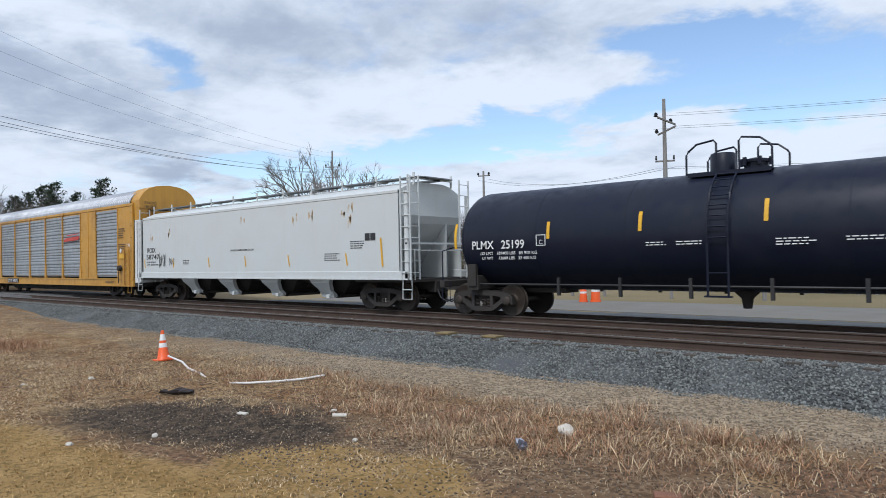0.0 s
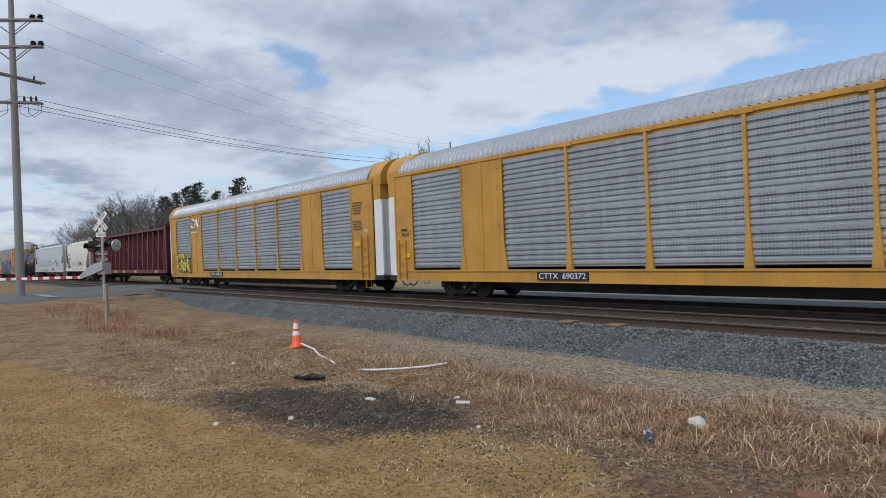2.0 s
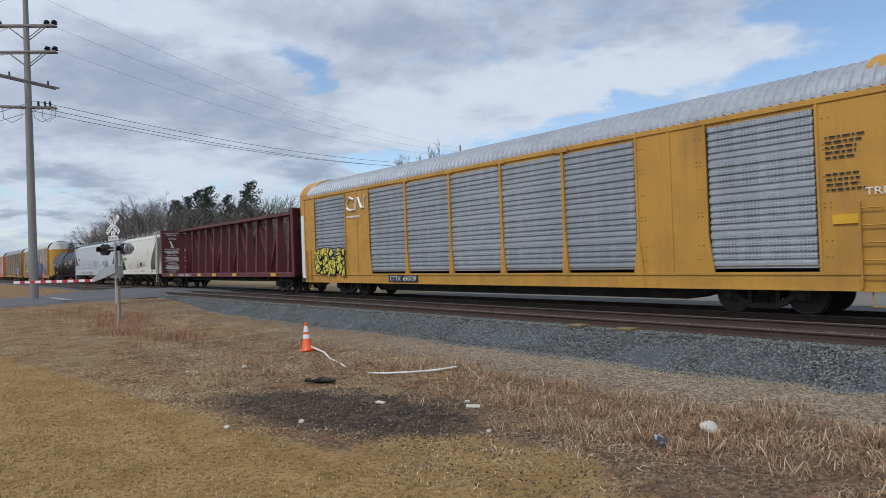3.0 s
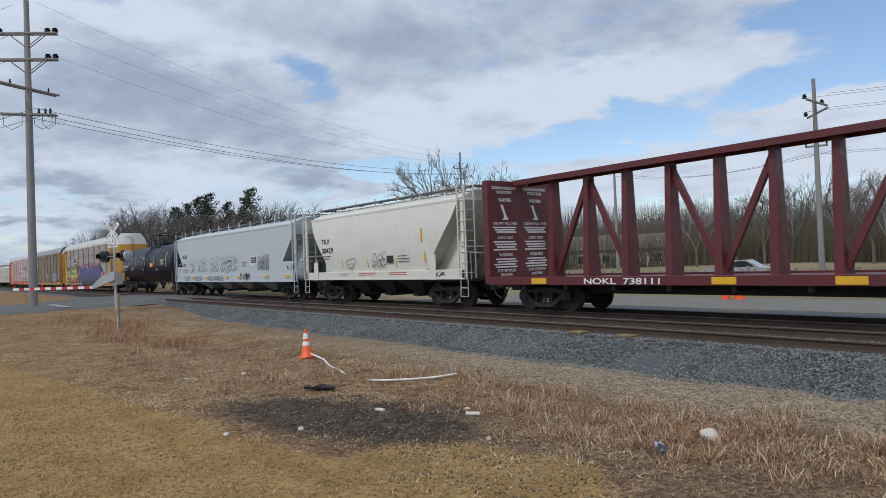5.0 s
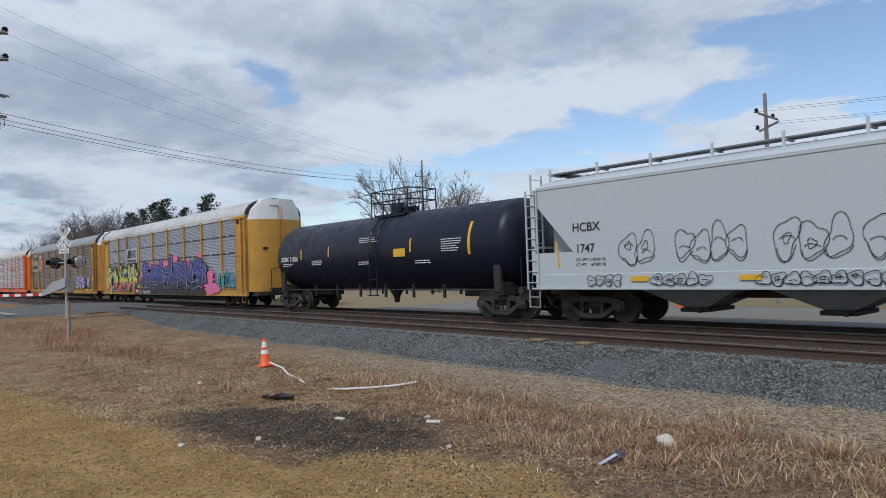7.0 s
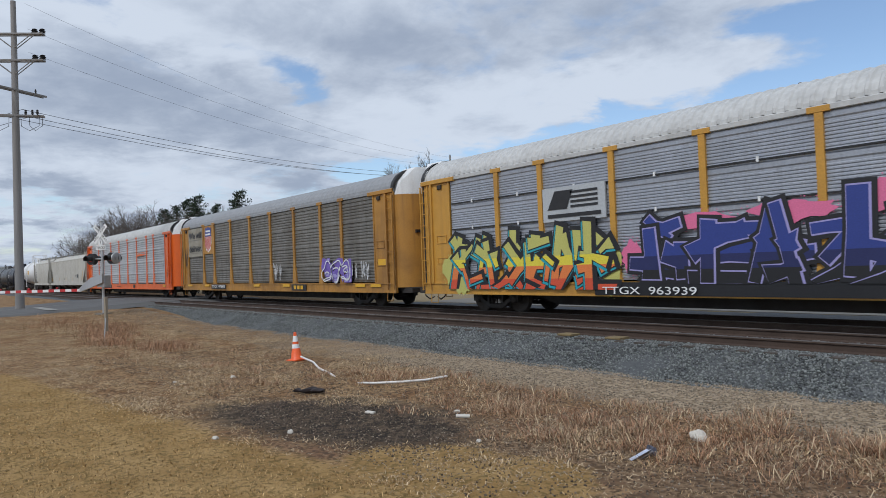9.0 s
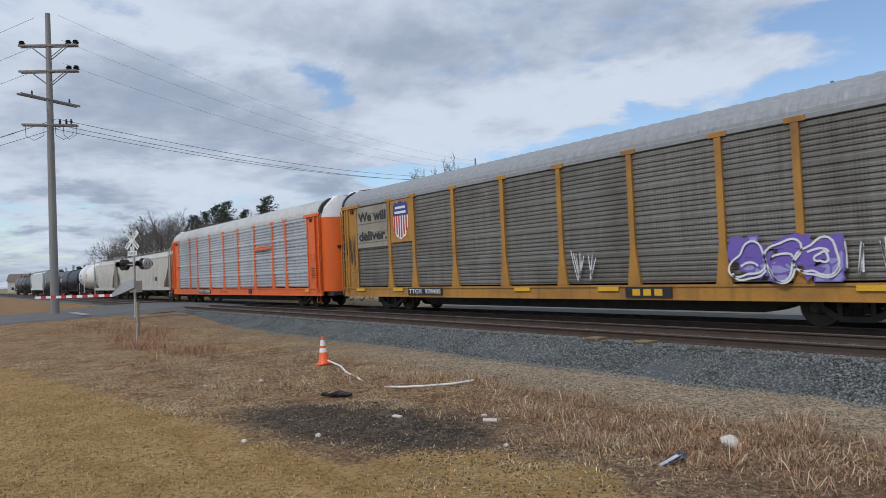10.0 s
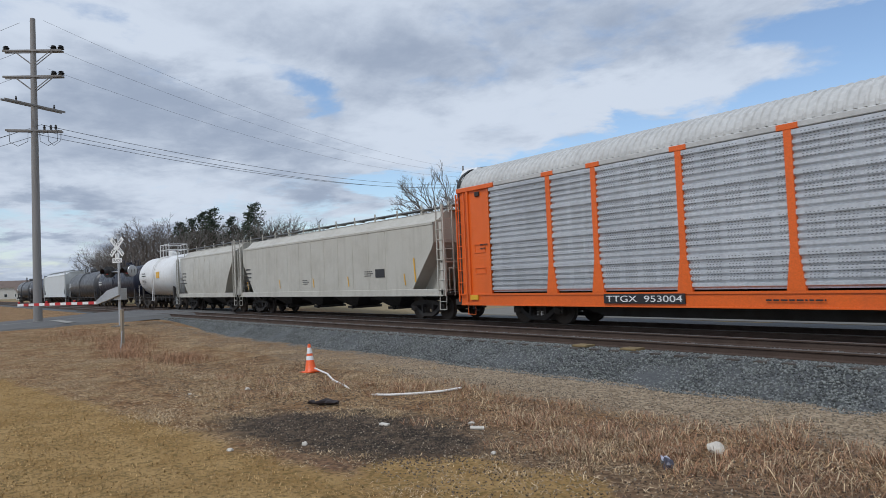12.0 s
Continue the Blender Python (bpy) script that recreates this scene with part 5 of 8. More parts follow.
# maroon centre-beam flat car
def centre_beam(name, xl, xr, label):
    car, h = car_at(name, xl, xr, label, "flat car")
    d = Mesh()
    d.box(-h, h, -1.5, 1.5, 0.98, 1.06)
    for s in (-1, 1):
        d.box(-h, h, *sorted((s * 1.56, s * 1.46)), 0.86, 1.12, 0.015)
    part("deck", d, MAROON, car)
    u = Mesh()
    u.box(-h + 0.3, h - 0.3, -0.3, 0.3, 0.55, 0.98)
    for i in range(12):
        x = -h + 1.6 + i * (2 * h - 3.2) / 11
        u.box(x - 0.06, x + 0.06, -1.45, 1.45, 0.72, 0.98)
    part("underframe", u, GRIME_AND_SHADE, car)
    top = Mesh()
    top.box(-h + 0.2, h - 0.2, -0.36, 0.36, 4.38, 4.46)
    top.box(-h + 0.2, h - 0.2, -0.40, -0.34, 4.28, 4.46)
    top.box(-h + 0.2, h - 0.2, 0.34, 0.40, 4.28, 4.46)
    part("top_chord", top, MAROON, car)
    n = 13
    xs = [-h + 1.75 + i * (2 * h - 3.5) / n for i in range(n + 1)]
    for x in xs:
        p = Mesh()
        p.loft([[(x - 0.11, -0.30, 1.06), (x + 0.11, -0.30, 1.06), (x + 0.11, 0.30, 1.06), (x - 0.11, 0.30, 1.06)], [(x - 0.09, -0.16, 4.3), (x + 0.09, -0.16, 4.3), (x + 0.09, 0.16, 4.3), (x - 0.09, 0.16, 4.3)]])
        part("post", p, MAROON, car)
    for i in range(0, n):
        a, b = (xs[i], xs[i + 1]) if i % 2 == 0 else (xs[i + 1], xs[i])
        if i % 3 == 2:
            continue
        q = Mesh()
        q.loft([[(a - 0.09, -0.07, 1.1), (a + 0.09, -0.07, 1.1), (a + 0.09, 0.07, 1.1), (a - 0.09, 0.07, 1.1)], [(b - 0.09, -0.07, 4.2), (b + 0.09, -0.07, 4.2), (b + 0.09, 0.07, 4.2), (b - 0.09, 0.07, 4.2)]])
        part("diagonal", q, MAROON, car)
    for s in (-1, 1):
        w = Mesh()
        x0 = s * h
        w.box(*sorted((x0, x0 - s * 0.12)), -1.55, 1.55, 0.9, 4.44)
        bulk = part("bulkhead", w, MAROON, car)
        for y in (-1.5, -0.75, 0.0, 0.75, 1.5):
            part("stiffener", Mesh().box(*sorted((x0, x0 + s * 0.14)), y - 0.05, y + 0.05, 0.9, 4.44), MAROON, bulk)
        for z in (1.6, 2.5, 3.4, 4.38):
            part("stiffener", Mesh().box(*sorted((x0, x0 + s * 0.12)), -1.5, 1.5, z - 0.05, z + 0.05), MAROON, bulk)
        coupler(car, h + 0.15, s)
    x = -h + 0.125
    for y0 in (-1.35, 0.15):
        text("LOADING & UNLOADING\n     INSTRUCTIONS", 0.105, x, y0, 4.15, car, LETTER_WHITE, facing="+x", width=1.15)
        text("WARNING", 0.13, x, y0 + 0.3, 3.72, car, LETTER_WHITE, facing="+x", width=0.6)
        text("CAR MAY FALL OVER", 0.10, x, y0, 2.92, car, LETTER_WHITE, facing="+x", width=1.15)
        text("SAFETY FIRST", 0.09, x, y0 + 0.2, 2.42, car, LETTER_WHITE, facing="+x", width=0.75)
        text("WARNING", 0.12, x, y0 + 0.25, 1.82, car, LETTER_WHITE, facing="+x", width=0.65)
        text("73'-0\" BETWEEN\n  BULKHEADS", 0.10, x, y0 + 0.15, 1.28, car, LETTER_WHITE, facing="+x", width=0.85)
        m = Mesh()
        for i, z in enumerate((2.80, 2.72, 2.64, 2.30, 2.21, 2.12, 2.03, 1.70, 1.61, 1.52, 1.43)):
            m.box(x, x + 0.003, y0 + 0.08 * (i % 3), y0 + 1.1 - 0.07 * (i % 2), z, z + 0.05)
        part("lettering", m, LETTER_WHITE, car)
        m = Mesh()
        m.add([(x + 0.003, y0 + 0.45, 3.10), (x + 0.003, y0 + 0.75, 3.10), (x + 0.003, y0 + 0.62, 3.30), (x + 0.003, y0 + 0.50, 3.62), (x + 0.003, y0 + 0.38, 3.62), (x + 0.003, y0 + 0.55, 3.2)], [(0, 1, 2, 3, 4, 5)])
        part("warning_symbol", m, LETTER_WHITE, car)
    text("NOKL  738111", 0.17, -h + 4.2, -1.57, 0.90, car, LETTER_WHITE, width=2.6, bold=0.003)
    for xx in (-h + 2.4, -h + 8.6, 0.0, h - 8, h - 2.4):
        part("reflector", Mesh().box(xx - 0.32, xx + 0.32, -1.575, -1.562, 0.90, 1.08), STRIPE, car, "yellow reflective strip")
    add_trucks(car, -h + 2.1, h - 2.1)
    return car


centre_beam("centre_beam_flat_car", -112.55, -89.6, "empty maroon centre-beam flat car with end bulkheads")

car, h = hopper("covered_hopper", -126.0, -113.75, "short cream covered hopper with rounded sides", HOPPER_CREAM, eave=3.95, top=4.32, slope=1.9, knee=3.3, bays=3, barrel=0.14, wide=1.56, end_post=0.75, bay_tone=GRIME_AND_SHADE, lean=0.5)
o = (126.0 + 113.75) / 2
text("TILX", 0.23, -124.35 + o, -1.565, 2.75, car, LETTER_BLACK, width=0.78, bold=0.003)
text("30429", 0.23, -124.35 + o, -1.575, 2.33, car, LETTER_BLACK, width=1.1, bold=0.003)
m = Mesh()
bars(m, -124.3 + o, 2.15, -1.57, 0.85, 2, 0.05, 0.06, 2)
bars(m, -118.0 + o, 2.0, -1.555, 0.9, 3, 0.05, 0.06, 3)
part("lettering", m, LETTER_BLACK, car)
m = Mesh()
bars(m, -122.6 + o, 1.33, -1.59, 0.8, 2, 0.035, 0.03, 4)
bars(m, -121.0 + o, 1.33, -1.59, 1.8, 2, 0.045, 0.03, 4)
bars(m, -118.6 + o, 1.33, -1.59, 1.4, 2, 0.045, 0.03, 5)
part("lettering", m, LETTER_RED, car)
bubbles(car, -122.1 + o, 1.62, 0.8, 0.42, 1, PAINT["black"], 8, -1.56, 0.018)
bubbles(car, -119.9 + o, 1.62, 1.1, 0.55, 3, PAINT["black"], 9, -1.56, 0.018)
tag(car, -115.9 + o, 1.15, 1.0, 0.24, PAINT["black"], 10, -1.60, 0.010, 3)
stripes(car, [v + o for v in (-124.9, -122.5, -120.3, -118.15)], 1.62, -1.54, 0.45)
stripes(car, [-116.35 + o], 2.5, -1.58, 0.55, 0.09, 0.0)
stripes(car, [-116.15 + o], 1.75, -1.56, 0.4, 0.09, 0.05)
part("data_plate", Mesh().box(-118.75 + o, -118.3 + o, -1.565, -1.545, 1.75, 2.05), LETTER_BLACK, car)
for xx in (-117.15, -125.1):
    m = Mesh().box(xx + o + 1.3, xx + o + 1.75, -1.63, -1.57, 1.05, 2.0, 0.03) if xx > -120 else Mesh().box(xx + o, xx + o + 0.4, -1.63, -1.57, 1.05, 1.9, 0.03)
    part("jacking_pad", m, HOPPER_CREAM, car)

car, h = hopper("covered_hopper", -146.75, -127.15, "pale grey four-bay covered hopper with black graffiti", HOPPER_GREY, eave=3.95, top=4.30, slope=2.3, knee=3.45, end_post=0.25, sill=(0.98, 1.50), wide=1.565, bay_tone=BAY_GREY, skirt=2.05)
o = (146.75 + 127.15) / 2
text("HCBX", 0.24, -145.2 + o, -1.578, 2.62, car, LETTER_BLACK, width=0.95, bold=0.003)
text("1747", 0.24, -145.1 + o, -1.578, 2.02, car, LETTER_BLACK, width=0.65, bold=0.003)
text("LD LMT 218500 LB", 0.08, -145.1 + o, -1.578, 1.78, car, LETTER_BLACK, width=1.0)
text("LT WT    67500 LB", 0.08, -145.1 + o, -1.578, 1.64, car, LETTER_BLACK, width=1.0)
for k, (x, w, seed) in enumerate(((-143.6, 1.0, 1), (-142.0, 1.8, 2), (-139.6, 1.6, 3), (-137.8, 2.9, 4))):
    bubbles(car, x + o, 1.66, w, 0.85, max(2, round(w * 2.0)), PAINT["black"], 20 + seed, -1.585, 0.017)
bubbles(car, -131.9 + o, 1.7, 1.5, 0.75, 6, PAINT["black"], 31, -1.585, 0.022)
bubbles(car, -144.7 + o, 1.08, 1.1, 0.30, 4, PAINT["black"], 32, -1.615, 0.018)
bubbles(car, -142.7 + o, 1.08, 1.6, 0.30, 5, PAINT["black"], 33, -1.615, 0.018)
bubbles(car, -140.0 + o, 1.08, 2.8, 0.30, 9, PAINT["black"], 34, -1.615, 0.018)
tag(car, -134.7 + o, 1.06, 1.7, 0.50, PAINT["black"], 35, -1.60, 0.018, 6)
tag(car, -128.2 + o, 1.6, 1.0, 0.3, PAINT["black"], 36, -1.60, 0.012, 3)
for xx in (-143.3, -140.4, -136.9, -134.9, -131.0, -128.3):
    part("reflector", Mesh().box(xx + o, xx + o + 0.5, -1.615, -1.602, 1.2, 1.33), STRIPE, car, "yellow reflective strip")
stripes(car, [-145.75 + o], 1.62, -1.585, 0.75, 0.06, 0.06)
part("plate_rim", Mesh().box(-132.9 + o, -132.05 + o, -1.582, -1.566, 1.97, 2.47), LETTER_WHITE, car)
m = Mesh().box(-132.85 + o, -132.5 + o, -1.588, -1.570, 2.05, 2.42).box(-132.45 + o, -132.1 + o, -1.588, -1.570, 2.05, 2.42)
part("lettering", bars(bars(Mesh(), -132.81 + o, 2.34, -1.592, 0.26, 3, 0.05, 0.05, 3), -132.41 + o, 2.34, -1.592, 0.26, 3, 0.05, 0.05, 4), LETTER_WHITE, car)
part("data_plate", m, LETTER_BLACK, car)
m = Mesh()
for x, z, n in ((-136.6, 2.3, 2), (-136.5, 1.95, 2), (-134.2, 2.1, 4)):
    bars(m, x + o, z, -1.578, 0.75, n, 0.04, 0.03, int(z * 30))
part("lettering", m, LETTER_BLACK, car)

R1, Z1 = 1.53, 2.46
car, h = tank_car("tank_car", -163.4, -147.65, "black tank car with white lettering and yellow reflectors", TANK_BLACK, R1, Z1, fittings=0.6, fence_rail=True)
o = (163.4 + 147.65) / 2
text("XOMX  110426", 0.21, -162.4 + o, -R1 - 0.02, 2.25, car, LETTER_WHITE, width=1.55, bold=0.003)
for x, z0, z1 in ((-160.6, 2.3, 2.75), (-158.3, 2.35, 2.8), (-155.3, 2.35, 2.85), (-152.7, 2.35, 2.85)):
    tank_stripe(car, x + o, z0, z1, R1, Z1, 0.08)
tank_stripe(car, -149.6 + o, 2.15, 3.25, R1, Z1, 0.12)
part("warning_plate", Mesh().box(-153.65 + o, -152.95 + o, -R1 - 0.025, -R1 - 0.01, 2.2, 2.5), STRIPE, car, "yellow warning plate")
m = Mesh()
for x, z, w, n in ((-159.6, 2.2, 0.9, 3), (-156.0, 3.0, 1.4, 4), (-156.0, 2.05, 0.8, 2), (-152.4, 2.0, 0.9, 2), (-150.9, 2.7, 1.1, 6), (-162.2, 2.12, 1.0, 2)):
    bars(m, x + o, z, tank_y(R1, Z1, z) - 0.04, w, n, 0.045, 0.035, int(w * 77))
part("lettering", m, LETTER_WHITE, car)

# three racks with round doors
SLOGAN = mat("cream_panel", (0.30, 0.275, 0.215), 0.6, 0, (0.17, 0.14, 0.095), 0.65, patch=0.9, bump=0.1, streak=0.5)
GALV_POSTS = [-189.9, -187.45, -185.5, -182.8, -180.05, -177.3, -174.5, -171.8, -169.1, -167.3]
car, h, c = rack_round_car("auto_rack", -191.5, -166.0, "yellow auto rack with grey screens and colourful graffiti", GALV_POSTS, YELLOW, GALV_GREY, ROOF_WHITE, WHITE, folds=8, depth=0.014)
o = (191.5 + 166.0) / 2
for a, b in zip(c[:-1], c[1:]):
    for z in (3.82, 2.90):
        part("sheet_seam", Mesh().box(a + 0.1, b - 0.1, -1.60, -1.53, z, z + 0.035), LETTER_BLACK, car)
        part("clip", Mesh().box((a + b) / 2 - 0.03, (a + b) / 2 + 0.03, -1.612, -1.58, z - 0.03, z + 0.09), LETTER_WHITE, car)
spray_cloud(car, [(-189.9 + o, 1.5, 0.45, 0.5), (-189.3 + o, 0.95, 0.4, 0.3), (-182.9 + o, 1.5, 0.35, 0.75)], PAINT["lime"], -1.632, 61)
piece_letters(car, -189.7 + o, 0.86, 6.9, 1.72, (0, 1, 5, 3, 4, 2), [(0.62, 2.0, PAINT["lime"]), (0.45, 0.62, PAINT["yellow"]), (0.22, 0.45, PAINT["orange"]), (-1.0, 0.22, PAINT["red"])], PAINT["black"], PAINT["black"], 11, -1.64, 0.19, PAINT["teal"])
spray_cloud(car, [(-182.2 + o, 1.7, 0.3, 0.45), (-180.2 + o, 2.55, 0.8, 0.22), (-178.0 + o, 2.6, 0.9, 0.25), (-175.9 + o, 2.75, 0.7, 0.35), (-173.9 + o, 2.2, 0.5, 0.6), (-172.2 + o, 2.7, 0.5, 0.35), (-170.9 + o, 1.6, 0.9, 0.5), (-170.3 + o, 1.0, 1.0, 0.3)], PAINT["pink"], -1.632, 62)
part("graffiti", Mesh().box(-183.5 + o, -171.3 + o, -1.64, -1.60, 0.66, 1.02), PAINT["black"], car)
piece_letters(car, -181.9 + o, 1.02, 10.6, 1.62, (3, 2, 1, 5, 0, 4, 5), [(0.48, 2.0, PAINT["blue"]), (0.26, 0.48, PAINT["navy"]), (-1.0, 0.26, PAINT["black"])], PAINT["black"], PAINT["lilac"], 12, -1.65, 0.26)
tag(car, -169.6 + o, 0.9, 2.2, 1.2, PAINT["teal"], 43, -1.66, 0.04, 5)
text("TTGX  963939", 0.2, -183.2 + o, -1.70, 0.70, car, LETTER_WHITE, width=2.9)
m = Mesh()
xx = -185.15 + o
m.add([(xx, -1.66, 3.2), (xx + 0.75, -1.66, 3.2), (xx + 1.0, -1.66, 3.75), (xx + 0.3, -1.66, 3.75)], [(0, 1, 2, 3)])
for i in range(4):
    m.box(xx + 0.9, xx + 1.9, -1.66, -1.655, 3.22 + i * 0.14, 3.29 + i * 0.14)
m.box(xx, xx + 2.0, -1.66, -1.655, 2.95, 3.06)
part("emblem_panel", Mesh().box(xx - 0.2, xx + 2.15, -1.645, -1.58, 2.84, 3.86), mat("pale_emblem_panel", (0.44, 0.46, 0.47), 0.5, 0, (0.30, 0.31, 0.32), 0.4, bump=0.03), car)
part("emblem", m, LETTER_BLACK, car, "black emblem of bands and a slanting block")
text("EXCESS HEIGHT CAR", 0.10, h + 0.70, -0.6, 5.2, car, LETTER_BLACK, facing="+x", width=0.5)

UP_POSTS = [-217.4, -214.65, -212.85, -210.2, -207.45, -204.8, -202.1, -199.4, -197.5, -194.9]
car, h, c = rack_round_car("auto_rack", -218.75, -193.4, "weathered yellow auto rack with grimy tan screens", UP_POSTS, OLD_YELLOW, GALV_OLD, ROOF_OLD, WHITE, 0.42, folds=5, depth=0.02, rise=0.014)
o = (218.75 + 193.4) / 2
board(car, "TTGX  978485", -212.2 + o, 0.72, 2.3)
part("slogan_panel", Mesh().box(-217.3 + o, -214.75 + o, -1.625, -1.58, 2.80, 4.62), SLOGAN, car, "cream panel with painted words")
for zz in (3.02, 3.44, 3.86, 4.28):
    part("panel_rib", Mesh().box(-217.3 + o, -214.75 + o, -1.638, -1.62, zz, zz + 0.02), GALV_OLD, car)
text("We will", 0.40, -217.15 + o, -1.642, 3.98, car, LETTER_BLACK, width=2.3, bold=0.014)
text("deliver.", 0.40, -217.15 + o, -1.642, 3.13, car, LETTER_BLACK, width=2.35, bold=0.014)
part("emblem_panel", Mesh().box(-214.5 + o, -212.95 + o, -1.61, -1.55, 2.9, 4.66), OLD_YELLOW, car)
cx = -213.72 + o
shield = [(-0.52, 0.42), (-0.40, 0.58), (-0.25, 0.50), (0, 0.62), (0.25, 0.50), (0.40, 0.58), (0.52, 0.42), (0.55, 0.0)]
m = Mesh().add([(cx + a, -1.622, 4.0 + b) for a, b in shield + [(-0.55, 0.0)]], [tuple(range(9))])
part("emblem_field", m, PAINT["blue"], car, "blue upper field of a shield emblem")
m = Mesh().add([(cx + a, -1.618, 4.0 + b) for a, b in [(-0.55, -0.01), (0.55, -0.01), (0.54, -0.45), (0.35, -0.85), (0.0, -1.0), (-0.35, -0.85), (-0.54, -0.45)]], [tuple(range(7))])
part("emblem_ground", m, LETTER_WHITE, car)
m = Mesh()
for i in range(6):
    a = -0.50 + i * 0.175
    low = -0.98 + abs(a + 0.05) * 0.75
    m.box(cx + a, cx + a + 0.09, -1.628, -1.621, 4.0 + low, 3.99)
part("emblem_stripe", m, LETTER_RED, car)
m = Mesh()
m.box(cx - 0.38, cx + 0.38, -1.630, -1.624, 4.28, 4.38).box(cx - 0.42, cx + 0.42, -1.630, -1.624, 4.08, 4.18)
part("emblem_bars", m, LETTER_WHITE, car)
burner(car, -199.2 + o, 1.08, 2.6, 1.05, [PAINT["violet"], PAINT["lilac"]], PAINT["violet"], 21, -1.66, 3)
bubbles(car, -199.1 + o, 1.15, 2.4, 0.9, 3, PAINT["white"], 51, -1.71, 0.05)
tag(car, -196.7 + o, 1.15, 1.6, 0.85, PAINT["white"], 52, -1.66, 0.022, 5)
tag(car, -204.4 + o, 1.15, 1.0, 0.95, PAINT["white"], 53, -1.66, 0.016, 3)
tag(car, -218.5 + o, 1.9, 0.9, 1.6, LETTER_BLACK, 54, -1.60, 0.014, 3)
for xx in (-217.6, -214.5, -207.0, -203.4, -195.2, -196.4):
    part("reflector", Mesh().box(xx + o, xx + o + 0.75, -1.625, -1.605, 0.86, 0.98), STRIPE, car, "yellow reflective strip")
part("emblem_board", Mesh().box(-202.4 + o, -200.9 + o, -1.64, -1.60, 0.68, 0.98), LETTER_BLACK, car)
m = Mesh()
for k in range(3):
    m.box(-202.15 + o + k * 0.36, -201.9 + o + k * 0.36, -1.648, -1.642, 0.74, 0.92)
part("emblem", m, STRIPE, car)
text("EXCESS HEIGHT CAR", 0.10, h + 0.70, -0.6, 5.2, car, LETTER_BLACK, facing="+x", width=0.5)
part("warning_plate", Mesh().box(-194.6 + o, -193.95 + o, -1.60, -1.57, 1.75, 2.0), STRIPE, car, "yellow warning plate")

OR_POSTS = [-245.5, -242.7, -240.9, -238.1, -235.3, -232.6, -229.85, -227.1, -225.3, -222.6]
car, h, c = rack_round_car("auto_rack", -247.15, -221.1, "bright orange auto rack with shiny galvanised screens", OR_POSTS, ORANGE, GALV_NEW, ROOF_WHITE, WHITE, 0.21, depth=0.062)
o = (247.15 + 221.1) / 2
board(car, "TTGX  953004", -239.4 + o, 0.72, 2.6)
m = Mesh()
m.add([(-229.6 + o, -1.66, 3.25), (-227.35 + o, -1.66, 3.28), (-227.3 + o, -1.66, 3.42), (-229.55 + o, -1.66, 3.40)], [(0, 1, 2, 3)])
m.add([(-229.3 + o, -1.66, 3.46), (-227.3 + o, -1.66, 3.50), (-227.28 + o, -1.66, 3.54), (-229.25 + o, -1.66, 3.51)], [(0, 1, 2, 3)])
part("emblem", m, ORANGE, car, "orange emblem band")
part("emblem_underline", Mesh().box(-229.6 + o, -227.5 + o, -1.66, -1.655, 3.15, 3.19), LETTER_BLACK, car)
part("warning_plate", Mesh().box(-246.6 + o, -246.2 + o, -1.64, -1.60, 0.82, 0.98), STRIPE, car, "yellow warning plate")
part("warning_plate", Mesh().box(-223.0 + o, -222.5 + o, -1.64, -1.60, 0.82, 0.98), STRIPE, car, "yellow warning plate")
m = Mesh().box(-230.9 + o, -230.5 + o, -1.64, -1.60, 0.72, 1.0)
part("data_plate", m, LETTER_BLACK, car)
m = Mesh()
bars(m, -236.0 + o, 0.8, -1.63, 1.5, 1, 0.06, 0.03, 5)
bars(m, -246.0 + o, 2.7, -1.60, 0.4, 2, 0.07, 0.06, 6)
bars(m, -222.2 + o, 2.0, -1.60, 0.5, 5, 0.06, 0.06, 6)
part("lettering", m, LETTER_BLACK, car)

# the tail
car, h = hopper("covered_hopper", -268.15, -248.2, "weathered beige covered hopper with four bays", HOPPER_BEIGE, eave=3.72, top=4.25, slope=1.7, knee=2.9, end_post=0.55, sill=(0.95, 1.3), bay_tone=GRIME_AND_SHADE, seams=10)
o = (268.15 + 248.2) / 2
stripes(car, [v + o for v in (-266.9, -262.5, -258.6, -255.2, -250.7)], 1.4, -1.585, 0.45)
stripes(car, [-250.0 + o], 1.5, -1.585, 0.95, 0.08)
m = Mesh()
bars(m, -267.2 + o, 2.5, -1.575, 0.9, 5, 0.13, 0.1, 3)
bars(m, -259.8 + o, 1.75, -1.575, 0.7, 3, 0.05, 0.04, 4)
bars(m, -253.8 + o, 2.0, -1.575, 0.7, 3, 0.05, 0.04, 5)
part("lettering", m, LETTER_BLACK, car)
part("data_plate", Mesh().box(-252.9 + o, -252.2 + o, -1.585, -1.568, 1.75, 2.1), LETTER_BLACK, car)
car, h = hopper("covered_hopper", -280.3, -268.9, "short beige covered hopper with rounded sides", HOPPER_BEIGE, eave=3.75, top=4.3, slope=1.7, knee=3.2, bays=2, barrel=0.12, end_post=0.5, sill=(0.95, 1.3), bay_tone=GRIME_AND_SHADE, lean=0.3, seams=5)
m = Mesh()
bars(m, -4.6, 2.6, -1.56, 1.0, 4, 0.13, 0.1, 9)
part("lettering", m, LETTER_BLACK, car)
car, h = tank_car("tank_car", -291.6, -281.3, "short white tank car with a railed top platform", TANK_WHITE, 1.62, 2.68, fence_rail=True)
part("warning_plate", Mesh().box(0.7, 1.5, -1.65, -1.60, 2.5, 3.0), STRIPE, car, "yellow warning plate")
m = Mesh()
bars(m, -3.6, 2.9, -1.635, 1.4, 2, 0.12, 0.08, 4)
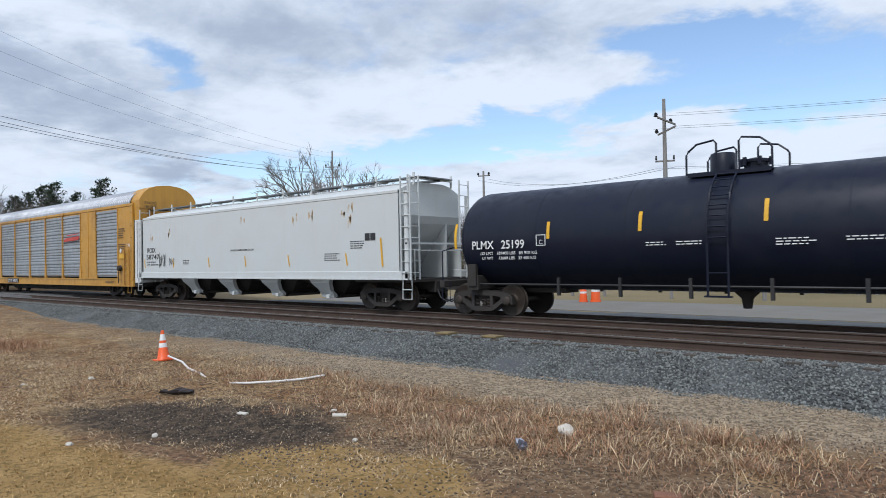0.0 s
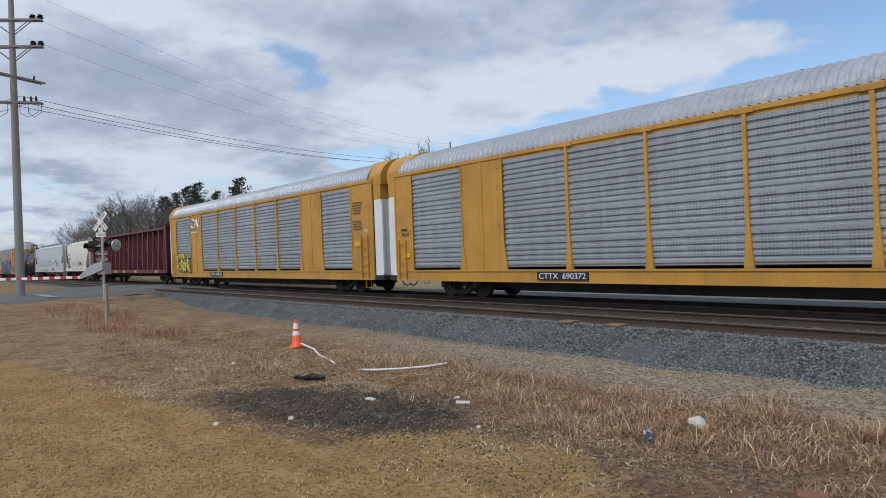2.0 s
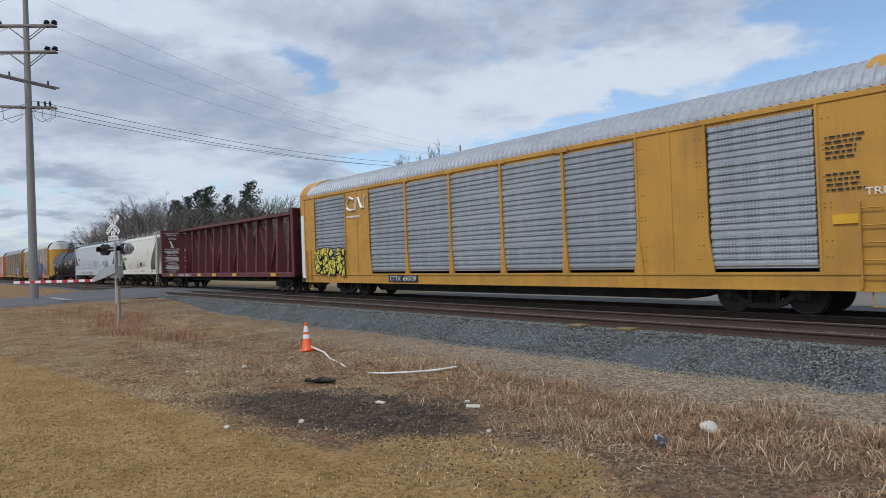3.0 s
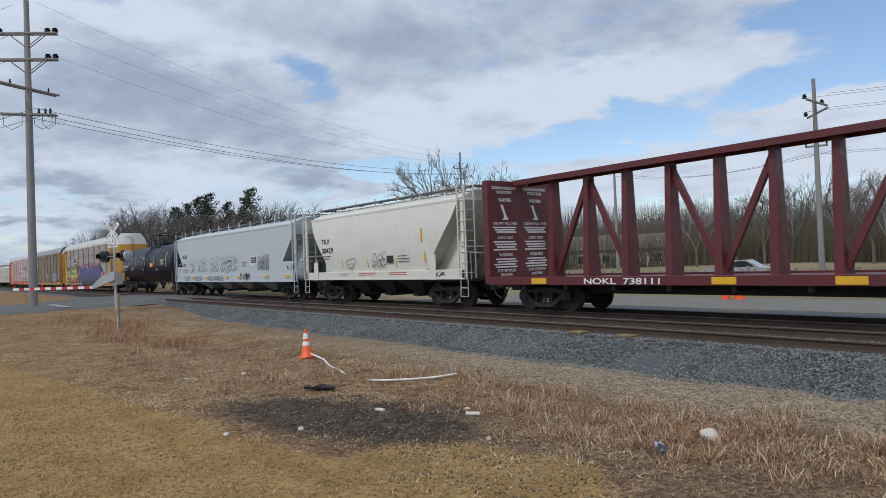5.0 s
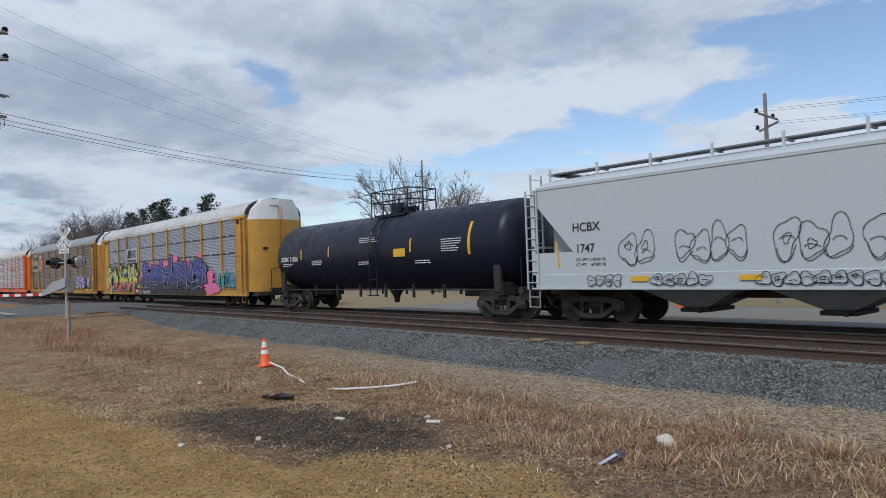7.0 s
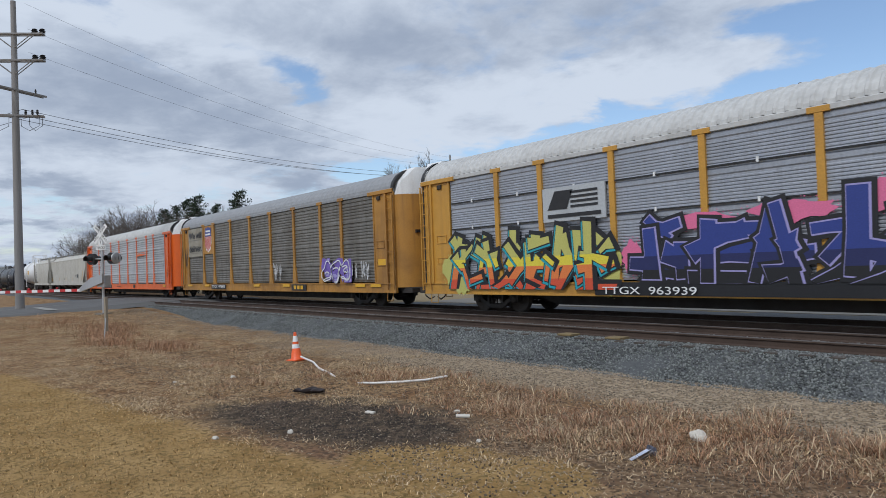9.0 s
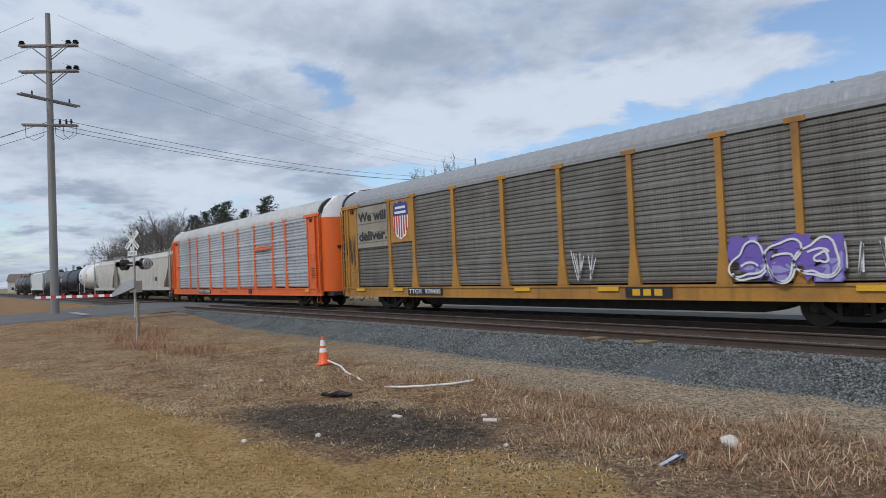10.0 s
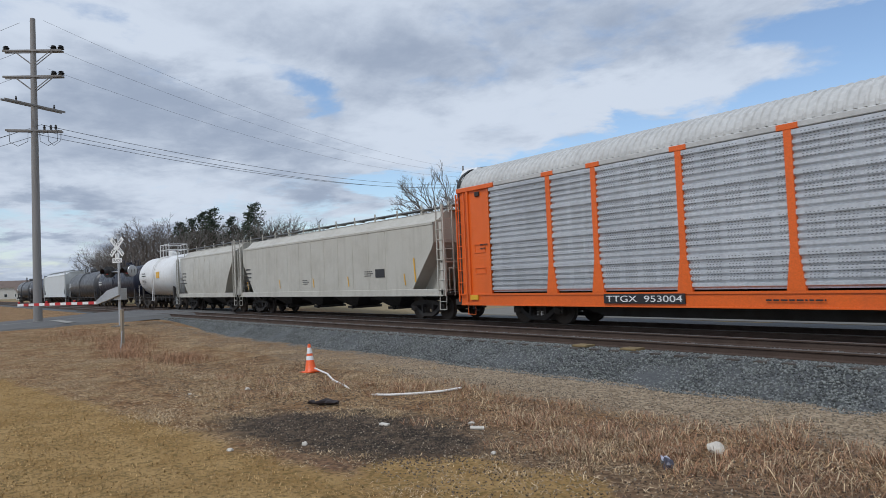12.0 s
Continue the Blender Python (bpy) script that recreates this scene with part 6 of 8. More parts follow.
bars(m, -3.4, 2.4, -1.635, 1.2, 4, 0.06, 0.05, 5)
part("lettering", m, LETTER_BLACK, car)
for xl, xr, kind in ((-308.6, -292.9, "t"), (-325.6, -309.9, "g"), (-344.8, -327.0, "h"), (-361.8, -346.1, "t"), (-378.8, -363.1, "g")):
    if kind == "h":
        hopper("covered_hopper", xl, xr, "white covered hopper near the train's end", HOPPER_WHITE, eave=3.9, top=4.3, bays=4, bay_tone=GRIME_AND_SHADE)
    else:
        car, h = tank_car("tank_car", xl, xr, "dark tank car near the train's end", TANK_BLACK if kind == "t" else TANK_GREY, 1.5, 2.4)
        m = Mesh()
        bars(m, -h + 1.2, 2.5, -1.54, 1.6, 2, 0.16, 0.1, 4)
        part("lettering", m, LETTER_WHITE, car)
for ob in (*TRUCK.children_recursive, TRUCK):
    bpy.data.objects.remove(ob)

# ---- ground ----
def smooth_step(a, b, v):
    u = min(1.0, max(0.0, (v - a) / (b - a)))
    return u * u * (3 - 2 * u)


ROAD = (-56.0, -43.0)      # the level crossing's road runs along y between these


def ground_z(x, y):
    z = -0.52
    z += 0.50 * (1 - smooth_step(2.0, 5.5, math.hypot(x, y)))
    near_road = smooth_step(28.0, 42.0, -x)
    z += near_road * 0.34 * smooth_step(-6.0, 9.0, y)
    z += 0.22 * smooth_step(18.0, 20.5, y)
    if y < 11.2:
        z += 0.035 * noise.noise((x * 0.5, y * 0.5, 3.0)) + 0.02 * noise.noise((x * 1.7, y * 1.7, 9.0))
    return z


def axis_steps(stops):
    out = []
    for a, b, n in stops:
        out += list(np.linspace(a, b, n, endpoint=False))
    return out + [stops[-1][1]]


def make_ground():
    xs = axis_steps([(-3000, -300, 12), (-300, -60, 16), (-60, -26, 40), (-26, 6, 130), (6, 60, 18), (60, 400, 10), (400, 3000, 8)])
    ys = axis_steps([(-3000, -100, 10), (-100, -4, 16), (-4, 11.4, 74), (11.4, 40, 24), (40, 200, 14), (200, 3000, 14)])
    m = Mesh()
    m.v = [(x, y, ground_z(x, y)) for y in ys for x in xs]
    k = len(xs)
    m.f = [(j * k + i, j * k + i + 1, (j + 1) * k + i + 1, (j + 1) * k + i) for j in range(len(ys) - 1) for i in range(k - 1)]
    g = bpy.data.materials.new("winter_ground")
    g.use_nodes = True
    nt = g.node_tree
    N, L = nt.nodes.new, nt.links.new
    b = nt.nodes["Principled BSDF"]
    b.inputs["Roughness"].default_value = 0.95
    b.inputs["Specular IOR Level"].default_value = 0.1
    co = N("ShaderNodeTexCoord")
    sep = N("ShaderNodeSeparateXYZ")
    L(co.outputs["Object"], sep.inputs[0])

    def mth(op, a, c=0.0):
        n = N("ShaderNodeMath")
        n.operation = op
        for i, v in enumerate((a, c)):
            if isinstance(v, (int, float)):
                n.inputs[i].default_value = v
            else:
                L(v, n.inputs[i])
        return n.outputs[0]

    def nz(scale, detail=6, rough=0.6):
        n = N("ShaderNodeTexNoise")
        n.inputs["Scale"].default_value, n.inputs["Detail"].default_value, n.inputs["Roughness"].default_value = scale, detail, rough
        L(co.outputs["Object"], n.inputs["Vector"])
        return n.outputs[0]

    def span(v, a, c, lo=0.0, hi=1.0):
        n = N("ShaderNodeMapRange")
        n.interpolation_type = "SMOOTHSTEP"
        for i, val in enumerate((a, c, lo, hi)):
            n.inputs[i + 1].default_value = val
        L(v, n.inputs[0])
        return n.outputs[0]

    def blend(fac, a, c):
        n = N("ShaderNodeMix")
        n.data_type = "RGBA"
        L(fac, n.inputs["Factor"])
        for key, v in (("A", a), ("B", c)):
            if isinstance(v, tuple):
                n.inputs[key].default_value = (*v, 1)
            else:
                L(v, n.inputs[key])
        return n.outputs["Result"]

    X, Y = sep.outputs[0], sep.outputs[1]
    wob = mth("MULTIPLY", mth("SUBTRACT", nz(0.75, 10, 0.72), 0.5), 4.2)
    fine, mid, tiny = nz(14, 8), nz(1.6, 8), nz(60, 4)
    verge = blend(span(mid, 0.35, 0.65), (0.27, 0.150, 0.070), (0.42, 0.285, 0.150))
    # dark mottling: bare soil, plus the small shadows between tufts put into the colour
    verge = blend(span(fine, 0.44, 0.60, 0, 0.85), verge, (0.075, 0.046, 0.027))
    verge = blend(span(nz(4.5, 9, 0.75), 0.50, 0.66, 0, 0.6), verge, (0.14, 0.082, 0.044))
    red = blend(span(fine, 0.40, 0.62), (0.235, 0.135, 0.078), (0.115, 0.075, 0.050))
    verge = blend(mth("MULTIPLY", span(mth("ADD", X, wob), -11.0, -6.5), span(nz(1.1, 7, 0.65), 0.40, 0.56, 0.15, 0.95)), verge, red)
    gravel = blend(span(fine, 0.38, 0.60), (0.20, 0.148, 0.095), (0.46, 0.365, 0.25))
    gravel = blend(span(nz(5.0, 8, 0.7), 0.48, 0.66, 0, 0.7), gravel, (0.17, 0.125, 0.08))
    strip = mth("MULTIPLY", span(mth("ADD", Y, mth("MULTIPLY", wob, 0.5)), 8.1, 9.3), span(mth("ADD", X, mth("MULTIPLY", wob, 3.0)), -24.0, -11.0))
    col = blend(strip, verge, gravel)
    # bare soil and the damp dark patch
    def oval(cx, cy, rx, ry, turn=0.0):
        c, s = math.cos(turn), math.sin(turn)
        dx, dy = mth("SUBTRACT", X, cx), mth("SUBTRACT", Y, cy)
        u = mth("DIVIDE", mth("ADD", mth("MULTIPLY", dx, c), mth("MULTIPLY", dy, s)), rx)
        v = mth("DIVIDE", mth("SUBTRACT", mth("MULTIPLY", dy, c), mth("MULTIPLY", dx, s)), ry)
        return mth("ADD", mth("SQRT", mth("ADD", mth("MULTIPLY", u, u), mth("MULTIPLY", v, v))), mth("MULTIPLY", wob, 0.42))
    soil = blend(span(fine, 0.4, 0.62), (0.125, 0.080, 0.048), (0.28, 0.188, 0.112))
    col = blend(span(oval(-5.2, 6.1, 3.6, 0.75, 0.1), 1.15, 0.75), col, soil)
    damp = blend(span(fine, 0.45, 0.7), (0.040, 0.033, 0.026), (0.125, 0.098, 0.070))
    damp = blend(span(nz(3.5, 8, 0.75), 0.46, 0.66, 0, 0.9), damp, (0.20, 0.145, 0.095))
    col = blend(span(oval(-9.1, 5.0, 2.7, 1.4, 0.22), 1.15, 0.62), col, damp)
    # mown winter lawn on the camera's side
    lawn = blend(span(mid, 0.3, 0.7), (0.31, 0.19, 0.070), (0.435, 0.285, 0.12))
    lawn = blend(span(fine, 0.46, 0.64, 0, 0.75), lawn, (0.15, 0.105, 0.04))
    edge = mth("SUBTRACT", mth("ADD", Y, mth("MULTIPLY", wob, 0.35)), mth("MULTIPLY", X, 0.13))
    col = blend(span(edge, 4.95, 4.45), col, lawn)
    col = blend(span(oval(-5.5, 4.6, 1.5, 0.95, 0.2), 1.12, 0.85), col, lawn)
    # fields far off
    far = blend(span(nz(0.03), 0.4, 0.6), (0.20, 0.165, 0.09), (0.27, 0.215, 0.13))
    col = blend(span(Y, 19.0, 21.0), col, far)
    L(col, b.inputs["Base Color"])
    bp = N("ShaderNodeBump")
    bp.inputs["Strength"].default_value, bp.inputs["Distance"].default_value = 0.9, 0.05
    L(mth("ADD", fine, mth("MULTIPLY", tiny, 0.6)), bp.inputs["Height"])
    L(bp.outputs[0], b.inputs["Normal"])
    ob = part("ground", m, g, smooth=True)
    tagged(ob, "winter ground of dry grass, soil and mown lawn", "ground", kind="structure")


make_ground()


# ---- tracks ----
def make_tracks():
    x0, x1 = -420.0, 90.0
    bed = Mesh()
    prof = [(10.6, -0.66), (10.75, -0.535), (11.15, -0.40), (11.85, -0.11), (12.05, -0.075), (14.35, -0.075), (14.7, -0.13), (15.4, -0.23), (15.8, -0.20), (18.75, -0.20), (19.5, -0.25), (22.3, -0.285), (22.5, -0.6)]
    xs = axis_steps([(x0, -60, 30), (-60, 12, 240), (12, x1, 12)])
    rings = []
    for x in xs:
        rings.append([(x, y + (0.10 * noise.noise((x * 0.7, y, 1)) if y < 11.5 else 0), z + 0.03 * noise.noise((x * 1.3, y * 2.0, 5))) for y, z in prof])
    bed.loft(rings, caps=False, closed=False)
    ob = part("ballast_bed", bed, BALLAST)
    tagged(ob, "grey crushed-stone ballast bed under two tracks", "ballast", kind="structure")
    for name, yc, up in (("track_near", NEAR, NEAR_UP), ("track_far", TRACK, 0.0)):
        tr = new(name)
        tagged(tr, "railway track with rusty rails on timber ties", "track", kind="structure")
        for s in (-1, 1):
            y = yc + s * 0.755
            web = Mesh()
            ring = [(-0.07, -0.178), (0.07, -0.178), (0.07, -0.165), (0.012, -0.14), (0.009, -0.05), (0.034, -0.036), (0.034, -0.014), (-0.034, -0.014), (-0.034, -0.036), (-0.009, -0.05), (-0.012, -0.14), (-0.07, -0.165)]
            web.loft([[(x, y + a, up + b) for a, b in ring] for x in (x0, x1)])
            r = part("rail", web, RAIL, tr)
            hd = Mesh()
            hd.loft([[(x, y + a, up + b) for a, b in ((-0.034, -0.0138), (0.034, -0.0138), (0.034, -0.006), (0.026, 0), (-0.026, 0), (-0.034, -0.006))] for x in (x0, x1)])
            part("rail_head", hd, RAILHEAD, r)
        t = Mesh().box(-0.115, 0.115, -1.3, 1.3, -0.18, 0.0, 0.012)
        tie = None
        n = 0
        for i in range(150):
            x = -70 + i * 0.54
            rnd = random.Random(i * 7 + int(yc))
            at = pose(x + rnd.uniform(-0.03, 0.03), yc, up - 0.178 + rnd.uniform(-0.004, 0.0), 0, 0, rnd.uniform(-1.0, 1.0))
            if ROAD[0] < x < ROAD[1]:
                continue
            tie = part("tie", t, TIE, tr, at=at) if tie is None else again(tie, at)
        if yc == NEAR:
            for x in (-10.55, -9.2):
                p = Mesh().box(x - 0.2, x + 0.2, yc - 1.2, yc - 0.86, up - 0.175, up - 0.13, 0.01)
                part("marked_tie_end", p, mat("faded_yellow_paint", (0.20, 0.145, 0.065), 0.85, 0, (0.1, 0.08, 0.05), 0.7, patch=9), tr, "tie end with faded yellow paint")


make_tracks()


def stones(name, label, count, region, size, seed, material=STONE):
    """Loose crushed stone, joined: small uneven blocks scattered over a height given by region(u, v)."""
    rs = np.random.RandomState(seed)
    base = np.array([(1, 0, 0), (-1, 0, 0), (0, 1, 0), (0, -1, 0), (0, 0, 1), (0, 0, -1)], float)
    faces = np.array([(0, 2, 4), (2, 1, 4), (1, 3, 4), (3, 0, 4), (2, 0, 5), (1, 2, 5), (3, 1, 5), (0, 3, 5)])
    at = np.array([region(u, v) for u, v in rs.rand(count, 2)])
    q = rs.randn(count, 4)
    w, x, y, z = (q / np.linalg.norm(q, axis=1, keepdims=True)).T
    turn = np.array([[1 - 2 * (y * y + z * z), 2 * (x * y - z * w), 2 * (x * z + y * w)], [2 * (x * y + z * w), 1 - 2 * (x * x + z * z), 2 * (y * z - x * w)], [2 * (x * z - y * w), 2 * (y * z + x * w), 1 - 2 * (x * x + y * y)]]).transpose(2, 0, 1)
    grow = size * rs.uniform(0.45, 1.3, (count, 1, 1)) * rs.uniform(0.6, 1.15, (count, 6, 1))
    V = np.einsum("nij,nkj->nki", turn, base * np.array([1.0, 0.85, 0.75]) * grow) + at[:, None, :]
    F = faces[None] + 6 * np.arange(count)[:, None, None]
    V, F = V.reshape(-1, 3), F.reshape(-1, 3)
    me = bpy.data.meshes.new(name)
    me.vertices.add(len(V))
    me.vertices.foreach_set("co", V.ravel())
    me.loops.add(len(F) * 3)
    me.loops.foreach_set("vertex_index", F.ravel())
    me.polygons.add(len(F))
    me.polygons.foreach_set("loop_start", np.arange(0, len(F) * 3, 3))
    me.update(calc_edges=True)
    me.materials.append(material)
    return tagged(new(name, me), label, name.replace("_", " "), kind="stuff")


def shoulder(u, v):
    x = 5 - 55 * u ** 1.6
    y = 10.55 + 1.9 * v
    z = float(np.interp(y, [10.5, 10.75, 11.15, 11.85, 12.05, 12.6], [-0.53, -0.535, -0.40, -0.11, -0.075, -0.075]))
    return x, y, z + 0.008


def between(u, v):
    x = 5 - 60 * u ** 1.4
    y = 14.05 + 2.3 * v
    z = float(np.interp(y, [14.0, 14.35, 14.7, 15.4, 15.8, 16.2], [-0.075, -0.075, -0.13, -0.23, -0.20, -0.20]))
    return x, y, z + 0.008


def crib(u, v):
    return 5 - 48 * u ** 1.4, 12.55 + 1.55 * v, -0.062


def spill(u, v):
    x, y = 4 - 45 * u ** 1.5, 10.9 - 2.4 * v ** 1.8
    return x, y, ground_z(x, y) + 0.004


def vary(m, lo, hi):
    """Lets the pieces of one mesh differ in brightness."""
    nt = m.node_tree
    N, L = nt.nodes.new, nt.links.new
    b = nt.nodes["Principled BSDF"]
    geo, mr, hsv = N("ShaderNodeNewGeometry"), N("ShaderNodeMapRange"), N("ShaderNodeHueSaturation")
    mr.inputs[3].default_value, mr.inputs[4].default_value = lo, hi
    L(geo.outputs["Random Per Island"], mr.inputs[0])
    L(mr.outputs[0], hsv.inputs["Value"])
    L(b.inputs["Base Color"].links[0].from_socket, hsv.inputs["Color"])
    L(hsv.outputs[0], b.inputs["Base Color"])


vary(STONE, 0.3, 1.75)
for g in (DRY, DRY_PALE, WEED, LAWN):
    vary(g, 0.45, 1.5)
TAN_STONE = mat("tan_pebble", (0.31, 0.25, 0.18), 0.9, 0, (0.22, 0.18, 0.13), 0.5, grain=14, patch=3.0, bump=0.2)
vary(TAN_STONE, 0.35, 1.35)
stones("ballast_shoulder", "loose blue-grey crushed stone along the track", 85000, shoulder, 0.029, 1)
stones("ballast_between", "crushed stone between the tracks", 24000, between, 0.032, 2)
stones("ballast_crib", "crushed stone heaped between the rails", 22000, crib, 0.032, 4)
stones("pebble_strip", "tan gravel and pebbles beside the ballast", 34000, spill, 0.019, 3, TAN_STONE)


# ---- grass and weeds ----
def blades(name, label, count, place, height, width, lean, material, seed, category="grass"):
    """Thin bent blades, three faces each, joined."""
    rs = np.random.RandomState(seed)
    V, F = np.zeros((count * 5, 3)), np.zeros((count * 3, 3), int)
    for i in range(count):
        x, y, s = place(rs)
        z = ground_z(x, y) - 0.01
        h = height * s * rs.uniform(0.5, 1.2)
        a, d = rs.uniform(0, 6.28), rs.uniform(0, 6.28)
        w = width * rs.uniform(0.6, 1.3)
        cx, cy = math.cos(a) * w, math.sin(a) * w
        l1, l2 = lean * h * rs.uniform(0.1, 0.5), lean * h * rs.uniform(0.5, 1.4)
        dx, dy = math.cos(d), math.sin(d)
        mx, my = x + dx * l1, y + dy * l1
        V[i * 5:i * 5 + 5] = [(x - cx, y - cy, z), (x + cx, y + cy, z), (mx + cx * 0.8, my + cy * 0.8, z + h * 0.6), (mx - cx * 0.8, my - cy * 0.8, z + h * 0.6), (x + dx * l2, y + dy * l2, z + h * max(0.35, 1 - 0.3 * lean))]
        F[i * 3:i * 3 + 3] = [(i * 5, i * 5 + 1, i * 5 + 2), (i * 5, i * 5 + 2, i * 5 + 3), (i * 5 + 3, i * 5 + 2, i * 5 + 4)]
    me = bpy.data.meshes.new(name)
    me.vertices.add(len(V))
    me.vertices.foreach_set("co", V.ravel())
    me.loops.add(len(F) * 3)
    me.loops.foreach_set("vertex_index", F.ravel())
    me.polygons.add(len(F))
    me.polygons.foreach_set("loop_start", np.arange(0, len(F) * 3, 3))
    me.update(calc_edges=True)
    me.materials.append(material)
    return tagged(new(name, me), label, category, kind="stuff")


def in_patch(x, y):
    dx, dy = x + 8.75, y - 5.0
    c, s = math.cos(0.32), math.sin(0.32)
    return ((dx * c + dy * s) / 2.2) ** 2 + ((dy * c - dx * s) / 0.95) ** 2 < 1.0


def lawn_place(rs):
    while True:
        x, y = 1 - 30 * rs.rand() ** 1.3, -4 + 8.6 * rs.rand()
        if y < 4.6 + 0.13 * x + 0.5 * noise.noise((x * 0.6, y * 0.6, 7)) and x * x + y * y > 16 and not in_patch(x, y):
            return x, y, 1.0


def verge_place(rs):
    while True:
        x, y = 2 - 42 * rs.rand() ** 1.3, 1.5 + 8.8 * rs.rand()
        n = noise.noise((x * 0.45, y * 0.8, 2.0)) + 0.5 * noise.noise((x * 1.7, y * 1.7, 4.0))
        if y > 4.6 + 0.13 * x and not in_patch(x, y) and n > rs.uniform(-0.5, 0.35) and rs.rand() > (smooth_step(8.6, 10.4, y) if x < -11 else smooth_step(7.6, 9.0, y)) and (x < -9 or rs.rand() < 0.6):
            return x, y, 0.5 + max(0.0, n)


TUFT_RND = np.random.RandomState(99)
TUFTS = [verge_place(TUFT_RND) for _ in range(1700)]


def tuft_place(rs):
    x, y, s = TUFTS[rs.randint(len(TUFTS))]
    r = 0.05 + 0.12 * s
    return x + rs.randn() * r, y + rs.randn() * r, 0.6 + 0.7 * s


CLUMPS = [(-12.2, 7.7, 0.9, 0.45), (-11.2, 8.0, 0.9, 0.4), (-10.2, 8.2, 0.7, 0.35), (-7.5, 6.9, 0.55, 0.35), (-6.0, 6.8, 0.35, 0.3), (-5.4, 7.2, 0.45, 0.35), (-5.4, 7.3, 0.45, 0.4), (-5.0, 7.9, 0.5, 0.35), (-4.8, 6.9, 0.4, 0.3), (-4.4, 8.5, 0.5, 0.3), (-3.8, 7.7, 0.45, 0.4), (-3.5, 7.5, 0.5, 0.4), (-3.1, 7.8, 0.45, 0.45), (-2.4, 8.2, 0.5, 0.45),
          (-12.6, 5.3, 0.8, 0.3), (-14.6, 6.2, 1.0, 0.4), (-17.5, 7.4, 1.4, 0.6), (-20.5, 6.8, 1.4, 0.6), (-23, 6.2, 1.6, 0.5), (-19, 5.0, 1.2, 0.5), (-26, 6.8, 1.6, 0.6), (-7.9, 7.4, 0.6, 0.3), (-11.9, 7.2, 0.4, 0.25), (-11.4, 7.5, 0.5, 0.3), (-10.9, 7.7, 0.5, 0.25), (-9.6, 8.1, 0.6, 0.3)]


WEED_TUFTS = []
for wx, wy, rx, ry in CLUMPS:
    for _ in range(6):
        WEED_TUFTS.append((wx + TUFT_RND.randn() * rx * 0.85, wy + TUFT_RND.randn() * ry * 1.2, TUFT_RND.uniform(0.5, 1.3)))
for _ in range(150):
    WEED_TUFTS.append((TUFT_RND.uniform(-9.0, 0.8), TUFT_RND.uniform(5.7, 8.9), TUFT_RND.uniform(0.35, 1.05)))


def weed_place(rs):
    x, y, s = WEED_TUFTS[rs.randint(len(WEED_TUFTS))]
    return x + rs.randn() * 0.13, y + rs.randn() * 0.13, s


def bush_place(rs):
    x, y, rx, ry = [(-24.5, 5.6, 1.5, 0.5), (-28, 6.3, 2.0, 0.7), (-21.5, 6.4, 1.3, 0.6), (-31, 7.2, 2.2, 0.8), (-35, 6.0, 3.0, 1.2)][rs.randint(5)]
    return x + rs.randn() * rx * 0.6, y + rs.randn() * ry * 0.7, 1.0


blades("lawn_grass", "short olive-tan winter lawn grass", 60000, lawn_place, 0.045, 0.006, 1.0, LAWN, 11)
blades("verge_grass", "patchy dry tan grass beside the track", 62000, tuft_place, 0.055, 0.005, 1.9, DRY, 12)
blades("pale_verge_grass", "pale straw-coloured dry grass tufts", 12000, tuft_place, 0.065, 0.005, 1.7, DRY_PALE, 13)
blades("tall_weeds", "tall brittle reddish-brown dead weeds", 12500, weed_place, 0.175, 0.0042, 1.4, WEED, 14, "weeds")
blades("straw_weeds", "pale straw stalks among the weeds", 3600, weed_place, 0.23, 0.0042, 1.1, DRY_PALE, 15, "weeds")
blades("ground_litter", "flattened dry stems lying on the soil", 30000, verge_place, 0.07, 0.006, 2.6, DRY_PALE, 17)
blades("scrub", "thin grey-brown scrub and dead stalks", 4200, bush_place, 0.34, 0.005, 1.0, WEED, 16, "scrub")


def litter(u, v):
    a, r = u * 6.283, math.sqrt(v)
    x, y = -8.75 + 2.3 * r * math.cos(a), 5.0 + 1.1 * r * math.sin(a) + 0.25 * r * math.cos(a)
    return x, y, ground_z(x, y) + 0.004


def litter_right(u, v):
    x, y = -7.5 + 6.0 * u, 5.4 + 1.3 * v
    return x, y, ground_z(x, y) + 0.004


def verge_soil(u, v):
    x, y = 2.0 - 22.0 * u ** 1.1, 4.2 + 5.2 * v
    return x, y, ground_z(x, y) + 0.002


SOIL_CLOD = mat("soil_clod", (0.105, 0.075, 0.052), 0.95, 0, (0.06, 0.045, 0.032), 0.6, grain=20, patch=2.0, bump=0.3)
vary(SOIL_CLOD, 0.4, 1.5)
stones("soil_clods", "crumbs of dark soil and dead leaf on the verge", 16000, verge_soil, 0.017, 7, SOIL_CLOD)
stones("damp_clods", "crumbs of damp dark soil", 3500, litter, 0.018, 8, SOIL_CLOD)
stones("verge_pebbles", "small pale stones strewn over the verge", 5000, verge_soil, 0.018, 9, TAN_STONE)
stones("wood_chips", "pale wood chips and pebbles on damp soil", 320, litter, 0.016, 5, TAN_STONE)
stones("soil_pebbles", "small stones on bare soil", 260, litter_right, 0.014, 6, TAN_STONE)


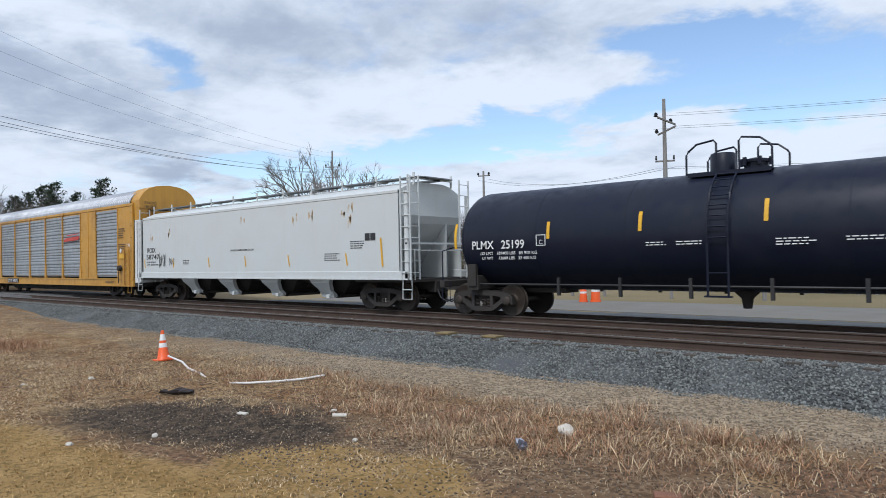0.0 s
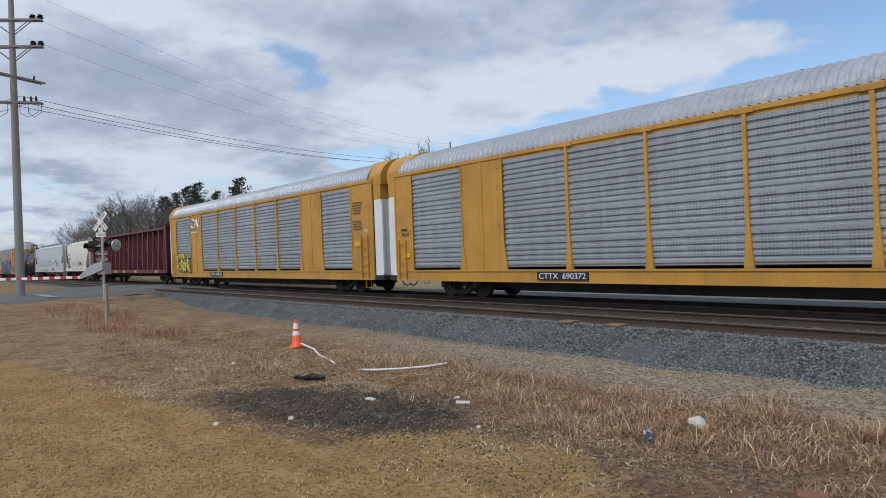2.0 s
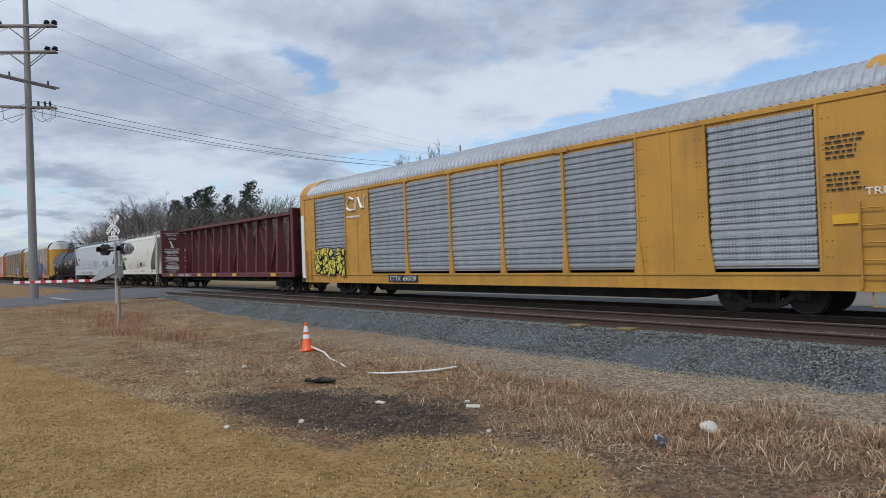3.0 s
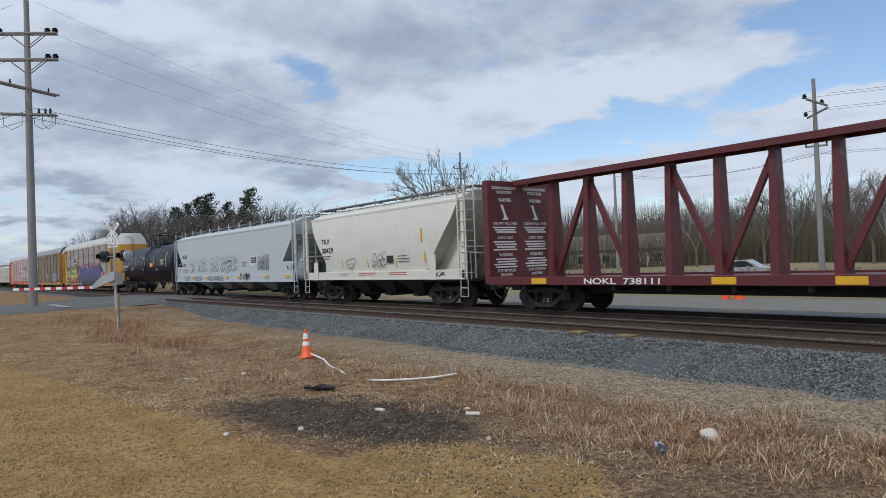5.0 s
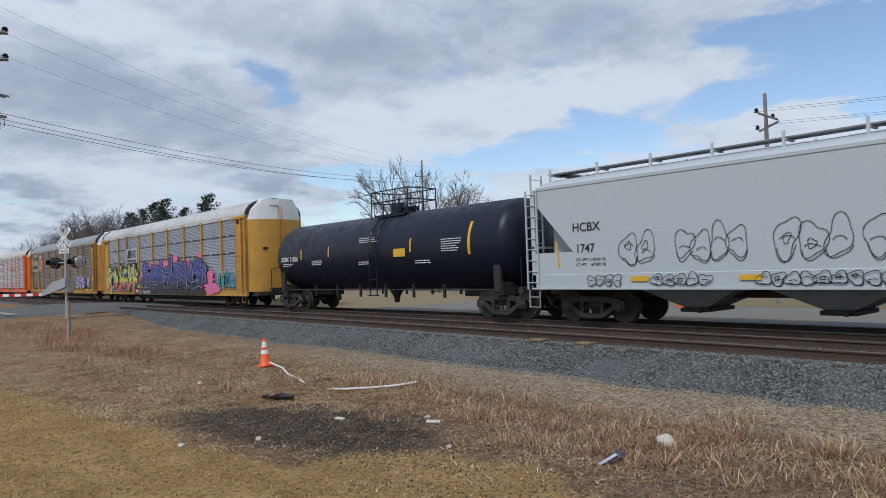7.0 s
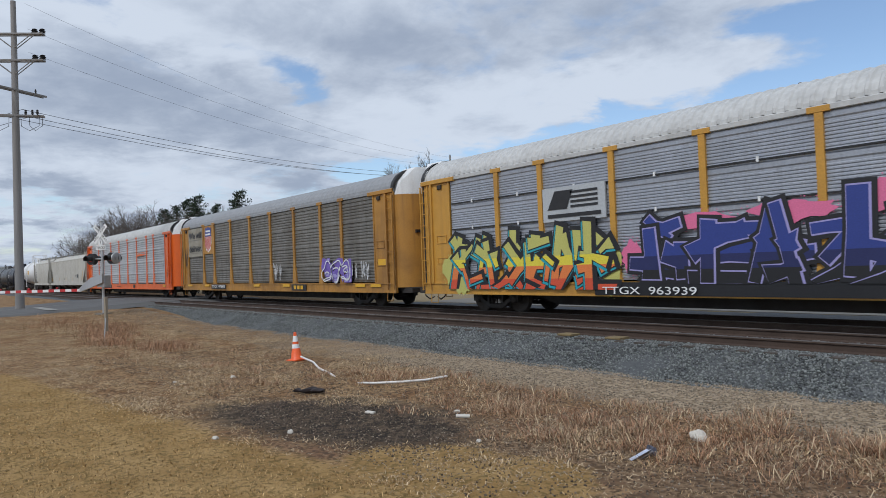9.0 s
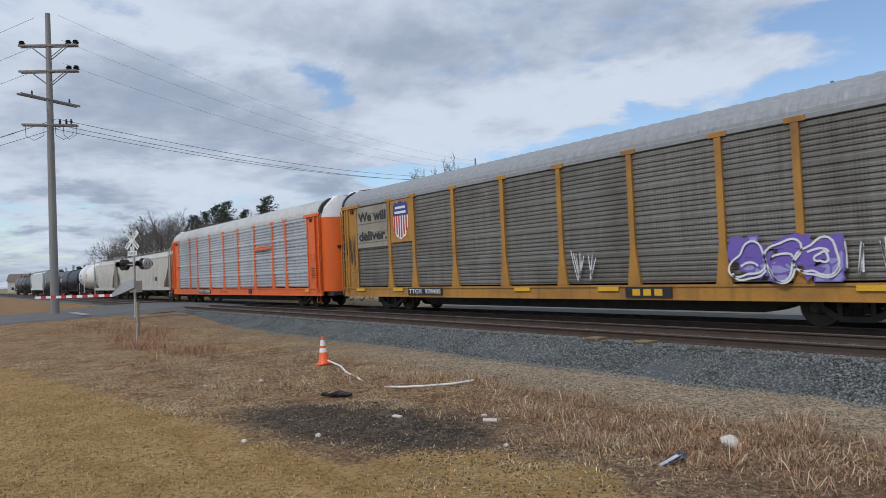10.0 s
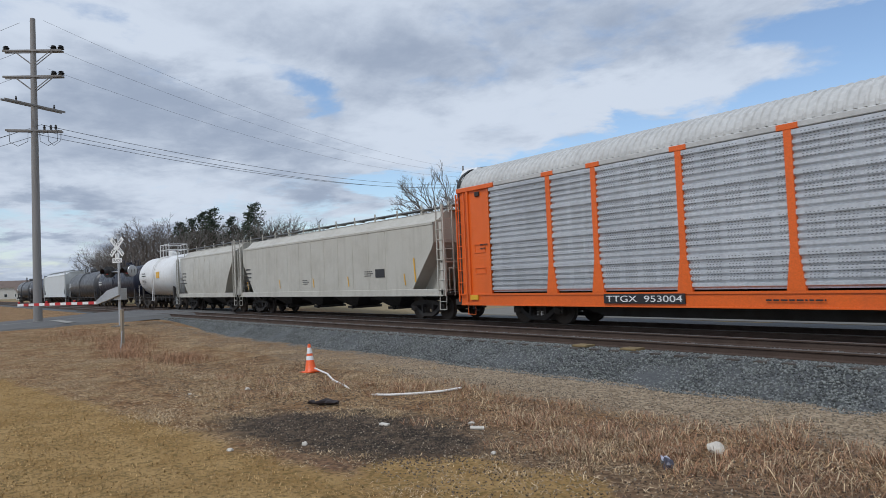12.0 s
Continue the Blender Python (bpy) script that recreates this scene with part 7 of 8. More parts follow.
# ---- small things by the track ----
def rock(name, x, y, size, seed, material, label, flat=0.6):
    bm = bmesh.new()
    bmesh.ops.create_icosphere(bm, subdivisions=2, radius=1.0)
    for v in bm.verts:
        n = noise.noise(v.co * 1.3 + Vector((seed * 3.1, 0, 0)))
        v.co = v.co * (1 + 0.45 * n)
        v.co.z *= flat
    me = bpy.data.meshes.new(name)
    bm.to_mesh(me)
    bm.free()
    me.materials.append(material)
    ob = new(name, me)
    ob.matrix_basis = pose(x, y, ground_z(x, y) + size * flat * 0.45, 0, 0, seed * 40) @ Matrix.Scale(size, 4)
    return tagged(ob, label, "rock")


PALE_ROCK = mat("pale_rock", (0.58, 0.54, 0.47), 0.85, 0, (0.36, 0.32, 0.26), 0.5, grain=10, patch=3, bump=0.4)
for i, (x, y, s, fl) in enumerate(((-8.68, 4.23, 0.042, 0.8), (-9.1, 3.35, 0.045, 0.6), (-4.54, 7.48, 0.105, 0.85), (-13.9, 5.52, 0.055, 0.7), (-14.4, 4.5, 0.04, 0.6), (-6.43, 5.66, 0.04, 0.6), (-7.84, 6.49, 0.05, 0.5), (1.2, 10.2, 0.1, 0.6))):
    rock("rock", x, y, s, i + 1, PALE_ROCK, "pale limestone rock on the ground" if s > 0.1 else "small pale stone on the ground", fl)
for i, (x, y, s) in enumerate(((-8.80, 5.60, 0.075), (-7.6, 6.4, 0.10))):
    bm = Mesh().box(-s, s, -s * 0.5, s * 0.5, 0, 0.03, 0.008)
    ob = part("wood_scrap", bm, PALE_ROCK, at=pose(x, y, ground_z(x, y), 4, 3, 20 + 30 * i))
    tagged(ob, "broken pale wood scrap on damp soil", "debris")


def make_cone(x, y):
    c = new("traffic_cone")
    c.matrix_basis = pose(x, y, ground_z(x, y), 0, -3, 12)
    tagged(c, "orange traffic cone with two white reflective bands", "traffic cone")
    part("base", Mesh().box(-0.18, 0.18, -0.18, 0.18, 0, 0.035, 0.012), CONE, c)
    prof = lambda z: 0.135 + (0.03 - 0.135) * (z - 0.03) / 0.66
    part("cone_body", Mesh().turned([(0.03, 0.155), (0.05, 0.137), (0.40, prof(0.40)), (0.685, 0.032), (0.69, 0.024)], 28, "z"), CONE, c, smooth=True)
    for a, b in ((0.30, 0.40), (0.46, 0.60)):
        part("band", Mesh().turned([(a, prof(a) + 0.003), (b, prof(b) + 0.003)], 28, "z"), LETTER_WHITE, c, "white reflective band", smooth=True)


make_cone(-15.40, 7.73)
h = Mesh()
pts = [(-15.2, 7.74, 0.12), (-14.95, 7.80, 0.06), (-14.6, 7.76, 0.03), (-14.1, 7.56, 0.03), (-13.52, 7.33, 0.03), (-12.54, 7.06, 0.02), (-12.1, 6.98, -0.05), (-11.6, 6.98, -0.05), (-11.24, 7.01, 0.02), (-11.0, 7.13, 0.03), (-10.67, 7.55, 0.03), (-10.48, 7.95, 0.03), (-10.36, 8.37, 0.03)]
h.tube([(x, y, ground_z(x, y) + z) for x, y, z in pts], 0.022, 8)
tagged(part("hose", h, mat("white_plastic_pipe", (0.74, 0.72, 0.68), 0.5, 0, (0.5, 0.45, 0.38), 0.4, patch=3, bump=0.05), smooth=True), "white plastic pipe lying in the grass", "pipe")
h = Mesh()
rnd = random.Random(2)
rings = []
for i in range(9):
    u = i / 8
    r = 0.085 * math.sin(math.pi * (0.15 + 0.75 * u)) * rnd.uniform(0.35, 1.3)
    x, y = -11.4 + 0.58 * u, 5.68 + 0.25 * u + rnd.uniform(-0.05, 0.05)
    rings.append([(x + 0.03 * math.sin(k), y + 1.3 * r * math.cos(k * 0.785), ground_z(x, y) + 0.06 + 0.75 * r * math.sin(k * 0.785) * rnd.uniform(0.7, 1.1)) for k in range(8)])
h.loft(rings)
tagged(part("dark_bag", h, mat("dark_cloth", (0.025, 0.018, 0.018), 0.8, bump=0.3), smooth=True), "crumpled dark cloth on the ground", "rag")
wrapper = new("plastic_wrapper")
wrapper.matrix_world = pose(-4.51, 6.45, -0.42, 0, 0, -115)
tagged(wrapper, "pale blue plastic wrapper caught in weeds, flapping", "litter")
rnd = random.Random(8)
rings = [[(-0.07 + 0.03 * i, 0.05 * math.cos(k * 0.785) * rnd.uniform(0.6, 1.2), -0.03 + (0.05 + 0.012 * i) * math.sin(k * 0.785) * rnd.uniform(0.6, 1.3)) for k in range(8)] for i in range(4)]
part("crumpled_end", Mesh().loft(rings), mat("dull_wrapper", (0.10, 0.105, 0.14), 0.5, 0, (0.05, 0.05, 0.06), 0.5, patch=20, bump=0.2), wrapper, "dark crumpled end")
strip = [(0.0, 0.042), (0.06, 0.050), (0.12, 0.047), (0.20, 0.050), (0.28, 0.047)]
FLAP = part("flap", Mesh().loft([[(x, -w, -0.012 + 0.006 * (k % 2)), (x, -w * 0.3, 0.010), (x, w * 0.4, 0.004), (x, w, 0.012), (x, w, 0.006), (x, w * 0.4, -0.002), (x, -w * 0.3, 0.004), (x, -w, -0.018)] for k, (x, w) in enumerate(strip)]), mat("pale_wrapper", (0.46, 0.50, 0.60), 0.35, 0, (0.30, 0.32, 0.42), 0.4, patch=14, bump=0.05), wrapper)
part("flap_lining", Mesh().box(0.0, 0.288, -0.056, 0.056, -0.030, -0.021), mat("wrapper_lining", (0.12, 0.10, 0.09), 0.6, 0, (0.06, 0.05, 0.05), 0.5, patch=14), FLAP, "dull brownish inner side")
p = Mesh().box(-0.12, 0.12, -0.07, 0.07, 0, 0.05, 0.015)
tagged(part("brick", p, mat("red_brick", (0.22, 0.10, 0.06), 0.85, bump=0.4), at=pose(-2.6, 6.0, ground_z(-2.6, 6.0), 0, 4, 30)), "broken red brick half buried in soil", "brick")

# ---- level crossing ----
rd = Mesh()
ys = axis_steps([(-60, 6, 20), (6, 11.0, 8), (11.0, 20.5, 12), (20.5, 26, 6), (26, 140, 10)])
rings = []
for y in ys:
    z = float(np.interp(y, [-60, -8, 6, 11.2, 13.9, 16, 18.3, 21, 26, 140], [-0.40, -0.40, -0.1, NEAR_UP + 0.0, NEAR_UP + 0.0, 0.0, 0.0, -0.1, -0.26, -0.26]))
    rings.append([(ROAD[0], y, z - 0.25), (ROAD[0] + 0.3, y, z - 0.03), ((ROAD[0] + ROAD[1]) / 2, y, z + 0.002), (ROAD[1] - 0.3, y, z - 0.03), (ROAD[1] + 0.4, y, z - 0.25)])
rd.loft([list(r) for r in rings], caps=False, closed=False)
tagged(part("road", rd, ASPHALT), "worn grey asphalt road over the level crossing", "road", kind="structure")
ln = Mesh()
for x in (-49.6, -49.3):
    ln.loft([[(x - 0.06, y, float(np.interp(y, [-60, -8, 6, 11.2], [-0.40, -0.40, -0.1, NEAR_UP])) + 0.008), (x + 0.06, y, float(np.interp(y, [-60, -8, 6, 11.2], [-0.40, -0.40, -0.1, NEAR_UP])) + 0.008)] for y in axis_steps([(-60, 6, 10), (6, 9, 4)])], caps=False, closed=False)
ln.box(-49.2, -43.6, 6.9, 7.4, -0.055, -0.035)
tagged(part("road_marking", ln, mat("worn_road_paint", (0.27, 0.26, 0.23), 0.8, 0, (0.2, 0.19, 0.18), 0.7, patch=3, bump=0.1)), "worn paint lines on asphalt", "road marking", kind="structure")
# lanes and yard beyond the tracks
for name, y0, y1, mt, lab in (("road_beyond", 22.55, 28.0, CONCRETE, "grey asphalt lane beyond the tracks"), ("pavement_beyond", 39.0, 46.0, CONCRETE, "pale concrete lot beyond a grass strip")):
    g = Mesh().add([(-42.5, y0, -0.285), (120, y0, -0.285), (120, y1, -0.285), (-42.5, y1, -0.285), (-42.5, y0, -0.4), (120, y0, -0.4), (120, y1, -0.4), (-42.5, y1, -0.4)], [(0, 1, 2, 3), (0, 4, 5, 1), (1, 5, 6, 2), (2, 6, 7, 3), (3, 7, 4, 0)])
    tagged(part(name, g, mt), lab, "road", kind="structure")


def tubes(parent, name, material, runs, label=""):
    m = Mesh()
    for pts, r in runs:
        m.tube(pts, r, 8)
    return part(name, m, material, parent, label, smooth=True)


def make_signal(x, y, z):
    s = new("crossing_signal")
    s.matrix_basis = pose(x, y, z, 0, 0, 28)
    tagged(s, "aluminium crossing signal mast with crossbuck, lamps and lowered gate", "crossing signal")
    tubes(s, "mast", ALU, [([(0, 0, 0), (0, 0, 4.8)], 0.065)])
    part("foundation", Mesh().box(-0.3, 0.3, -0.3, 0.3, -0.25, 0.12, 0.03), CONCRETE, s)
    part("gate_mechanism", Mesh().box(-0.2, 0.32, -0.22, 0.22, 1.45, 2.05, 0.03), ALU, s)
    arm = Mesh()
    arm.loft([[(0.35, -0.24, 1.70), (0.35, -0.36, 1.70), (0.35, -0.36, 2.15), (0.35, -0.24, 2.15)], [(-0.5, -0.24, 1.45), (-0.5, -0.36, 1.45), (-0.5, -0.36, 1.95), (-0.5, -0.24, 1.95)], [(-1.3, -0.27, 1.25), (-1.3, -0.34, 1.25), (-1.3, -0.34, 1.45), (-1.3, -0.27, 1.45)]])
    part("gate_bracket", arm, ALU, s)
    RED, WHT = mat("gate_red", (0.50, 0.03, 0.03), 0.5, bump=0), LETTER_WHITE
    g = part("gate_arm", Mesh().box(-7.6, -1.2, -0.325, -0.295, 1.27, 1.41), WHT, s, "red and white striped gate arm")
    for k in range(7):
        a = -1.5 - k * 0.86
        part("red_stripe", Mesh().box(a - 0.41, a, -0.33, -0.29, 1.265, 1.415), RED, g)
    for k in (-3.0, -5.2, -7.5):
        part("gate_lamp", Mesh().turned([(-0.04, 0.05), (0.04, 0.05)], 10, "y").moved(k, -0.31, 1.47), RED, g)
    for sgn in (-1, 1):
        m = Mesh()
        c, d = math.cos(radians(45)), math.sin(radians(45)) * sgn
        L2, w = 0.62, 0.115
        ring = [(c * L2 - d * w, d * L2 + c * w), (-c * L2 - d * w, -d * L2 + c * w), (-c * L2 + d * w, -d * L2 - c * w), (c * L2 + d * w, d * L2 - c * w)]
        yy = -0.09 - 0.012 * (sgn + 1)
        m.loft([[(a, yy, 4.2 + b) for a, b in ring], [(a, yy + 0.01, 4.2 + b) for a, b in ring]])
        bl = part("crossbuck_blade", m, WHT, s, "white crossbuck blade with black lettering")
        for k, word in enumerate(("RAIL", "ROAD") if sgn > 0 else ("CROSS", "ING")):
            t = text(word, 0.13, 0, 0, 0, bl, LETTER_BLACK, width=0.42)
            t.matrix_basis = pose((-0.54 if k == 0 else 0.12) * c, yy - 0.004, 4.2 + (-0.54 if k == 0 else 0.12) * d - 0.05, 90, -45 * sgn, 0)
    part("track_sign", Mesh().box(-0.34, 0.34, -0.10, -0.088, 3.38, 3.62), WHT, s, "white plate with black lettering")
    text("TRACKS", 0.13, -0.3, -0.105, 3.43, s, LETTER_BLACK, width=0.6)
    part("track_count", Mesh().box(-0.14, 0.14, -0.10, -0.088, 3.64, 3.86), WHT, s)
    text("3", 0.16, -0.06, -0.105, 3.67, s, LETTER_BLACK)
    tubes(s, "lamp_bar", ALU, [([(-0.75, 0, 2.92), (0.75, 0, 2.92)], 0.035)])
    for a in (-0.72, 0.72):
        for f in (-1, 1):
            lamp = Mesh().turned([(0.0, 0.30), (f * 0.012, 0.30)], 20, "y").moved(a, f * 0.10, 2.92)
            lp = part("lamp_background", lamp, BLACK, s)
            part("hood", Mesh().loft([[(a + 0.17 * math.cos(t), f * yy, 2.92 + 0.17 * math.sin(t)) for t in np.linspace(-0.6, 3.74, 12)] for yy in (0.11, 0.42)], caps=False, closed=False), BLACK, lp)
            part("lens", Mesh().turned([(0, 0.14), (f * 0.03, 0.10)], 16, "y").moved(a, f * 0.12, 2.92), RED, lp)
    # a cross-facing pair with a bright back
    rim = Mesh().turned([(0.0, 0.30), (0.03, 0.29), (0.05, 0.2)], 20, "x").moved(0.95, 0, 2.92)
    part("lamp_back", rim, ALU, s, smooth=True)
    part("bell", Mesh().turned([(4.8, 0.06), (4.85, 0.13), (4.91, 0.12), (4.95, 0.03)], 16, "z"), ALU, s)


make_signal(-38.6, 8.6, -0.28)
st = Mesh().box(-0.07, 0.07, -0.05, 0.05, -0.2, 1.45, 0.012)
tagged(part("wooden_stake", st, mat("pale_timber", (0.30, 0.255, 0.19), 0.85, 0, (0.18, 0.15, 0.11), 0.5, grain=40, stretch=(4, 4, 0.4), bump=0.3), at=pose(-28.6, 6.45, ground_z(-28.6, 6.45), 1, 2, 10)), "weathered pale wooden stake in dry grass", "stake")
tubes(tagged(new("thin_stake"), "thin leaning metal stake in dry grass", "stake"), "rod", ALU, [([(-25.9, 5.75, -0.6), (-26.0, 5.85, 0.25)], 0.018)])


# ---- poles and wires ----
def cross_arm(p, z, half, turn, double=False, name="cross_arm"):
    m = Mesh()
    for k in ((-1, 1) if double else (1,)):
        m.box(-half, half, k * 0.16 - 0.05, k * 0.16 + 0.05, z - 0.06, z + 0.06, 0.012)
    return part(name, m, POLE, p, at=pose(0, 0, 0, 0, 0, turn))


def insulators(p, z, spots, turn, r=0.11):
    for x in spots:
        m = Mesh().turned([(z + 0.06, 0.03), (z + 0.12, r), (z + 0.18, r * 0.6), (z + 0.22, r), (z + 0.28, r * 0.55), (z + 0.32, r * 0.8), (z + 0.38, 0.03)], 12, "z")
        part("insulator", m, BLACK, p, at=pose(0, 0, 0, 0, 0, turn) @ pose(x, 0, 0))


def braces(p, z, half, turn):
    m = Mesh()
    for s in (-1, 1):
        for k in (-0.14, 0.14):
            m.tube([(s * half * 0.6, k, z - 0.05), (s * 0.1, k, z - 0.85)], 0.03, 5)
    part("brace", m, POLE, p, at=pose(0, 0, 0, 0, 0, turn))


def big_pole(x, y, zg, top):
    p = new("utility_pole")
    p.matrix_basis = pose(x, y, zg)
    tagged(p, "tall weathered wooden utility pole with four cross arms", "utility pole")
    H = top - zg
    part("shaft", Mesh().turned([(-0.3, 0.26), (H * 0.5, 0.22), (H, 0.15), (H + 0.04, 0.05)], 16, "z"), POLE, p, smooth=True)
    u = H / 19.3
    turn = 57
    for z, half in ((H - 2.1 * u, 1.8), (H - 3.75 * u, 1.8)):
        cross_arm(p, z, half, turn, True)
        braces(p, z, half, turn)
    insulators(p, H - 2.1 * u, (-1.65, 1.25, 1.7), turn, 0.2)
    insulators(p, H - 3.75 * u, (1.25, 1.7), turn, 0.2)
    cross_arm(p, H - 5.6 * u, 2.05, -61, True)
    insulators(p, H - 5.6 * u, (-1.4, 1.2), -61, 0.07)
    cross_arm(p, H - 7.2 * u, 1.6, 68, True)
    insulators(p, H - 7.2 * u, (0.6, 1.0, 1.3), turn, 0.09)
    m = Mesh()
    for a, b in ((-1.45, -0.3), (0.4, 1.5), (0.9, 1.7)):
        m.tube([(a, -0.2, H - 7.3 * u), (a + 0.05, -0.25, H - 7.9 * u), ((a + b) / 2, -0.3, H - 8.2 * u), (b, -0.25, H - 7.9 * u), (b, -0.2, H - 7.3 * u)], 0.018, 5)
    part("jumper", m, WIRE, p, at=pose(0, 0, 0, 0, 0, turn))
    m = Mesh().tube([(0, 0, H - 0.1), (-1.3, 0, H + 0.25)], 0.02, 5).tube([(0, 0, H - 4.8), (-1.1, 0.1, H - 4.55)], 0.02, 5)
    part("guy_arm", m, WIRE, p)


def small_pole(x, y, zg, top, turn, arms):
    p = new("utility_pole")
    p.matrix_basis = pose(x, y, zg)
    tagged(p, "grey wooden utility pole beyond the tracks", "utility pole")
    H = top - zg
    part("shaft", Mesh().turned([(-0.3, 0.19), (H * 0.5, 0.16), (H, 0.11), (H + 0.03, 0.03)], 12, "z"), POLE, p, smooth=True)
    for d, half, off, spots in arms:
        cross_arm(p, H - d, half, turn + off)
        insulators(p, H - d, [half * v for v in spots], turn + off, 0.15 if d < 3 else 0.08)


def polar(az, dist):
    return -dist * math.sin(radians(az)), dist * math.cos(radians(az))


BX, BY = -50.0, 6.35
BIG_TOP = EYE + 17.4 * 1.012
big_pole(BX, BY, ground_z(BX, BY), BIG_TOP)
FX, FY = polar(23.0, 50.0)
FAR_TOP = EYE + 50 * math.tan(radians(12.3))
small_pole(FX, FY, -0.3, FAR_TOP, 0, ((1.55, 1.6, -88, (0.92, -0.75)), (2.2, 1.6, -46, (-0.92,)), (4.3, 0.65, 23, (-0.9, 0.9))))
TX, TY = polar(50.15, 95.0)
small_pole(TX, TY, -0.3, EYE + 95 * math.tan(radians(9.1)), 40, ((2.2, 1.0, 0, (-0.9, 0.9)), (3.6, 1.0, 0, (-0.9, 0.9))))


LX, LY = polar(37.6, 78.0)
small_pole(LX, LY, -0.3, EYE + 78 * math.tan(radians(7.3)), 20, ((0.5, 0.7, 0, (-0.9, 0.9)),))


def wire(a, b, sag, r=0.016):
    m = Mesh()
    pts = []
    for i in range(21):
        u = i / 20
        pts.append((a[0] + (b[0] - a[0]) * u, a[1] + (b[1] - a[1]) * u, a[2] + (b[2] - a[2]) * u - 4 * sag * u * (1 - u)))
    m.tube(pts, r, 4)
    return tagged(part("overhead_wire", m, WIRE), "dark overhead wire between the poles", "wire")


zb = BIG_TOP - 7.2
for off, dz in ((-1.2, 0.1), (0.6, 0.25), (1.2, -0.3)):
    wire((BX + off, BY + off * 0.5, zb + dz), (TX + off, TY, EYE + 95 * math.tan(radians(7.4)) + dz), 1.2)
    wire((BX + off, BY + off * 0.5, zb + dz), (BX - 60 + off, BY - 25, zb + 1 + dz), 1.0)
for off, dz in ((0.9, -1.9), (1.3, -3.5), (0.0, 0.0)):
    wire((BX + off, BY + 0.6, BIG_TOP + dz), (TX + off, TY, EYE + 95 * math.tan(radians(8.9)) + dz * 0.4), 1.6, 0.007)
    wire((BX - 1.2, BY - 0.6, BIG_TOP + dz), (BX - 60, BY - 30, BIG_TOP + dz + 1), 1.5, 0.012)
for off, d in ((-0.8, 1.1), (0.8, 1.1), (-0.8, 2.0), (0.8, 2.0), (-0.7, 4.8), (0.7, 4.8)):
    wire((FX + off, FY, FAR_TOP - d), (FX + 75 + off, FY + 16, FAR_TOP - d + 1), 1.4, 0.009)
    if d > 4:
        wire((FX + off, FY, FAR_TOP - d), (LX + off, LY, EYE + 78 * math.tan(radians(6.6))), 0.9, 0.012)

# ---- trees ----
def grow(m, p, d, length, r, depth, rnd, spread, up, tips):
    q = p + d * length
    mid = p + d * (length * 0.5) + Vector((rnd.uniform(-1, 1), rnd.uniform(-1, 1), 0)) * length * 0.05
    m.tube([p, mid, q], r, 5 if depth > 2 else 3, r * 0.74, caps=False)
    if depth == 0:
        tips.append(q)
        return
    for k in range(2 if depth > 3 else rnd.choice((2, 2, 3))):
        a = rnd.uniform(0, 6.283)
        side = d.orthogonal().normalized()
        side.rotate(Matrix.Rotation(a, 3, d))
        nd = (d + side * spread * rnd.uniform(0.5, 1.1) + Vector((0, 0, up))).normalized()
        grow(m, p + d * length * rnd.uniform(0.55, 1.0), nd, length * rnd.uniform(0.58, 0.82), r * 0.68, depth - 1, rnd, spread, up, tips)


def bare_tree_mesh(seed, height, depth=6, spread=0.65, up=0.10):
    rnd = random.Random(seed)
    trunk, crown, tips = Mesh(), Mesh(), []
    th = height * 0.24
    trunk.tube([(0, 0, -0.3), (0.05, 0, th * 0.5), (0, 0.05, th)], height * 0.016, 8, height * 0.011)
    for k in range(4):
        a = k * 1.57 + rnd.uniform(-0.5, 0.5)
        d = Vector((math.cos(a) * spread * 0.7, math.sin(a) * spread * 0.7, 1)).normalized()
        grow(crown, Vector((0, 0, th * rnd.uniform(0.8, 1.0))), d, height * 0.22, height * 0.0072, depth - 1, rnd, spread, up, tips)
    return trunk, crown


KINDS = []
for i, (hh, dp, sp, up) in enumerate(((12, 7, 0.75, 0.08), (13, 7, 0.6, 0.16), (11, 7, 0.85, 0.06))):
    t, c = bare_tree_mesh(50 + i, hh, dp, sp, up)
    ob = new("bare_tree")
    tagged(ob, "leafless deciduous tree with fine grey-brown twigs", "tree", "bare trees beyond the tracks")
    part("trunk", t, BARK, ob, smooth=True)
    part("crown", c, BARK_GREY if i == 1 else BARK, ob, "fine bare twigs")
    KINDS.append((ob, max(p[2] for p in c.v)))


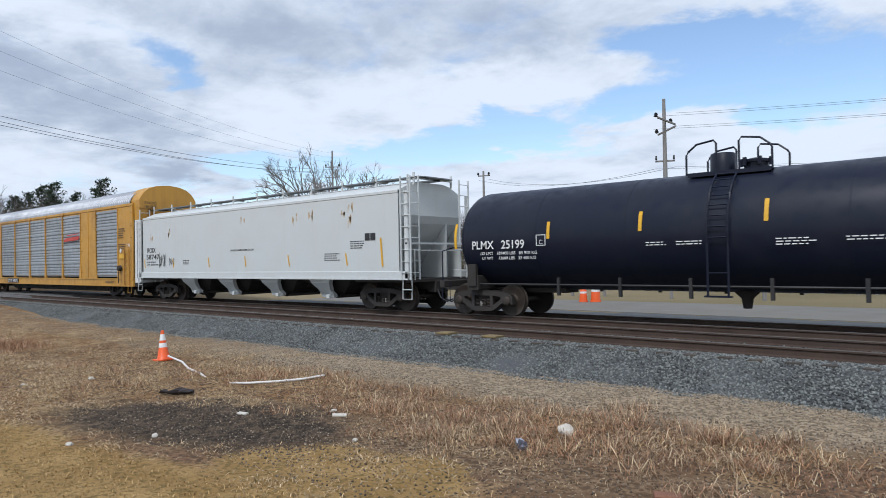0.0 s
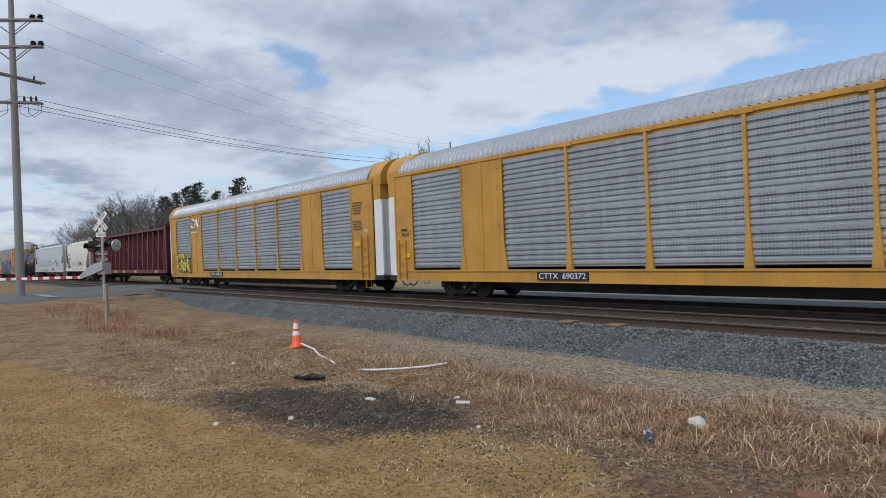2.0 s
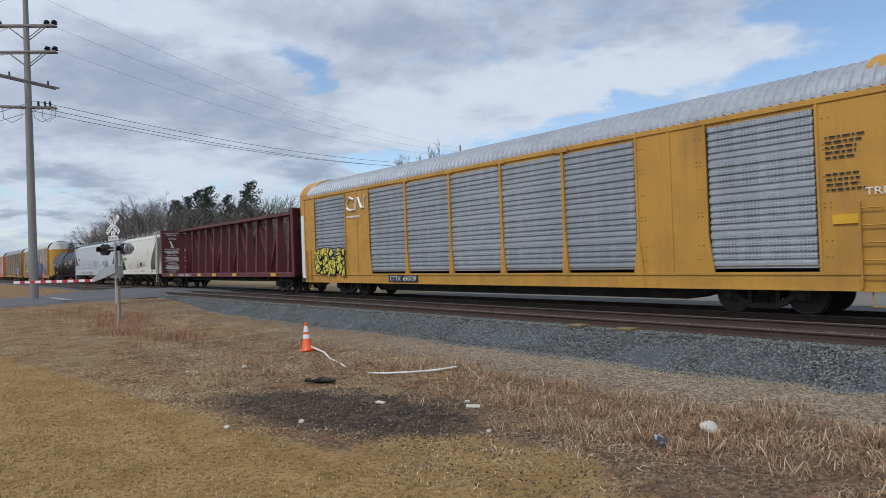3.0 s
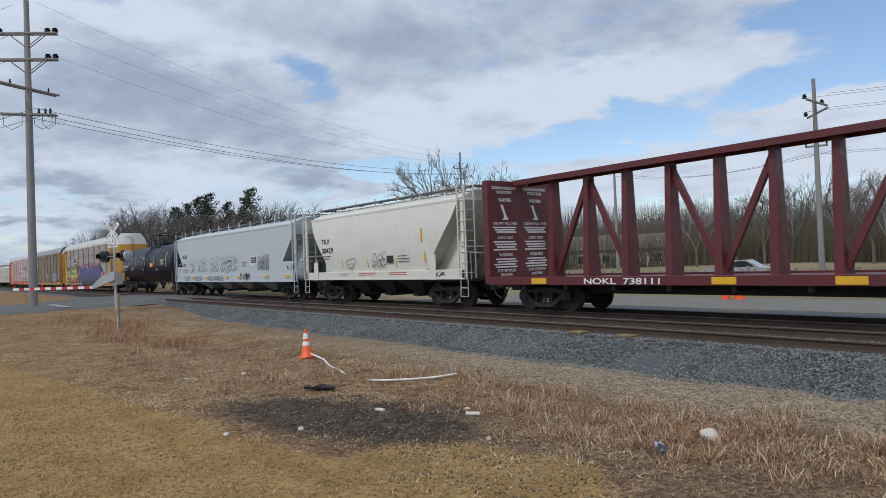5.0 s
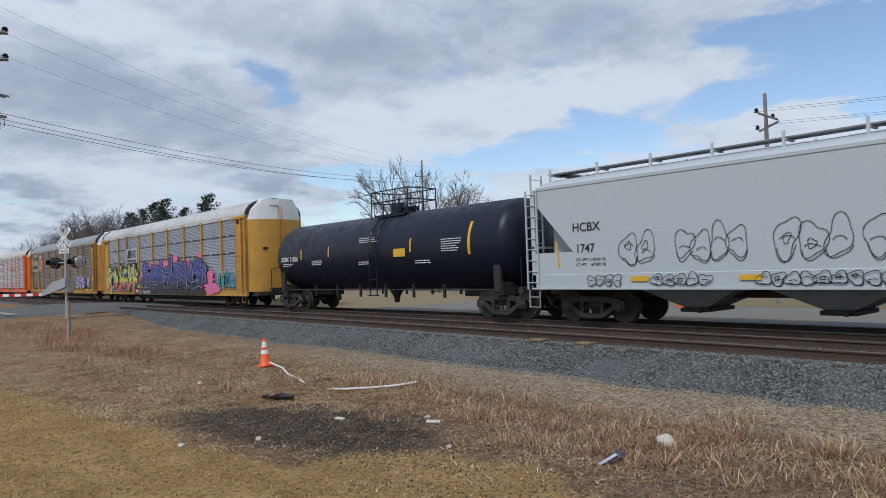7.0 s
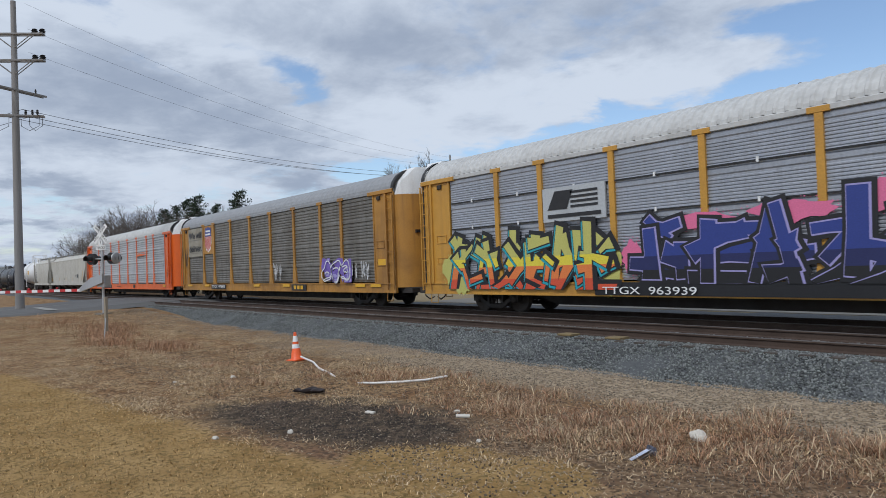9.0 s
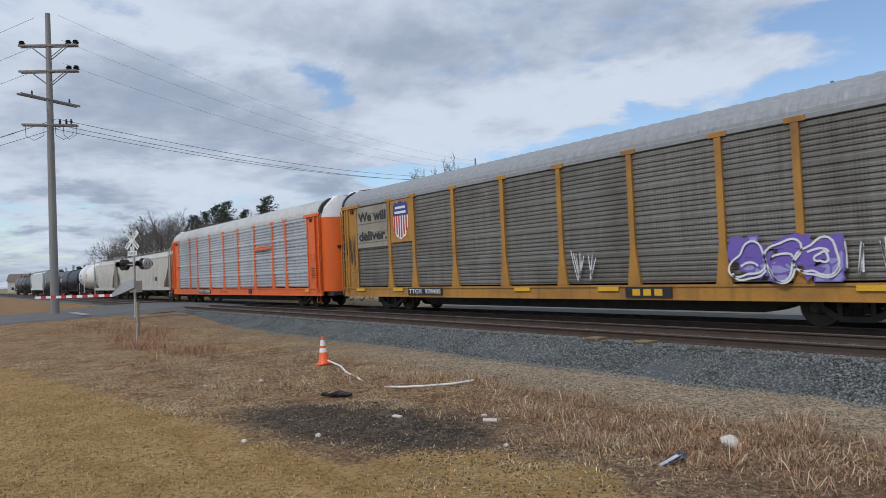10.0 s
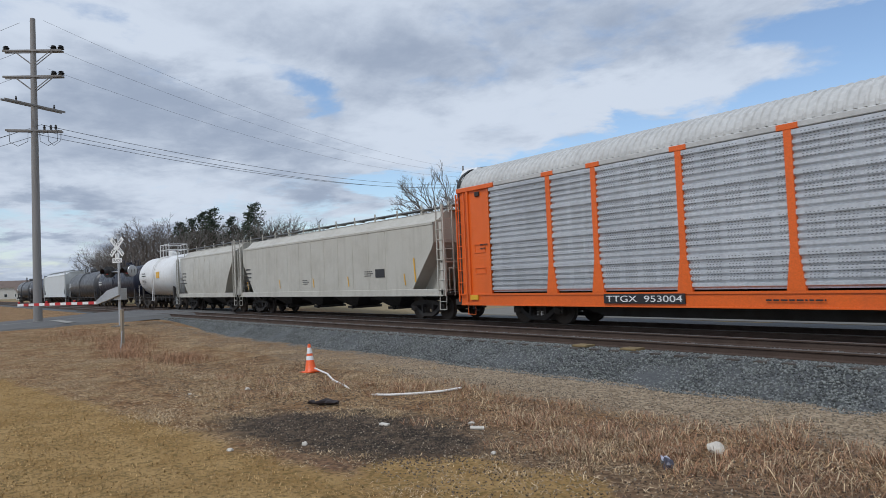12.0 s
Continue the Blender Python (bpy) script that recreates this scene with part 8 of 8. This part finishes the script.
def pine_mesh(seed, height):
    rnd = random.Random(seed)
    trunk, crown = Mesh(), Mesh()
    trunk.tube([(0, 0, -0.3), (0, 0, height * 0.96)], height * 0.016, 7, 0.03)
    z = height * 0.25
    while z < height:
        u = (z / height - 0.25) / 0.75
        reach = height * 0.2 * (1 - u) ** 0.7 * rnd.uniform(0.35, 1.3) + 0.25
        for k in range(7):
            a = rnd.uniform(0, 6.283)
            tip = Vector((math.cos(a) * reach, math.sin(a) * reach, z + reach * rnd.uniform(0.0, 0.35)))
            trunk.tube([(0, 0, z), tip], 0.03, 3, 0.01, caps=False)
            for j in range(15):
                w = rnd.uniform(0.35, 1.05)
                c = Vector((tip.x * w, tip.y * w, z + (tip.z - z) * w)) + Vector((rnd.gauss(0, 0.22), rnd.gauss(0, 0.22), rnd.gauss(0, 0.14)))
                s = rnd.uniform(0.12, 0.3)
                e1 = Vector((rnd.gauss(0, 1), rnd.gauss(0, 1), rnd.gauss(0, 0.6))).normalized() * s
                e2 = Vector((rnd.gauss(0, 1), rnd.gauss(0, 1), rnd.gauss(0, 0.6))).normalized() * s * 0.5
                crown.add([c - e1, c + e2, c + e1, c - e2 * 0.6], [(0, 1, 2), (0, 2, 3)])
        z += height * 0.035
    return trunk, crown


PINES = []
for i, hh in enumerate((13.0, 11.0)):
    t, c = pine_mesh(80 + i, hh)
    ob = new("pine_tree")
    tagged(ob, "dark green pine standing above bare trees", "tree", "pines beyond the tracks")
    part("trunk", t, BARK, ob)
    part("crown", c, NEEDLE, ob, "clumps of dark needles")
    PINES.append((ob, max(p[2] for p in c.v)))


def plant(kind, az, dist, top_el, used, turn=0):
    """A tree at a bearing and distance whose top stands at that angle over the eye."""
    ob, hh = kind
    x, y = polar(az, dist)
    s = (EYE + dist * math.tan(radians(top_el)) + 0.3) / hh
    m = pose(x, y, -0.3, 0, 0, turn)
    if ob not in used:
        used.append(ob)
        o2 = ob
        ob.matrix_basis = m @ Matrix.Scale(s, 4)
    else:
        o2 = copy_thing(ob, m)
        o2.scale = (s, s, s)
    return o2


USED = []
rnd = random.Random(7)
for az, d, el in ((52.0, 78, 9.6), (49.4, 80, 8.6), (48.0, 84, 8.2), (46.6, 90, 7.2), (53.4, 84, 8.0)):
    plant(KINDS[rnd.randrange(3)], az, d, el, USED, rnd.uniform(0, 360))
for az, d, el in ((70.6, 120, 6.3), (71.4, 125, 6.0), (72.2, 118, 5.5), (67.4, 112, 6.7), (67.9, 116, 5.9), (69.2, 118, 5.6), (70.9, 116, 5.6), (73.0, 124, 5.2)):
    plant(PINES[0 if el > 5.3 else 1], az, d, el, USED, rnd.uniform(0, 360))
for i in range(46):
    az = 62.5 + i * 0.37 + rnd.uniform(-0.3, 0.3)
    el = float(np.interp(az, [63, 66, 69, 72, 75, 77, 79.5], [5.0, 5.4, 5.2, 5.5, 5.3, 4.4, 2.6]))
    plant(KINDS[rnd.randrange(3)], az, rnd.uniform(105, 140), el * rnd.uniform(0.85, 1.08), USED, rnd.uniform(0, 360))
for i in range(26):
    az = 4.0 + i * 1.15 + rnd.uniform(-0.6, 0.6)
    plant(KINDS[rnd.randrange(3)], az, rnd.uniform(85, 120), rnd.uniform(4.6, 6.4) * (1.0 if az < 26 else 0.8), USED, rnd.uniform(0, 360))


def thicket(name, label, az0, az1, dist, el, count, seed, material):
    """Far undergrowth: a dense band of fine upright twigs."""
    rs = np.random.RandomState(seed)
    m = Mesh()
    for i in range(count):
        az, d = rs.uniform(az0, az1), dist * rs.uniform(0.92, 1.1)
        x, y = polar(az, d)
        hh = (EYE + d * math.tan(radians(el)) + 0.4) * rs.uniform(0.35, 1.0)
        w = 0.05 * rs.uniform(0.5, 1.3) * d / 100
        lx, ly = rs.randn(2) * hh * 0.16
        m.add([(x - w, y, -0.4), (x + w, y, -0.4), (x + lx, y + ly, hh)], [(0, 1, 2)])
        m.add([(x + lx * 0.4 - w * 0.7, y, hh * 0.4), (x + lx * 0.4 + w * 0.7, y, hh * 0.4), (x - lx * 0.8 + rs.randn() * 0.5, y, hh * rs.uniform(0.7, 1.0))], [(0, 1, 2)])
    return tagged(part(name, m, material), label, "thicket", kind="stuff")


thicket("far_woods", "distant leafless brown woods and undergrowth", 60, 79, 150, 4.2, 18000, 1, BARK)
thicket("far_woods", "distant leafless brown woods beyond the lot", -20, 46, 125, 4.6, 20000, 2, BARK)
thicket("low_scrub", "low brown scrub beyond the tracks", 0, 60, 105, 2.6, 14000, 3, mat("olive_scrub", (0.10, 0.085, 0.05), 0.9, bump=0))


# ---- buildings and things beyond ----
def house(x, y, w, d, hgt, roof_h, turn, wall, roofm, label):
    b = new("house")
    b.matrix_basis = pose(x, y, -0.35, 0, 0, turn)
    tagged(b, label, "house")
    part("wall", Mesh().box(-w / 2, w / 2, -d / 2, d / 2, 0, hgt), wall, b)
    r = Mesh().loft([[(-w / 2 - 0.4, -d / 2 - 0.4, hgt), (-w / 2 - 0.4, 0, hgt + roof_h), (-w / 2 - 0.4, d / 2 + 0.4, hgt)], [(w / 2 + 0.4, -d / 2 - 0.4, hgt), (w / 2 + 0.4, 0, hgt + roof_h), (w / 2 + 0.4, d / 2 + 0.4, hgt)]])
    part("roof", r, roofm, b)
    n = max(2, int(w / 3))
    for i in range(n):
        xx = -w / 2 + (i + 0.5) * w / n
        wd = part("window", Mesh().box(xx - 0.55, xx + 0.55, -d / 2 - 0.05, -d / 2 + 0.02, 1.0, 2.3), LETTER_WHITE, b)
        part("pane", Mesh().box(xx - 0.45, xx + 0.45, -d / 2 - 0.07, -d / 2 - 0.055, 1.1, 2.2), mat("dark_window_glass", (0.03, 0.035, 0.04), 0.1, bump=0), wd)


SIDING = mat("pale_siding", (0.55, 0.53, 0.49), 0.7, 0, (0.4, 0.38, 0.34), 0.3, bump=0.05)
SHINGLE = mat("brown_shingles", (0.16, 0.12, 0.10), 0.9, 0, (0.09, 0.07, 0.06), 0.5, bump=0.3)
for az, d, w, hh in ((79.8, 230, 14, 3.6), (81.3, 260, 16, 4.0), (82.5, 240, 12, 3.2), (83.6, 300, 20, 4.5), (74, 170, 14, 3.5)):
    x, y = polar(az, d)
    house(x, y, w, 9, hh, 2.6, 75, SIDING, SHINGLE, "far pale house with a brown roof")
for az, d, w, hh in ((37.5, 105, 14, 3.0),):
    x, y = polar(az, d)
    house(x, y, w, 9, hh, 2.2, az, SIDING, SHINGLE, "low pale building beyond the lot")

fence = new("fence")
tagged(fence, "grey slatted timber fence along the far lot", "fence")
fp = None
for i in range(110):
    x = -38 + i * 0.75
    at = pose(x, 37.0, -0.3)
    if fp is None:
        fp = part("slat", Mesh().box(-0.09, 0.09, -0.02, 0.02, 0, 1.0, 0.008), mat("grey_fence_timber", (0.22, 0.21, 0.19), 0.85, per=0.25), fence, at=at)
    else:
        again(fp, at)
part("rail", Mesh().box(-38.2, 44, 0.02, 0.08, 0.3, 0.4).box(-38.2, 44, 0.02, 0.08, 0.75, 0.85), MATS["grey_fence_timber"], fence, at=pose(0, 37, -0.3))


for i, (x, hh) in enumerate(((-21.0, 1.1), (-18.2, 1.0), (-16.6, 1.3), (-12.8, 1.0), (-8.9, 1.1), (-4.2, 1.0), (0.5, 1.1))):
    tagged(part("post", Mesh().box(-0.07, 0.07, -0.07, 0.07, -0.2, hh, 0.015), POLE, at=pose(x, 30.5 + 0.4 * (i % 3), -0.3, 0, 1.5 - i % 3, 10 * i)), "short weathered timber post in the far grass", "post", "posts beside the far lane")


def barrel(x, y, size=1.0):
    b = new("traffic_drum")
    b.matrix_basis = pose(x, y, -0.285) @ Matrix.Scale(size, 4)
    tagged(b, "orange and white traffic drum beside the lane", "traffic drum", "drums beside the lane")
    part("drum", Mesh().turned([(0, 0.34), (0.1, 0.32), (0.1, 0.29), (0.95, 0.24), (1.0, 0.2)], 18, "z"), CONE, b, smooth=True)
    for z in (0.3, 0.62):
        part("band", Mesh().turned([(z, 0.285 - z * 0.04), (z + 0.14, 0.28 - z * 0.04)], 18, "z"), LETTER_WHITE, b, smooth=True)


for x, y, size in ((-15.35, 27.0, 0.6), (-14.85, 27.2, 0.72)):
    barrel(x, y, size)


def parked_car(x, y, turn, paint):
    c = new("parked_car")
    c.matrix_basis = pose(x, y, -0.28, 0, 0, turn)
    tagged(c, "silver parked car on the far lot", "car")
    m = Mesh()
    side = [(-2.2, 0.35), (-2.25, 0.7), (-1.9, 0.9), (-1.2, 0.98), (-0.5, 1.42), (0.8, 1.45), (1.5, 1.0), (2.15, 0.92), (2.25, 0.6), (2.2, 0.35)]
    m.loft([[(a, yy, b) for a, b in side] for yy in (-0.85, 0.85)])
    part("body", m, paint, c, smooth=True)
    g = Mesh()
    g.loft([[(a, yy, b) for a, b in ((-1.0, 1.02), (-0.48, 1.36), (0.75, 1.38), (1.25, 1.02))] for yy in (-0.86, 0.86)])
    part("windows", g, mat("dark_window_glass", (0.03, 0.035, 0.04), 0.1, bump=0), c)
    for xx in (-1.4, 1.4):
        for yy in (-0.8, 0.8):
            part("wheel", Mesh().turned([(-0.1, 0.31), (0.1, 0.31)], 16, "y").moved(xx, yy, 0.31), BLACK, c, smooth=True)


SILVER = mat("silver_car_paint", (0.48, 0.49, 0.50), 0.3, 0.5, bump=0)
parked_car(-22.5, 41, 15, SILVER)
parked_car(-7.0, 43, -10, SILVER)


# ---- the motion of the train ----
def motions():
    for ob, x in CARS:
        walk(ob, [(t, pose(x + SPEED * t, TRACK, 0)) for t in (0.0, 4.0, 8.0, 12.0)])
    # the wind swings the wrapper's flap out and back
    over = ((0.0, 4, -118), (5.72, 4, -118), (5.84, -15, -60), (5.96, 22, 0), (7.2, 22, 0), (8.6, 22, 0), (8.76, 5, -35), (8.84, 8, -20), (8.95, 22, 0), (10.05, 22, 0), (10.26, 0, -45), (10.45, 4, -118), (12.0, 4, -118))
    walk(FLAP, [(t, pose(0, 0, 0, 0, a, b)) for t, a, b in over])
    turn = math.degrees(SPEED / FPS / 0.457)
    for w in WHEELS:
        x, y, z = w.matrix_basis.translation
        walk(w, [(i / FPS, pose(x, y, z) @ pose(0, 0, 0, 0, (turn * i) % 360, 0)) for i in range(int(SECONDS * FPS) + 1)])


motions()
